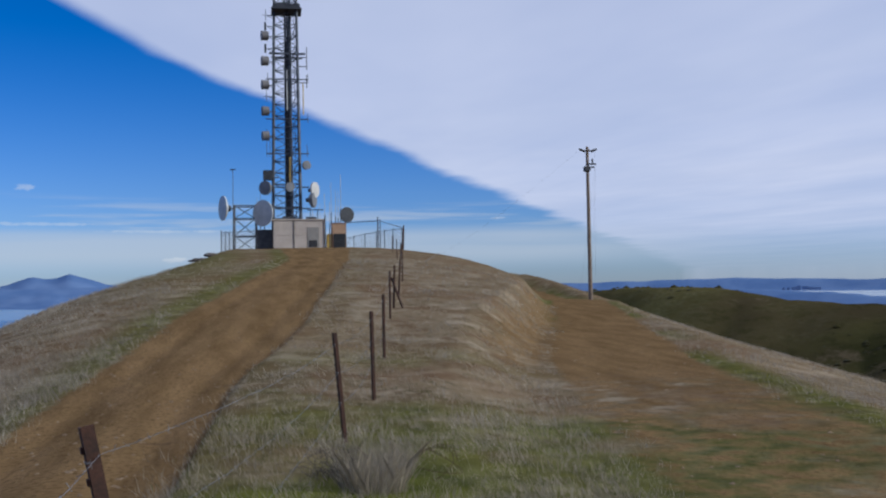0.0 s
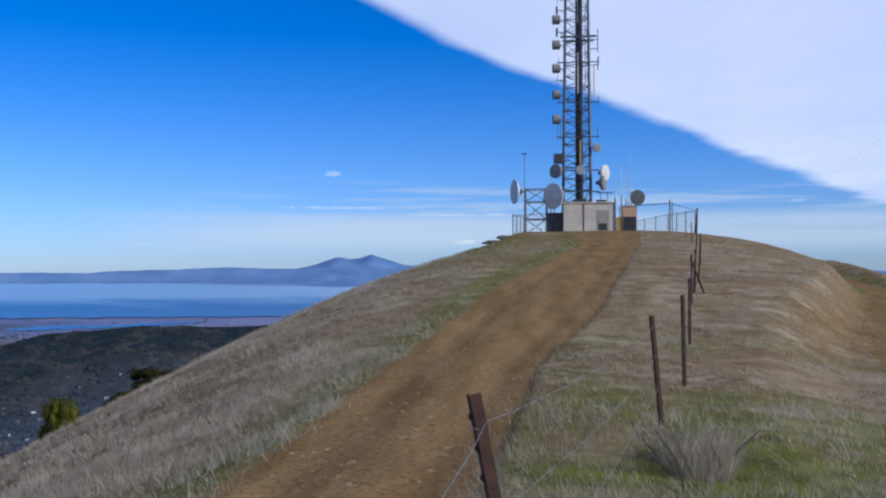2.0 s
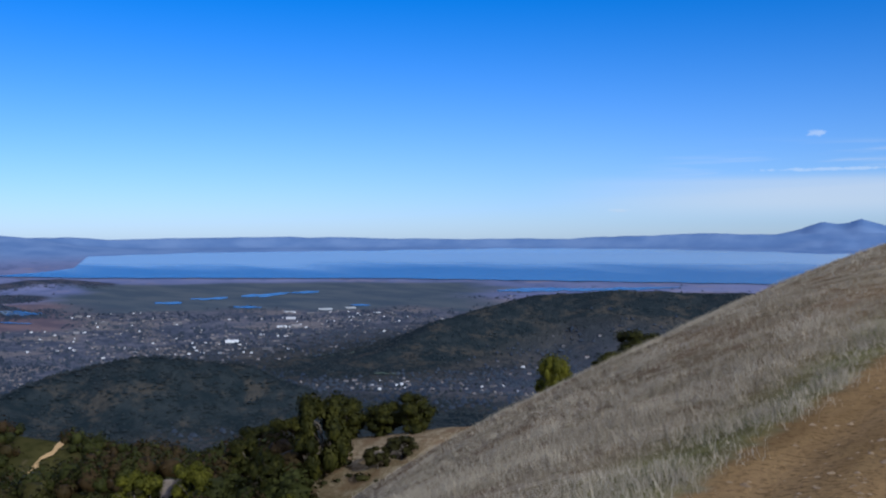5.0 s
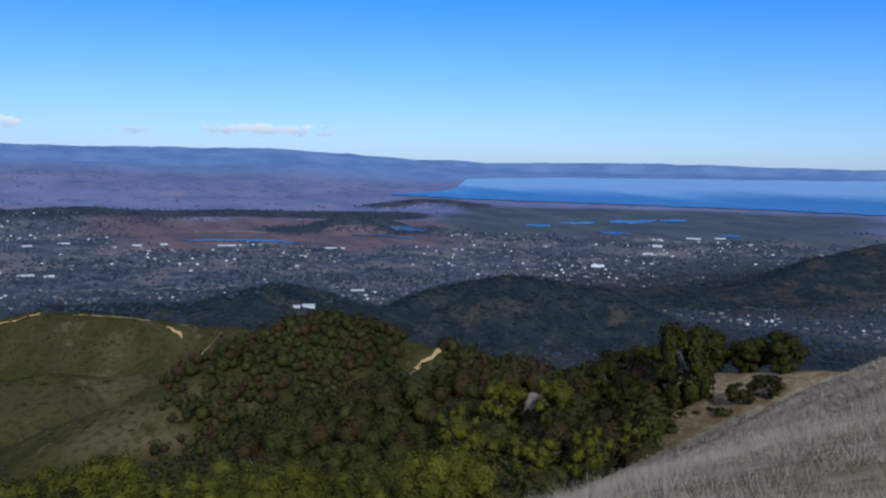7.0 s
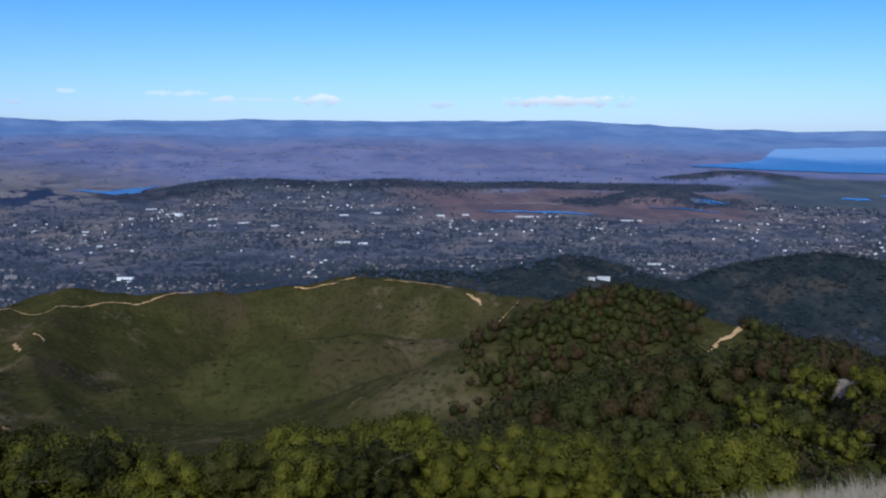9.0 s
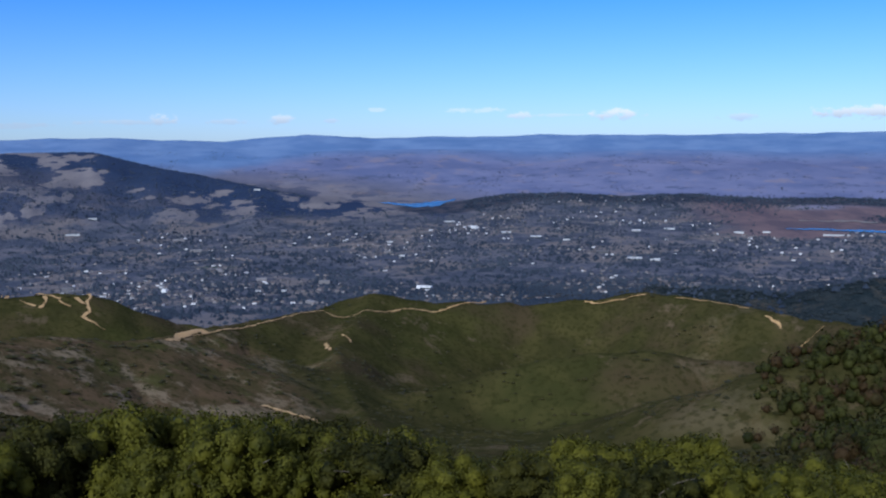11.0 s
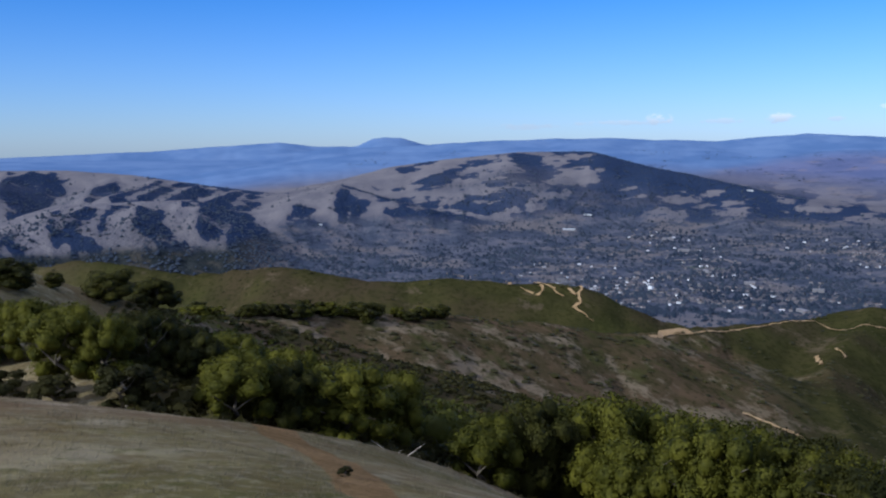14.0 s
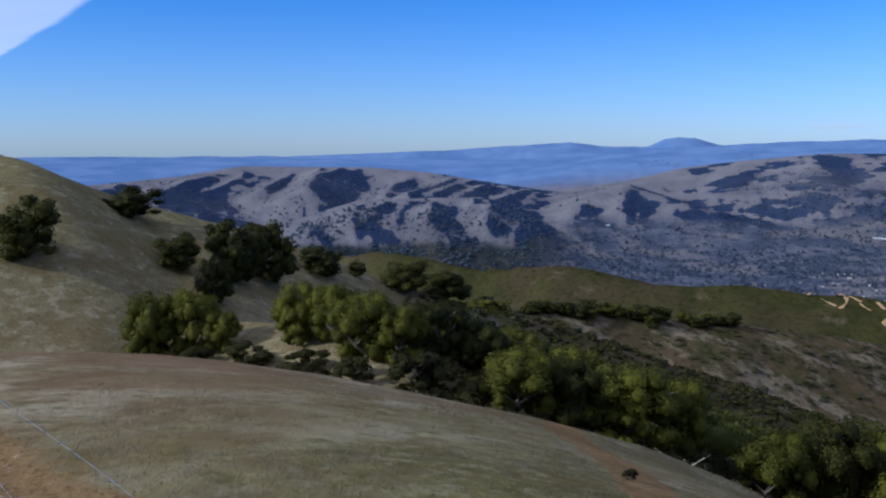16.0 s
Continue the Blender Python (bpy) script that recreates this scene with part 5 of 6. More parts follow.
tops = [(*t_post(*p), p[2]) for p in POSTS]
for k, (drop, sag) in enumerate(((0.12, 0.07), (0.42, 0.1), (0.74, 0.08))):
    wire = thing("barbed_wire", (0, 0, 0), "grey barbed wire strand strung between the posts", "wire", "strands of the wire fence")
    for (p0, l0, t0), (p1, l1, t1) in zip(tops, tops[1:]):
        a, b = p0 + Vector((l0 * (t0 - drop), 0, t0 - drop)), p1 + Vector((l1 * (t1 - drop), 0, t1 - drop))
        bm = bmesh.new()
        n = max(8, int((b - a).length * 2.5))
        last = a
        for i in range(1, n + 1):
            f = i / n
            q = a.lerp(b, f) - Vector((0, 0, sag * 4 * f * (1 - f)))
            q += Vector((0.004 * math.sin(i * 2.1), 0, 0.004 * math.cos(i * 2.1)))
            rod(bm, last, q, 0.0013, sides=5)
            last = q
        if a.y < 12:
            m_ = int((b - a).length / 0.13)
            for i in range(1, m_):
                f = i / m_
                q = a.lerp(b, f) - Vector((0, 0, sag * 4 * f * (1 - f)))
                ang = i * 1.3
                e = Vector((0.016 * math.cos(ang), 0.004, 0.016 * math.sin(ang)))
                rod(bm, q - e, q + e, 0.0011, sides=4)
        part("strand", bm, WIRE, wire)
brace = thing("brace_post", (3.1, 26.9, height(3.1, 26.9)), "rusty slanting brace leaning on a fence post", "brace")
part("shaft", rod(bmesh.new(), (0.45, -0.2, -0.1), (0.12, -0.05, 0.85), 0.03), RUST, brace)
# a loose coil of wire in the grass
coil = thing("wire_coil", (1.42, 8.6, height(1.42, 8.6)), "loose rusty coil of old wire in the grass", "wire coil")
bm = bmesh.new()
last = None
for i in range(48):
    a = i * 0.33
    q = Vector((0.2 * math.cos(a) * (1 + 0.3 * math.sin(a * 0.7)), 0.14 * math.sin(a) + 0.05 * math.cos(0.61 * a), 0.13 + 0.12 * math.sin(a + 0.9 * math.sin(a * 0.37)) * (1 + 0.25 * math.sin(a * 0.43))))
    if last is not None:
        rod(bm, last, q, 0.0025, sides=4)
    last = q
part("loop", bm, RUST, coil)

stick = thing("dry_stick", (9.5, 61.2, height(9.5, 61.2) - 0.05), "thin dry stick leaning out of the summit grass", "stick")
part("shaft", rod(bmesh.new(), (0, 0, 0), (1.1, -0.1, 0.62), 0.03, 0.015, 5), DEAD, stick)


# ---------------------------------------------------------------- trees and brush
def raw_mesh(name, verts, quads, mat, smooth=False, normals=None, tone=None):
    """A mesh from arrays of corners and faces, with the normals and tones of its corners."""
    me = bpy.data.meshes.new(name)
    me.vertices.add(len(verts))
    me.vertices.foreach_set("co", np.asarray(verts, np.float32).ravel())
    me.loops.add(quads.size)
    me.loops.foreach_set("vertex_index", quads.ravel())
    me.polygons.add(len(quads))
    me.polygons.foreach_set("loop_start", np.arange(len(quads)) * quads.shape[1])
    me.update(calc_edges=True)
    if smooth:
        me.polygons.foreach_set("use_smooth", np.ones(len(quads), bool))
    if normals is not None:
        me.polygons.foreach_set("use_smooth", np.ones(len(quads), bool))
        me.normals_split_custom_set_from_vertices(normals.tolist())
    if tone is not None:
        me.attributes.new("tone", "FLOAT", "POINT").data.foreach_set("value", tone.astype(np.float32))
    me.materials.append(mat)
    return me


def leaf_quads(rng, centre, out, size, wild=0.7):
    """Small four-cornered leaf sprays at the centres, facing roughly outwards."""
    n = len(centre)
    nor = out + rng.normal(size=(n, 3)) * wild
    nor /= np.linalg.norm(nor, axis=1, keepdims=True) + 1e-9
    side = np.cross(nor, rng.normal(size=(n, 3)))
    side /= np.linalg.norm(side, axis=1, keepdims=True) + 1e-9
    up_ = np.cross(nor, side)
    s = (size * rng.uniform(0.6, 1.3, n))[:, None] if np.ndim(size) == 0 else (size * rng.uniform(0.6, 1.3, n))[:, None]
    k = rng.uniform(0.45, 0.8, n)[:, None]
    bend = nor * s * 0.25
    v_ = np.stack([centre - side * s - bend, centre - up_ * s * k, centre + side * s - bend, centre + up_ * s * k], 1)
    return v_.reshape(-1, 3), np.arange(n * 4).reshape(-1, 4)


PHI = (1 + 5 ** 0.5) / 2
ICO = np.array([(0, a, b * PHI) for a in (-1, 1) for b in (-1, 1)] + [(a, b * PHI, 0) for a in (-1, 1) for b in (-1, 1)] + [(b * PHI, 0, a) for a in (-1, 1) for b in (-1, 1)]) / math.sqrt(1 + PHI * PHI)
_gap = np.linalg.norm(ICO[:, None] - ICO[None], axis=2) < 1.1
ICO_FACES = np.array([(i, j, k) if np.dot(np.cross(ICO[j] - ICO[i], ICO[k] - ICO[i]), ICO[i]) > 0 else (i, k, j) for i, j, k in itertools.combinations(range(12), 3) if _gap[i, j] and _gap[j, k] and _gap[i, k]])


def split_quads(q):
    return np.concatenate([q[:, [0, 1, 2]], q[:, [0, 2, 3]]])


def with_cores(v_, q, nor, middle, reach, rng):
    """Leaf sprays together with the closed clumps of foliage that they grow on."""
    core = middle[:, None] + ICO[None] * reach[:, None] * rng.uniform(0.85, 1.12, (len(middle), 12, 1))
    faces = (ICO_FACES[None] + 12 * np.arange(len(middle))[:, None, None]).reshape(-1, 3) + len(v_)
    return np.concatenate([v_, core.reshape(-1, 3)]), np.concatenate([split_quads(q), faces]), np.concatenate([nor, np.tile(ICO, (len(middle), 1))])


def crown_arrays(rng, lobes, leaves, leaf, low=0.25, tall=1.0):
    """A crown one unit high and wide: clumps that reach upwards, each a shell of small leaf sprays, with gaps between."""
    cs, outs, mids, reach = [], [], [], []
    for i in range(lobes):
        a, h = rng.uniform(0, 2 * math.pi), rng.uniform(low, 0.86)
        wide = 0.5 * math.sqrt(max(0.03, 1 - ((h - 0.46) / 0.56) ** 2))
        r = wide * math.sqrt(rng.uniform(0.05, 0.72))
        c = np.array([r * math.cos(a), r * math.sin(a), h * tall])
        rad = rng.uniform(0.085, 0.175)
        n = int(leaves / lobes * (rad / 0.135) ** 2)
        o = rng.normal(size=(n, 3))
        o /= np.linalg.norm(o, axis=1, keepdims=True)
        o[:, 2] = np.where(o[:, 2] < -0.4, -o[:, 2], o[:, 2])
        lift = np.array([1.0, 1.0, rng.uniform(0.8, 1.3)])
        cs.append(c + o * rad * (1.1 - 0.35 * rng.random((n, 1)) ** 2) * lift)
        outs.append(o)
        mids.append(c)
        reach.append(rad * 0.79 * lift)
    c, o = np.concatenate(cs), np.concatenate(outs)
    v_, q = leaf_quads(rng, c, o, leaf, 0.42)
    round_out = c - np.array([0, 0, 0.42])
    nor = 0.75 * o + 0.45 * round_out / (np.linalg.norm(round_out, axis=1, keepdims=True) + 1e-9) + rng.normal(size=o.shape) * 0.2
    nor = np.repeat(nor / (np.linalg.norm(nor, axis=1, keepdims=True) + 1e-9), 4, 0)
    return with_cores(v_, q, nor, np.array(mids), np.array(reach), rng)


def trunk_mesh(rng, name, mat, thick=0.035, limbs=6, gnarl=0.05):
    bm = bmesh.new()
    p, r = Vector((0, 0, -0.06)), thick
    knots = []
    for i in range(5):
        q = Vector((rng.normal() * gnarl, rng.normal() * gnarl, 0.1 + 0.13 * i))
        rod(bm, p, q, r, r * 0.8, 7)
        p, r = q, r * 0.8
        knots.append((q, r))
    for k in range(limbs):
        q, r = knots[1 + k % 4]
        a = rng.uniform(0, 6.28)
        e = q + Vector((math.cos(a), math.sin(a), rng.uniform(0.5, 1.0))) * rng.uniform(0.14, 0.26)
        rod(bm, q, e, r * 0.7, r * 0.4, 5)
        e2 = e + Vector((math.cos(a + rng.normal() * 0.6), math.sin(a + rng.normal() * 0.6), rng.uniform(0.2, 0.9))) * 0.15
        rod(bm, e, e2, r * 0.4, r * 0.15, 5)
    me = bpy.data.meshes.new(name)
    bm.to_mesh(me)
    bm.free()
    me.materials.append(mat)
    return me


rng = np.random.default_rng(7)
KINDS = {}
for kind, mat, label, lobes, leaves, leaf, low, forms in (("oak", OAK, "dark green live oak with a dense rounded crown", 46, 9000, 0.0165, 0.1, 3), ("bay", BAY, "bright green bay tree with an upright full crown", 50, 9000, 0.0165, 0.08, 4),
                                                          ("far_oak", OAK, "dark green live oak with a dense rounded crown", 34, 3600, 0.026, 0.1, 3), ("far_bay", BAY, "bright green bay tree with an upright full crown", 34, 3600, 0.026, 0.08, 3),
                                                          ("scrub", BRUSH, "low brown-green scrub bush with open twigs", 20, 2200, 0.036, 0.12, 2)):
    for v_i in range(forms):
        lv, lq, ln = crown_arrays(rng, lobes, leaves, leaf, low)
        KINDS.setdefault(kind, []).append((raw_mesh("crown", lv, lq, mat, False, ln), trunk_mesh(rng, "trunk", BARK), label))


def tree(kind, x, y, h, w, rnd):
    forms = KINDS["far_" + kind if kind != "scrub" and math.hypot(x, y) > 88 else kind]
    crown, trunk, label = forms[int(rnd.integers(len(forms)))]
    name = {"oak": "oak_tree", "bay": "bay_tree", "scrub": "bush"}[kind]
    t = thing(name, (0, 0, 0), label, "tree" if kind != "scrub" else "bush", {"oak": "oaks on the slopes", "bay": "bay trees in the hollow", "scrub": "scrub bushes"}[kind])
    for n, me in (("trunk", trunk), ("crown", crown)):
        new(n, me).parent = t
    t.matrix_basis = Matrix.LocRotScale((x, y, height(x, y) - 0.03 * h), Euler((0, 0, rnd.uniform(0, 6.28))), (w * 1.12, w * 1.12, h * 1.04))
    return t


# place and size of the single trees: x, y, height, spread
HILL_OAKS = [(-30.0, -91.0, 6.2, 6.8), (-47.6, -107.3, 3.9, 6.6), (-45.8, -93.1, 3.9, 4.8), (-52.3, -92.3, 7.1, 6.8), (-58.2, -95.2, 7.0, 6.3), (-72.4, -104.6, 4.1, 6.8), (-82.0, -110.0, 2.1, 3.0), (-92.8, -111.6, 4.6, 7.4), (-102.5, -112.5, 4.8, 7.0),
             (-46.7, -86.5, 4.4, 3.4)]
HILL_BAYS = [(-34.4, -74.0, 5.9, 4.8), (-36.9, -72.0, 5.3, 4.0), (-38.3, -69.8, 3.2, 3.1), (-42.9, -64.6, 4.2, 4.6), (-43.4, -60.8, 4.3, 4.2), (-40.9, -62.9, 3.2, 3.0), (-41.5, -55.0, 4.9, 4.6), (-43.2, -52.8, 4.2, 3.9), (-46.8, -53.0, 4.6, 4.0)]
HOLLOW = [(-46.4, -43.9, 4.6, 5.1), (-50.0, -42.4, 4.9, 4.6), (-53.5, -40.6, 5.7, 7.0), (-61.1, -41.5, 5.6, 5.4), (-50.0, -51.0, 4.6, 4.6), (-56.0, -53.0, 4.8, 5.0), (-61.5, -60.0, 4.8, 5.4), (-56.5, -47.5, 4.8, 5.0), (-66.0, -52.0, 4.8, 5.6), (-73.0, -58.0, 4.6, 5.4),
          (-52.0, -58.0, 4.2, 4.6), (-65.0, -68.0, 4.2, 5.2), (-78.0, -70.0, 4.0, 5.6)]
LOW_BAYS = [(-62.0, -33.7, 5.4, 5.4), (-67.0, -31.5, 8.2, 6.8), (-72.0, -28.5, 10.2, 8.4), (-77.0, -25.5, 11.0, 8.8), (-81.0, -21.0, 10.6, 8.4), (-72.0, -20.0, 9.8, 8.2), (-66.0, -12.5, 7.6, 7.4), (-62.5, -7.0, 6.2, 7.0), (-64.0, -17.0, 8.4, 7.4), (-69.0, -7.5, 7.2, 7.0), (-68.0, -25.0, 7.6, 7.0), (-75.0, -13.5, 9.0, 7.6), (-68.0, -10.5, 8.0, 7.5), (-66.0, -5.0, 6.6, 7.0), (-63.0, -3.8, 5.6, 6.5), (-70.5, -16.0, 9.2, 8.0), (-64.5, -22.0, 6.8, 6.6), (-60.0, -1.8, 4.6, 5.4),
            (-58.5, 3.0, 4.6, 5.4), (-54.0, 6.5, 4.4, 4.6), (-52.0, 10.0, 4.4, 4.6), (-54.5, 14.8, 4.8, 5.0), (-50.5, 17.2, 4.5, 4.4), (-62.5, 20.5, 5.2, 5.4), (-64.0, 27.5, 5.6, 5.8), (-56.5, 22.0, 4.6, 5.0)]
KNOLL_OAKS = [(-89.2, 96.8, 11.6, 7.6), (-95.6, 108.7, 6.9, 6.4), (-90.5, 112.2, 5.4, 6.9), (-84.7, 112.2, 5.7, 6.2), (-93.0, 90.4, 7.1, 4.8), (-102.4, 103.9, 5.3, 6.4), (-110.0, 105.0, 5.0, 6.6), (-118.0, 103.0, 4.8, 6.6), (-104.5, 97.0, 5.0, 5.4)]
KNOLL_BAYS = [(-103.0, 85.8, 7.9, 6.3), (-117.2, 87.4, 8.4, 7.4), (-118.5, 79.7, 8.6, 8.0), (-102.9, 72.7, 8.4, 7.8), (-93.0, 74.5, 8.2, 7.0), (-87.7, 79.1, 7.0, 6.3), (-85.8, 85.5, 4.8, 5.7), (-98.0, 64.9, 7.6, 8.0), (-92.2, 62.5, 7.5, 7.6), (-84.0, 67.8, 7.1, 7.0),
              (-78.5, 62.1, 6.4, 6.6), (-74.0, 54.0, 6.0, 6.4), (-81.0, 46.0, 6.2, 6.6), (-72.0, 40.0, 5.8, 6.0), (-90.0, 52.0, 7.0, 7.0)]
rt = np.random.default_rng(11)
for rows, kind in ((HILL_OAKS, "oak"), (HILL_BAYS, "bay"), (HOLLOW, "bay"), (LOW_BAYS, "bay"), (KNOLL_OAKS, "oak"), (KNOLL_BAYS, "bay")):
    for x, y, h, w in rows:
        tree("oak" if kind == "bay" and rt.random() < 0.18 else kind, x, y, h, w, rt)
for x, y, h, w in [(-27.9, -72.5, 1.8, 3.4), (-31.3, -71.1, 2.0, 3.7), (-34.7, -69.2, 2.2, 3.9), (-37.0, -63.5, 2.0, 3.5), (-37.7, -56.5, 2.0, 3.6), (-40.7, -47.9, 3.1, 3.9), (-78.8, 101.4, 3.3, 4.6), (-81.2, 99.2, 3.1, 3.8), (-38.5, -52.0, 2.0, 3.2),
                   (-96.0, -98.0, 2.6, 4.0), (-88.0, -88.0, 2.8, 4.2)]:
    tree("scrub", x, y, h, w, rt)
# the bays that fill the hollow below the summit
rh = np.random.default_rng(19)
for i in range(46):
    az, d = math.radians(rh.uniform(54, 108)), rh.uniform(60, 88)
    x, y = -d * math.sin(az), d * math.cos(az)
    w = rh.uniform(4.4, 7.4)
    tree("oak" if rh.random() < 0.2 else "bay", x, y, w * rh.uniform(0.8, 1.05), w, rh)
# bushes at the edge of the slope below the track
tree("bay", -25.4, 45.4, 3.6, 1.9, rt)
tree("oak", -20.5, 45.6, 2.1, 2.5, rt)
tree("oak", -21.4, 43.8, 1.6, 1.8, rt)
# the row of trees along the crest of the brush slope
for i in range(32):
    f = i / 31
    c = CRESTS["brush"]
    k = f * 2.6
    a, b = Vector(c[int(k)]), Vector(c[int(k) + 1])
    p = a.lerp(b, k - int(k))
    tree("oak" if i % 3 else "bay", p.x * 0.99 + rt.normal() * 2, p.y * 0.99 + rt.normal() * 2, rt.uniform(2.4, 4.4), rt.uniform(5, 9), rt)


def dead_tree(x, y, h):
    t = thing("dead_tree", (x, y, height(x, y)), "bleached dead oak with bare twisted limbs", "tree")
    r = np.random.default_rng(3)
    for k in range(5):
        bm = bmesh.new()
        p, rad = Vector((0.2 * math.cos(k * 2.3), 0.2 * math.sin(k * 2.3), 0)), 0.07
        a = k * 1.3
        for i in range(6):
            q = p + Vector((math.cos(a), math.sin(a), 0.75)) * h * 0.17
            rod(bm, p, q, rad, rad * 0.75, 6)
            if i > 1:
                e = q + Vector((math.cos(a + 1.2), math.sin(a + 1.2), 0.4)) * h * 0.15
                rod(bm, q, e, rad * 0.5, rad * 0.15, 5)
            p, rad, a = q, rad * 0.75, a + r.normal() * 0.6
        part("limb", bm, DEAD, t)
    return t


dead_tree(-45.0, -30.3, 2.0)
dead_tree(-64.0, 24.0, 3.6)


def boulder(x, y, w, h, seed, label="pale grey weathered rock outcrop among the trees"):
    bm = bmesh.new()
    bmesh.ops.create_icosphere(bm, subdivisions=4, radius=1.0)
    for v_ in bm.verts:
        n = noise.noise(v_.co * 1.3 + Vector((seed, 0, 0))) * 0.35 + noise.noise(v_.co * 3.7 + Vector((0, seed, 0))) * 0.14
        v_.co = Vector((v_.co.x * w / 2, v_.co.y * w / 2.4, v_.co.z * h / 1.6)) * (1 + n)
    ob = part("boulder", bm, ROCK, None)
    ob.location = (x, y, height(x, y) + h * 0.25)
    return tagged(ob, label, "rock", "rock outcrops")


boulder(-123.5, 98.5, 7.6, 3.6, 1.0)
boulder(-118.5, 97.0, 3.6, 3.0, 5.0)
boulder(-121.0, 70.0, 6.0, 3.0, 9.0)
for x, y, w, h, seed in ((-6.6, 88.0, 1.9, 0.36, 2.0), (-7.6, 85.5, 2.1, 0.34, 4.0), (-5.4, 85.0, 1.4, 0.3, 6.0), (-8.6, 82.0, 1.5, 0.3, 8.0)):
    boulder(x, y, w, h, seed, "low dark rock at the edge of the summit grass")


def cone_mesh(name, mat, rnd, x, y, z, s, flat):
    """The farthest crowns: low uneven caps, each its own small piece."""
    n = len(x)
    a = np.arange(6) * math.pi / 3
    unit = np.concatenate([[[0, 0, 1.0]], np.stack([np.cos(a), np.sin(a), 0.1 + 0 * a], -1)])
    v_ = unit[None] * rnd.uniform(0.7, 1.25, (n, 7, 1)) * np.stack([s * 0.5, s * 0.5, s * flat], -1)[:, None] * rnd.uniform(0.8, 1.25, (n, 1, 3)) + np.stack([x, y, z], -1)[:, None]
    q = (np.array([(0, 1 + k, 1 + (k + 1) % 6) for k in range(6)])[None] + (np.arange(n) * 7)[:, None, None]).reshape(-1, 3)
    return raw_mesh(name, v_.reshape(-1, 3), q, mat, True)


def scatter(name, mat, label, rnd, n, az, dist, accept, size, sprays, leaf, flat=0.75, domes=False):
    """Uncounted bushes: leaf sprays on low domes over the land, one mesh."""
    a = np.radians(rnd.uniform(*az, n))
    d = np.exp(rnd.uniform(math.log(dist[0]), math.log(dist[1]), n))
    x, y = -d * np.sin(a), d * np.cos(a)
    keep = rnd.random(n) < accept(x, y, d, np.degrees(a))
    x, y = x[keep], y[keep]
    z = land(x, y)
    s = (size[0] + (size[1] - size[0]) * rnd.random(len(x)) ** 2.2) * (1 + 0.5 * fbm(x / 30, y / 30, 71, 2))
    if domes:
        return tagged(new(name, cone_mesh(name, mat, rnd, x, y, z, s, flat)), label, "vegetation", kind="stuff")
    n = len(x)
    o = rnd.normal(size=(n, sprays, 3))
    o /= np.linalg.norm(o, axis=2, keepdims=True)
    o[..., 2] = np.where(o[..., 2] < -0.25, -o[..., 2], o[..., 2])
    # every crown bulges into a few clumps
    bulge = rnd.normal(size=(n, 5, 3)) + np.array([0, 0, 0.5])
    bulge /= np.linalg.norm(bulge, axis=2, keepdims=True)
    swell = np.clip(np.einsum("nsk,nbk->nsb", o, bulge).max(2), 0, 1) ** 5
    size3 = np.stack([s * 0.5, s * 0.5, s * flat * 0.62], -1)[:, None]
    middle = np.stack([x, y, z + s * flat * 0.4], -1)[:, None]
    c = middle + o * size3 * (0.74 + 0.36 * swell + 0.1 * rnd.random((n, sprays)))[..., None]
    v_, q = leaf_quads(rnd, c.reshape(-1, 3), o.reshape(-1, 3), np.repeat(s * leaf, sprays), 0.4)
    nor = o + rnd.normal(size=o.shape) * 0.2 + 0.35 * (swell[..., None] - 0.4) * o
    nor = np.repeat((nor / np.linalg.norm(nor, axis=2, keepdims=True)).reshape(-1, 3), 4, 0)
    tone = np.clip(rnd.random(n) * 0.75 + 0.25 + 0.9 * fbm(x / 35, y / 35, 73, 3), 0, 0.999)
    v_, q, nor = with_cores(v_, q, nor, middle[:, 0], size3[:, 0] * 0.68, rnd)
    tone = np.concatenate([np.repeat(tone, sprays * 4), np.repeat(tone, 12)])
    return tagged(new(name, raw_mesh(name, v_, q, mat, False, nor, tone)), label, "vegetation", kind="stuff")


def grassy(x, y, az):
    """Where the open grass is kept clear of bushes."""
    k = near(x, y, ["oak"], 48) * step(136, 144, az) + near(x, y, ["spur"], 14) * step(136, 141, az) + near(x, y, ["knoll"], 22) * (1 - step(44, 50, az)) + near(x, y, ["oak"], 34) * step(131, 136, az)
    return np.clip(k, 0, 1)


rs = np.random.default_rng(23)
scatter("brush", BRUSH, "low brown and green chaparral over the slopes", rs, 13000, (12, 150), (75, 240), lambda x, y, d, az: (1 - grassy(x, y, az)) * step(0.30, 0.62, 0.5 + fbm(x / 45, y / 45, 61, 3) * 1.4) * 0.9, (0.9, 3.6), 9, 0.2, 0.3)
scatter("brush", BRUSH, "brown and green chaparral over the farther slopes", rs, 24000, (12, 150), (200, 780), lambda x, y, d, az: (1 - grassy(x, y, az)) * step(0.30, 0.62, 0.5 + fbm(x / 45, y / 45, 61, 3) * 1.4) * 0.9, (0.8, 3.8), 1, 1, 0.24, True)
def thick(x, y, d, az):
    trail = step(1.7, 0.9, np.abs(az - 58.0)) * (d > 262)
    rocks = step(1.8, 1.2, np.abs(az - 51.7)) * (d > 104) * (d < 172)
    return (1 - grassy(x, y, az)) * (1 - trail) * (1 - rocks) * step(73, 68, az + 12 * fbm(x / 45, y / 45, 69, 3)) * step(0.12, 0.38, 0.55 + fbm(x / 40, y / 40, 67, 3) * 1.2)


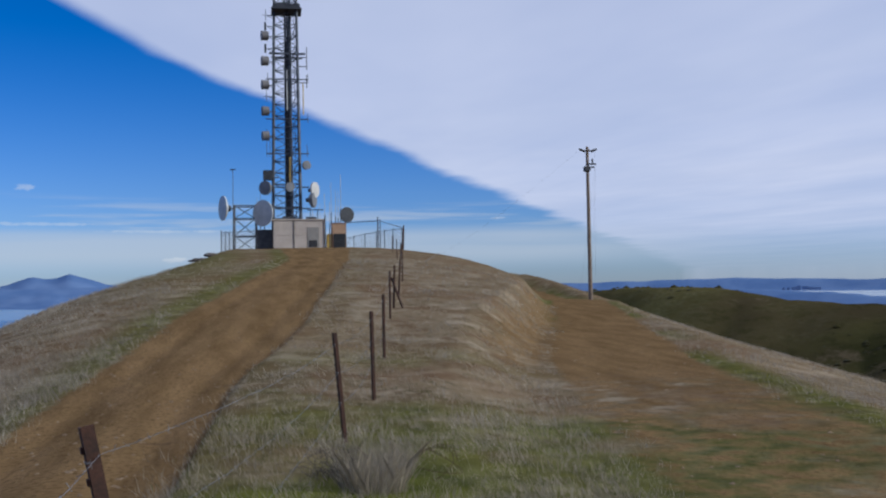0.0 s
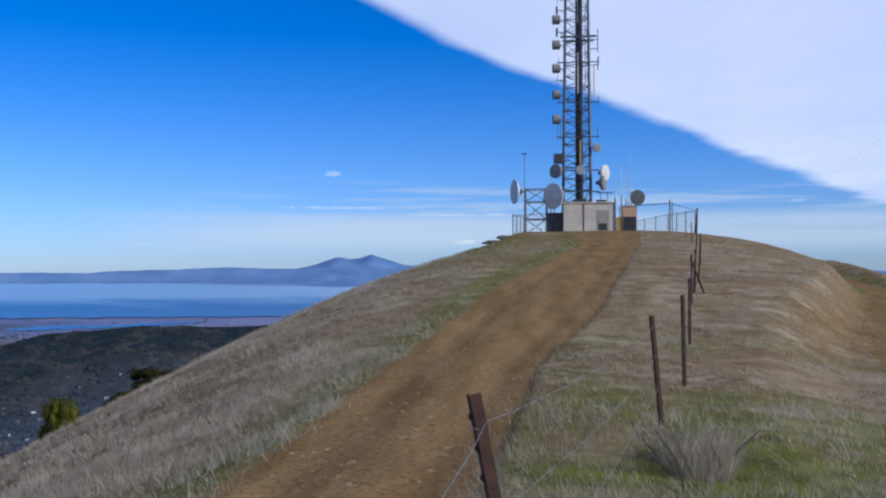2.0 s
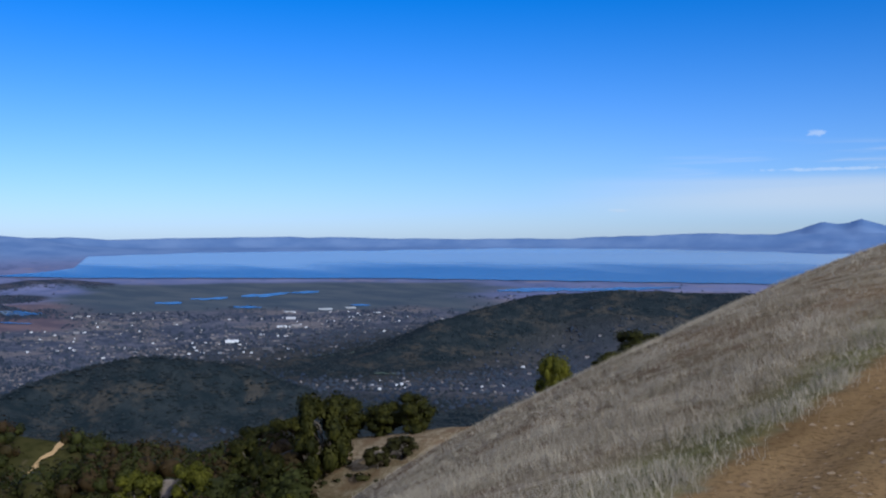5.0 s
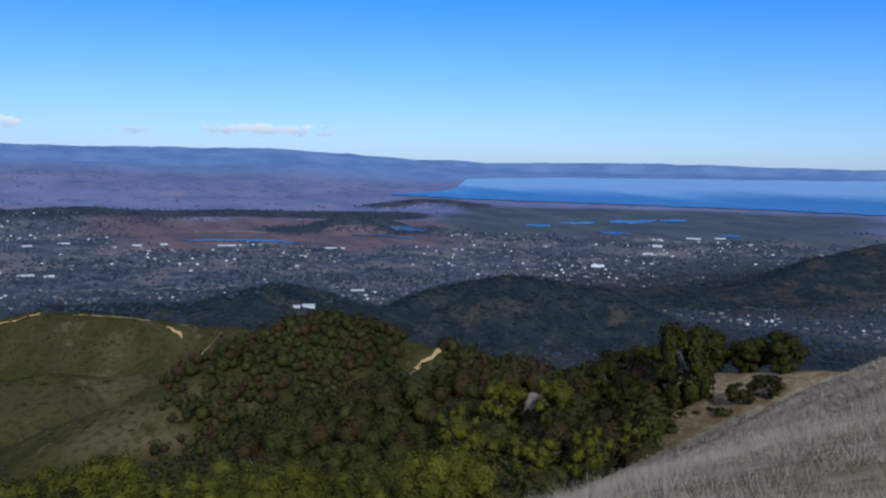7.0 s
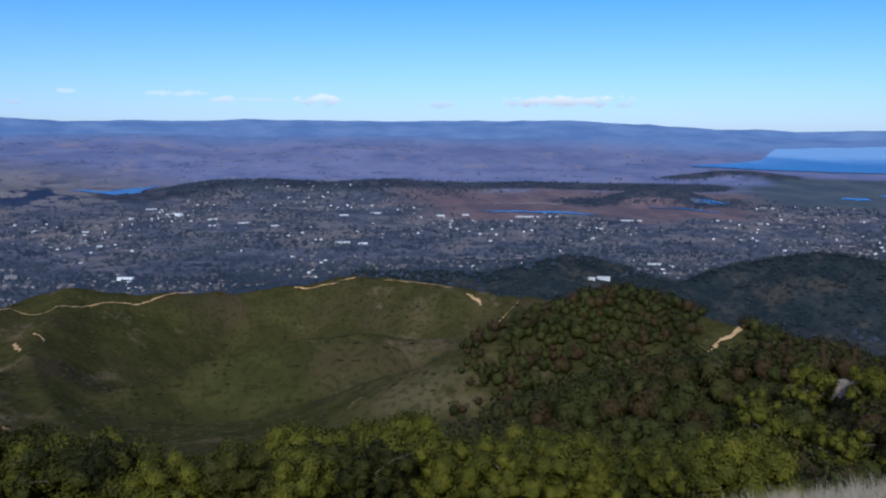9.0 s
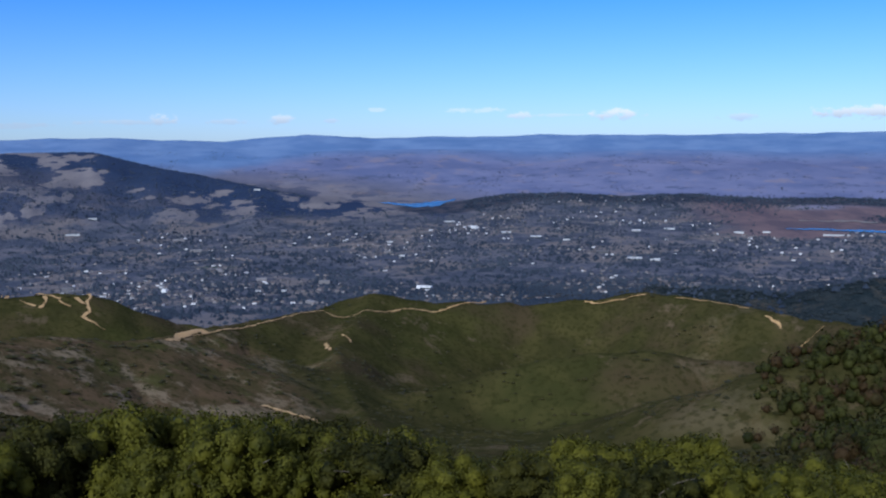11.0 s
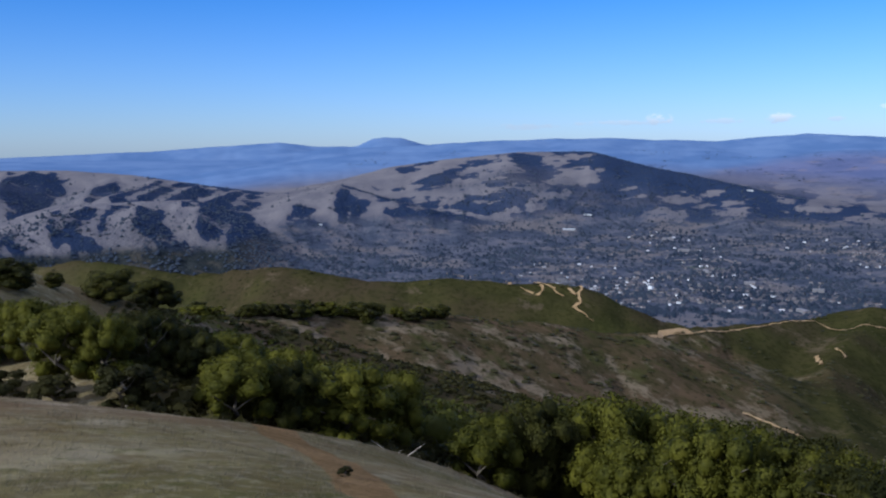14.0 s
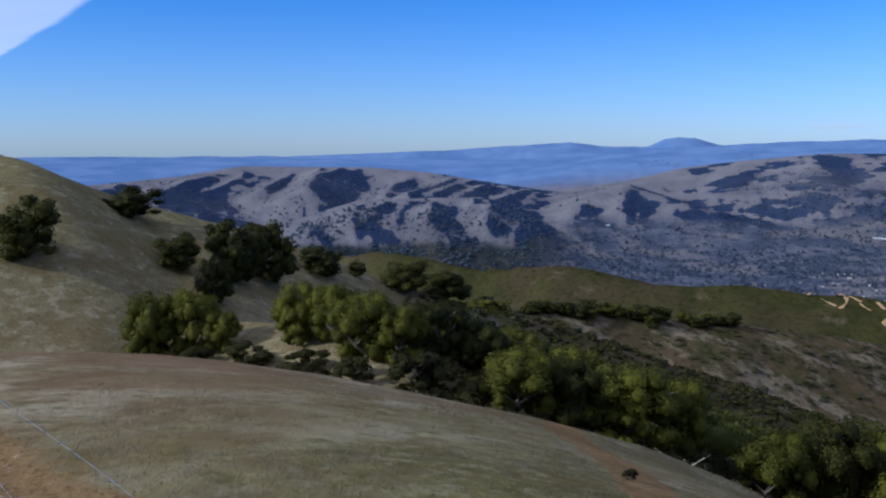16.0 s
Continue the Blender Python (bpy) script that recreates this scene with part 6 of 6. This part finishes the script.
scatter("thicket", THICKET, "oak thicket on the near flank of the wooded hill", rs, 1500, (44, 74), (84, 190), thick, (3.2, 7.0), 105, 0.05, 0.85)
scatter("thicket", THICKET, "dense oak thicket on the wooded hill", rs, 4600, (44, 74), (190, 430), thick, (3.4, 7.2), 36, 0.085, 0.85)
scatter("thicket", HOLLOW_BAY, "bright green trees filling the hollow", rs, 1500, (50, 142), (80, 130), lambda x, y, d, az: (1 - grassy(x, y, az)) * step(0.42 - 0.16 * step(112, 122, az), 0.6 - 0.16 * step(112, 122, az), 0.5 + fbm(x / 25, y / 25, 77, 3) * 1.4) * (1 - step(84, 112, d) * step(72, 80, az)) * (1 - step(60, 80, d) * step(84, 100, az) * (az < 116)), (3.2, 6.6), 105, 0.05, 0.85)
scatter("brush", BRUSH, "low chaparral on the slope past the hollow", rs, 7000, (112, 142), (52, 200), lambda x, y, d, az: (1 - near(x, y, ["spur"], 10) * step(136, 141, az)) * (1 - near(x, y, ["oak"], 40) * step(138, 144, az)) * step(0.2, 0.5, 0.5 + fbm(x / 18, y / 18, 65, 3)), (0.7, 2.8), 10, 0.19, 0.3)
scatter("far_brush", BRUSH, "dark scrub over the far ridge", rs, 5000, (-45, -6), (120, 330), lambda x, y, d, az: 0.85 * step(0.35, 0.6, 0.5 + fbm(x / 40, y / 40, 63, 3)), (0.5, 2.2), 1, 0.2, 0.3, True)
scatter("town_trees", HAZY_LEAF, "trees among the far houses", rs, 125000, (14, 158), (820, 2950), lambda x, y, d, az: (0.16 + 0.84 * step(0.34, 0.58, 0.5 + fbm(x / 75, y / 75, 81, 4) * 1.15)) * (1 - 0.985 * np.maximum(*wetland(x, y)) * (near(x, y, ["isle", "point"], 60) < 0.4)) * (1 - near(x, y, ["forest", "forest_far"], 260))
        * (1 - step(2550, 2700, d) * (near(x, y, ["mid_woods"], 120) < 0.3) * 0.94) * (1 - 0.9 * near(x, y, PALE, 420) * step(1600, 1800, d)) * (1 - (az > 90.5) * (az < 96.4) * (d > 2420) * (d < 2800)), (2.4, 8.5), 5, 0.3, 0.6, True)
scatter("shore_woods", HAZY_LEAF, "dark woods on the low rises by the bay", rs, 26000, (54, 98), (2150, 3000), lambda x, y, d, az: step(0.2, 0.6, step(91.5, 89, az) * near(x, y, ["mid_woods", "isle", "point"], 105) + 0.8 * near(x, y, ["mid_woods"], 230) * step(70, 75, az) * step(91.5, 89, az) + 0.4 * fbm(x / 60, y / 60, 85, 3)) * 0.8, (4, 10), 5, 0.3, 0.4, True)
scatter("forest_trees", HAZY_FOREST, "dense dark oak woods over the farther ridges", rs, 44000, (8, 80), (440, 1950), lambda x, y, d, az: np.maximum(near(x, y, ["forest", "minor"], 300), np.maximum(near(x, y, ["forest_far"], 330), step(66, 62, az) * (d < 900))) * step(66.5, 64, az - 14 * (d > 900)) * step(0.2, 0.36, 0.5 + fbm(x / 60, y / 60, 83, 3)), (2.6, 7), 5, 0.3, 0.42, True)
scatter("plain_trees", HAZY_LEAF, "dark tree clumps on the far plain", rs, 9000, (58, 128), (2700, 3900), lambda x, y, d, az: step(0.60, 0.68, 0.5 + 1.2 * fbm(x / 130, y / 90, 93, 3)) * (1 - near(x, y, PALE, 420)), (4, 9), 1, 0.3, 0.3, True)
scatter("hill_trees", HAZY_LEAF, "dark oaks in the folds of the far hills", rs, 34000, (100, 162), (1560, 3000), lambda x, y, d, az: (0.006 + 0.994 * step(0.40, 0.6, pale_folds(x, y))) * near(x, y, ["big_hill", "west_hills", "front_hills", "hillock"], 520), (2.6, 7.5), 5, 0.32, 0.4, True)

# ---------------------------------------------------------------- grass
def blades(name, mat, label, rnd, n, az, dist, accept, tall, per, wide):
    a = np.radians(rnd.uniform(*az, n))
    d = np.exp(rnd.uniform(math.log(dist[0]), math.log(dist[1]), n))
    x, y = -d * np.sin(a), d * np.cos(a)
    dt = to_line(x, y, TRACK)[0] - track_half(y)
    dr = to_line(x, y, ROAD)[0] - road_half(y)
    clump = 0.5 + 1.5 * fbm(x / 1.3, y / 1.3, 91, 3)
    keep = (to_line(x, y, FOOTPATH)[0] > 0.3) & (rnd.random(n) < accept(x, y, d) * np.clip(clump, 0.12, 1) * (0.3 + 0.7 * step(-0.14, 0.08, fbm(x / 7, y / 7, 95, 3)))) & (dt > 0.12 * rnd.normal(size=n)) & ((dr > 0.2 * rnd.normal(size=n)) | (y < -14))
    x, y, d, clump = x[keep], y[keep], d[keep], clump[keep]
    z = land(x, y)
    k = len(x)
    o = rnd.normal(size=(k, per, 2)) * 0.05
    base = np.stack([x[:, None] + o[..., 0], y[:, None] + o[..., 1], np.repeat(z[:, None], per, 1) - 0.02], -1).reshape(-1, 3)
    h = (tall * (0.5 + clump))[:, None] * rnd.uniform(0.5, 1.15, (k, per))
    h = h.ravel()
    lean = rnd.normal(size=(k * per, 2)) * 0.45 + np.array([-0.25, 0.1])
    tip = base + np.stack([lean[:, 0] * h, lean[:, 1] * h, h], -1)
    w = (wide * (1 + np.repeat(d, per) * 0.07))
    t = rnd.uniform(0, 6.28, k * per)
    off = np.stack([np.cos(t) * w, np.sin(t) * w, 0 * t], -1)
    v_ = np.stack([base - off, base + off, tip], 1).reshape(-1, 3)
    q = np.arange(k * per * 3).reshape(-1, 3)
    return tagged(new(name, raw_mesh(name, v_, q, mat)), label, "grass", kind="stuff")


rg = np.random.default_rng(31)


def lush(x, y):
    n = fbm(x / 2.2, y / 2.2, 41, 3)
    dt = to_line(x, y, TRACK)[0] - track_half(y)
    dr = to_line(x, y, ROAD)[0] - road_half(y)
    return np.clip(np.exp(-((dt - 0.4) / 0.5) ** 2) * 0.5 * (x < np.interp(y, [p[1] for p in TRACK], [p[0] for p in TRACK])) + np.exp(-((dr - 0.3) / 0.6) ** 2) * 0.7 * step(-0.1, 0.1, n) * (x > np.interp(y, [0, 12, 30], [4.9, 5.8, 11])) + step(-0.04, 0.12, n) * (1 - step(3.2, 7.5, np.hypot((x - 3.4) * 1.2, (y - 11.5) * 0.75))) + 0.8 * (1 - step(1.0, 2.6, np.hypot(x - 0.2, (y - 6.5) * 0.6))) + 0.9 * np.exp(-((x + 4.5) / 2.2) ** 2 - ((y - 50) / 20) ** 2), 0, 1)


blades("dry_grass", STRAW, "pale dry grass in wind-leaned tufts", rg, 210000, (-38, 70), (1.0, 60), lambda x, y, d: (1 - 0.75 * lush(x, y)) * step(52, 38, np.degrees(np.arctan2(-x, y))), 0.12, 5, 0.0018)
blades("dry_grass", MATTED, "short matted dry grass on the rounded slope", rg, 52000, (70, 172), (1.0, 45), lambda x, y, d: 1.0 + 0 * x, 0.055, 5, 0.0018)
blades("dry_grass", SLOPE_STRAW, "pale dry grass on the slope below the track", rg, 110000, (6, 70), (2.0, 60), lambda x, y, d: step(66, 56, np.degrees(np.arctan2(-x, y))), 0.15, 5, 0.0018)
blades("green_grass", GREEN_BLADE, "short green grass between the dry tufts", rg, 30000, (-38, 60), (3, 26), lambda x, y, d: 0.7 * lush(x, y), 0.085, 4, 0.0016)


def weed_clump(x, y, label, r, h, n, mats, seed):
    c = thing("weed_clump", (x, y, height(x, y)), label, "weeds", "weed clumps by the fence")
    r_ = np.random.default_rng(seed)
    for name, mat, share, rad in (("stalk_tuft", mats[0], 0.5, 0.0012), ("grass_tuft", mats[1], 0.5, 0.0016)):
        k = int(n * share)
        a, d = r_.uniform(0, 6.28, k), r * np.sqrt(r_.random(k)) * 0.6
        base = np.stack([np.cos(a) * d, np.sin(a) * d, -0.02 + 0 * a], -1)
        out = np.stack([np.cos(a), np.sin(a)], -1) * r_.uniform(-0.1, 0.6, (k, 1)) + r_.normal(size=(k, 2)) * 0.32
        hh = h * r_.uniform(0.45, 1.0, k)
        tip = base + np.stack([out[:, 0] * hh, out[:, 1] * hh, hh], -1)
        t = r_.uniform(0, 6.28, k)
        off = np.stack([np.cos(t), np.sin(t), 0 * t], -1) * rad
        mid = (base + tip) / 2 + np.stack([-out[:, 0], -out[:, 1], 0 * t + 0.3], -1) * hh[:, None] * 0.12
        v_ = np.stack([base - off, base + off, mid + off, tip, mid - off], 1).reshape(-1, 3)
        new(name, raw_mesh(name, v_, np.arange(k * 5).reshape(-1, 5), mat)).parent = c
    return c


TWIG = plain("dark_dry_twigs", (0.05, 0.042, 0.036), (0.13, 0.105, 0.085), 6.0, 0.9, 0.0, 0.0)
tangle = thing("weed_tangle", (0.55, 8.55, height(0.55, 8.55)), "dark tangled dead weeds at the foot of a post", "weeds")
rw = np.random.default_rng(77)
for k in range(70):
    bm = bmesh.new()
    a = rw.uniform(0, 6.28)
    p = Vector((0.22 * math.cos(a) * rw.random(), 0.2 * math.sin(a) * rw.random(), -0.02))
    way_ = Vector((rw.normal() * 0.5, rw.normal() * 0.5, 1.0)).normalized()
    for i in range(7):
        q = p + way_ * 0.075
        rod(bm, p, q, 0.004 - 0.0004 * i, 0.0036 - 0.0004 * i, 4)
        way_ = (way_ + Vector((rw.normal() * 0.55, rw.normal() * 0.55, rw.normal() * 0.35 - 0.18)) - 0.5 * Vector((q.x, q.y, 0))).normalized()
        p = q
    part("twig", bm, TWIG, tangle)
weed_clump(0.8, 8.1, "pale tall dry grass clump beside a post", 0.46, 0.46, 900, (STRAW, STRAW), 2)
weed_clump(1.05, 8.9, "pale tall dry grass clump beside a post", 0.36, 0.36, 600, (STRAW, STRAW), 3)
tree("scrub", -6.05, -4.6, 0.09, 0.13, rt)


# ---------------------------------------------------------------- stones on the bare earth
def stones(rnd, n):
    a, d = np.radians(rnd.uniform(-38, 172, n)), np.exp(rnd.uniform(math.log(2.5), math.log(34), n))
    x, y = -d * np.sin(a), d * np.cos(a)
    on = (to_line(x, y, TRACK)[0] < track_half(y) * rnd.uniform(0.6, 1.15, n)) | ((to_line(x, y, ROAD)[0] < road_half(y)) & (y > -12) & (rnd.random(n) < 0.35))
    x, y = x[on], y[on]
    s = 0.006 + 0.034 * rnd.random(len(x)) ** 4
    return tagged(new("stones", cone_mesh("stones", STONE, rnd, x, y, land(x, y) - 0.003, s * 2, 0.3)), "small loose stones on the dirt track", "stones", kind="stuff")


STONE = plain("brown_stone", (0.11, 0.070, 0.038), (0.22, 0.150, 0.085), 9.0, 0.9, 0.0, 0.0)
stones(np.random.default_rng(55), 26000)


# ---------------------------------------------------------------- paths on the far slopes, and the town
_DS = np.geomspace(9, 4600, 2600)


def on_land(az, el, reach=9.0):
    """Where a line of sight from the camera's first place meets the land, to fit its view."""
    a = math.radians(az)
    ds = _DS[_DS > reach]
    z = land(-ds * math.sin(a), ds * math.cos(a))
    hit_ = np.nonzero(z >= ds * math.tan(math.radians(el)))[0]
    d = float(ds[hit_[0]]) if len(hit_) else 4000.0
    return -d * math.sin(a), d * math.cos(a), d


def path_strip(label, rows, wide, lift=0.6, mat=PATH_M, reach=25.0):
    pts = [Vector((*on_land(az, el, reach)[:2], 0)) for az, el in rows]
    line = []
    for a, b in zip(pts, pts[1:]):
        n = max(4, int((b - a).length / 1.6))
        line += [a.lerp(b, i / n) for i in range(n)]
    line.append(pts[-1])
    spots, faces = [], []
    for i, p in enumerate(line):
        t = (line[min(i + 1, len(line) - 1)] - line[max(i - 1, 0)]).normalized()
        s = Vector((-t.y, t.x, 0))
        w = wide * (0.12 + 0.75 * abs(noise.noise(p * 0.11)) + 0.8 * abs(noise.noise(p * 0.41)))
        p = p + s * noise.noise(p * 0.17) * min(2.2, wide * 1.3)
        for k in (-1, -0.35, 0.35, 1):
            q = p + s * w * k + s * noise.noise(p * 0.31 + Vector((k, 0, 0))) * wide * 0.5
            spots.append((q.x, q.y))
        if i:
            o = 4 * (i - 1)
            faces += [(o + k, o + k + 1, o + k + 5, o + k + 4) for k in range(3)]
    spots = np.array(spots)
    verts = np.column_stack([spots, land(spots[:, 0], spots[:, 1]) + lift]).tolist()
    return tagged(mesh_object("path", verts, faces, mat), label, "path", kind="structure")


for label, rows, wide in (("pale dirt fire road along the green ridge", [(99.3, -9.95), (97.3, -10.25), (95.5, -10.1), (93.9, -9.95), (90.7, -9.65), (89.4, -9.55)], 0.9),
                          ("pale dirt fire road over the green ridge", [(83.5, -9.6), (82.2, -9.5), (80.8, -9.15), (79.9, -9.0)], 1.0),
                          ("pale dirt fire road over the green ridge", [(78.2, -9.1), (76.1, -9.3), (74.0, -9.6)], 0.8),
                          ("bare yellow scar on the ridge", [(73.1, -10.0), (72.2, -10.7)], 1.9),
                          ("thin pale track down the slope", [(70.0, -10.4), (70.7, -11.2), (71.6, -12.1)], 0.7),
                          ("pale dirt track on the wooded hill", [(57.0, -11.4), (57.6, -11.9), (58.2, -12.3), (58.8, -13.0)], 2.2),
                          ("pale dirt track on the near slope", [(100.1, -16.2), (97.5, -17.1)], 0.7),
                          ("pale dirt fire road below the ridge", [(108.2, -11.2), (106.9, -11.05), (105.3, -10.9), (103.1, -10.55), (101.4, -10.2), (99.3, -9.95)], 0.8),
                          ("bare yellow clearing beside the fire road", [(108.5, -11.35), (107.8, -11.1), (107.2, -10.9), (106.2, -10.85)], 4.2),
                          ("pale dirt track on the brush slope", [(103.1, -15.4), (100.3, -16.2), (96.8, -17.2)], 1.7),
                          ("bare yellow ridge top", [(120.7, -7.6), (120.1, -7.7), (119.6, -7.8)], 2.2),
                          ("bare yellow scars on the knoll", [(117.1, -8.1), (116.8, -8.35)], 2.0),
                          ("bare yellow scars on the knoll", [(115.0, -8.3), (114.9, -8.75), (115.2, -9.0)], 1.5),
                          ("bare yellow scars on the knoll", [(113.2, -8.5), (113.0, -8.9)], 1.8),
                          ("bare yellow scars on the knoll", [(110.8, -8.9), (110.5, -9.2)], 1.2),
                          ("bare yellow scars on the slope", [(99.2, -11.9), (98.9, -12.3)], 1.6),
                          ("bare yellow scars on the slope", [(98.2, -11.4), (97.7, -11.9)], 1.3),

                          ("bare yellow ridge top", [(117.1, -8.1), (115.3, -8.2), (114.1, -8.55)], 2.4),
                          ("bare yellow gully down the knoll", [(112.65, -8.4), (112.55, -9.0), (112.6, -9.4), (113.0, -9.7), (112.3, -10.1), (111.8, -10.4)], 1.6),
                          ("bare yellow scars on the knoll", [(116.2, -8.5), (115.4, -8.9)], 1.1),
                          ("bare yellow scars on the knoll", [(114.2, -8.6), (113.6, -9.0)], 1.1)):
    path_strip(label, rows, wide, reach=400.0 if "fire road" in label else 25.0)


def houses(rnd, n):
    """The town: gabled houses, far off and uncounted, one mesh."""
    az = rnd.uniform(24, 136, n)
    d = np.exp(rnd.uniform(math.log(1150), math.log(2600), n))
    a = np.radians(az)
    # houses stand in rows along bent streets
    d = d + (np.round(d / 38) * 38 - d) * (rnd.random(n) < 0.7) + 30 * fbm(az * 0.55, d / 300, 53, 3) + rnd.normal(size=n) * 3
    x, y = -d * np.sin(a), d * np.cos(a)
    keep = (0.5 + 1.5 * fbm(x / 170, y / 170, 51, 3) > rnd.uniform(0.2, 0.75, n)) & (near(x, y, ["forest"], 300) < 0.5) & (near(x, y, ["forest_far"], 300) < rnd.uniform(0.2, 1.0, n)) & (np.maximum(*wetland(x, y)) < 0.3) & (near(x, y, ["isle", "point"], 70) < 0.3) & (near(x, y, PALE, 420) < 0.12) & ((az > 37) | (rnd.random(n) < 0.35))
    x, y, d = x[keep], y[keep], d[keep]
    z = land(x, y)
    verts, faces, roofs = [], [], []
    for i in range(len(x)):
        big = rnd.random() < 0.016
        w, l, h = (rnd.uniform(2.0, 3.8), rnd.uniform(2.6, 5.6), rnd.uniform(0.6, 1.3)) if not big else (rnd.uniform(6, 10), rnd.uniform(10, 22), rnd.uniform(2.5, 3.5))
        c, s = math.cos(math.atan2(y[i], x[i]) + rnd.normal() * 0.5), math.sin(math.atan2(y[i], x[i]) + rnd.normal() * 0.5)
        o = len(verts)
        rise = 0.6 if big else rnd.uniform(0.5, 1.0)
        for px, py, pz in ((-w, -l, -4), (w, -l, -4), (w, l, -4), (-w, l, -4), (-w, -l, h), (w, -l, h), (w, l, h), (-w, l, h), (0, -l, h + rise), (0, l, h + rise)):
            px, py = px / 2, py / 2
            verts.append((x[i] + px * c - py * s, y[i] + px * s + py * c, z[i] + 1.0 + pz))
        faces += [(o, o + 1, o + 5, o + 4), (o + 1, o + 2, o + 6, o + 5), (o + 2, o + 3, o + 7, o + 6), (o + 3, o, o + 4, o + 7), (o + 4, o + 5, o + 8), (o + 6, o + 7, o + 9), (o + 5, o + 6, o + 9, o + 8), (o + 7, o + 4, o + 8, o + 9)]
        roofs += [0, 0, 0, 0, 0, 0, 0 if big else 1, 0 if big else 1]
    ob = mesh_object("town_houses", verts, faces, HOUSE)
    ob.data.materials.append(ROOF)
    ob.data.polygons.foreach_set("material_index", roofs)
    return tagged(ob, "pale houses scattered among trees in the valley town", "houses", kind="stuff")


houses(np.random.default_rng(41), 14000)


def warehouse(az, el, wide, deep, tall, label="long low white-roofed building in the valley"):
    x, y, d = on_land(az, el, 800.0)
    wide, deep = wide * 0.55, deep * 0.45
    w = thing("warehouse", (x, y, height(x, y)), label, "building", "white buildings of the town", rz=az)
    part("wall", box(bmesh.new(), -wide / 2, -deep / 2, -3, wide / 2, deep / 2, tall * 0.4, 0.2), WHITE_ROOF, w)
    part("roof", box(bmesh.new(), -wide / 2 - 0.5, -deep / 2 - 0.5, tall * 0.4, wide / 2 + 0.5, deep / 2 + 0.5, tall * 0.4 + 0.7, 0.2), WHITE_ROOF, w)
    return w


for az, el, wide, deep, tall in ((64.9, -8.9, 24, 18, 4), (65.6, -8.95, 12, 10, 3), (80.6, -6.85, 46, 26, 4), (79.4, -6.9, 30, 20, 4), (80.5, -5.2, 34, 20, 4), (78.6, -5.1, 40, 18, 4), (74.7, -5.25, 34, 22, 5), (73.2, -5.2, 26, 16, 5), (42.1, -4.36, 60, 26, 5),
                                 (40.6, -4.3, 46, 20, 5), (44.2, -4.5, 44, 20, 5), (103.0, -2.67, 30, 16, 6), (112.2, -4.15, 34, 14, 4), (101.6, -8.7, 12, 9, 4), (94.5, -6.75, 18, 10, 4), (69.5, -5.28, 90, 16, 4), (63.4, -5.42, 84, 14, 4), (61.9, -7.95, 42, 16, 4), (128.2, -4.6, 16, 10, 4),
                                 (113.3, -5.0, 50, 16, 4), (86.4, -5.6, 40, 20, 4), (88.2, -5.35, 36, 18, 4), (90.2, -5.0, 38, 18, 4), (84.6, -5.8, 26, 16, 4), (91.6, -4.7, 44, 18, 4), (108.6, -8.2, 14, 9, 4), (39.0, -4.6, 30, 18, 4), (95.2, -5.9, 20, 12, 4)):
    warehouse(az, el, wide, deep, tall)

# the far city on the bay shore
# concrete with the blue haze of the far shore put into its colour
FAR_HAZE = plain("hazy_concrete", (0.15, 0.21, 0.34), (0.20, 0.26, 0.40), 0.02, 0.8, 0.0, 0.0)
for i in range(14):
    r = random.Random(i)
    x, y, z = polar(-29.6 - 0.14 * i + r.uniform(-0.07, 0.07), -0.55, 4550)
    tall = 2 + 10 * math.exp(-((i - 6) / 2.6) ** 2) * r.uniform(0.5, 1.0)
    t = thing("far_tower_block", (x, y, z - 15), "hazy blue-grey high-rise of the far city", "building", "high-rises of the far city", rz=-30)
    part("block", box(bmesh.new(), -6, -4, 0, 6, 4, tall + 15, 0.5), FAR_HAZE, t)
    part("roof_level", box(bmesh.new(), -2.5, -2.5, tall + 15, 2.5, 2.5, tall + 16, 0.3), FAR_HAZE, t)
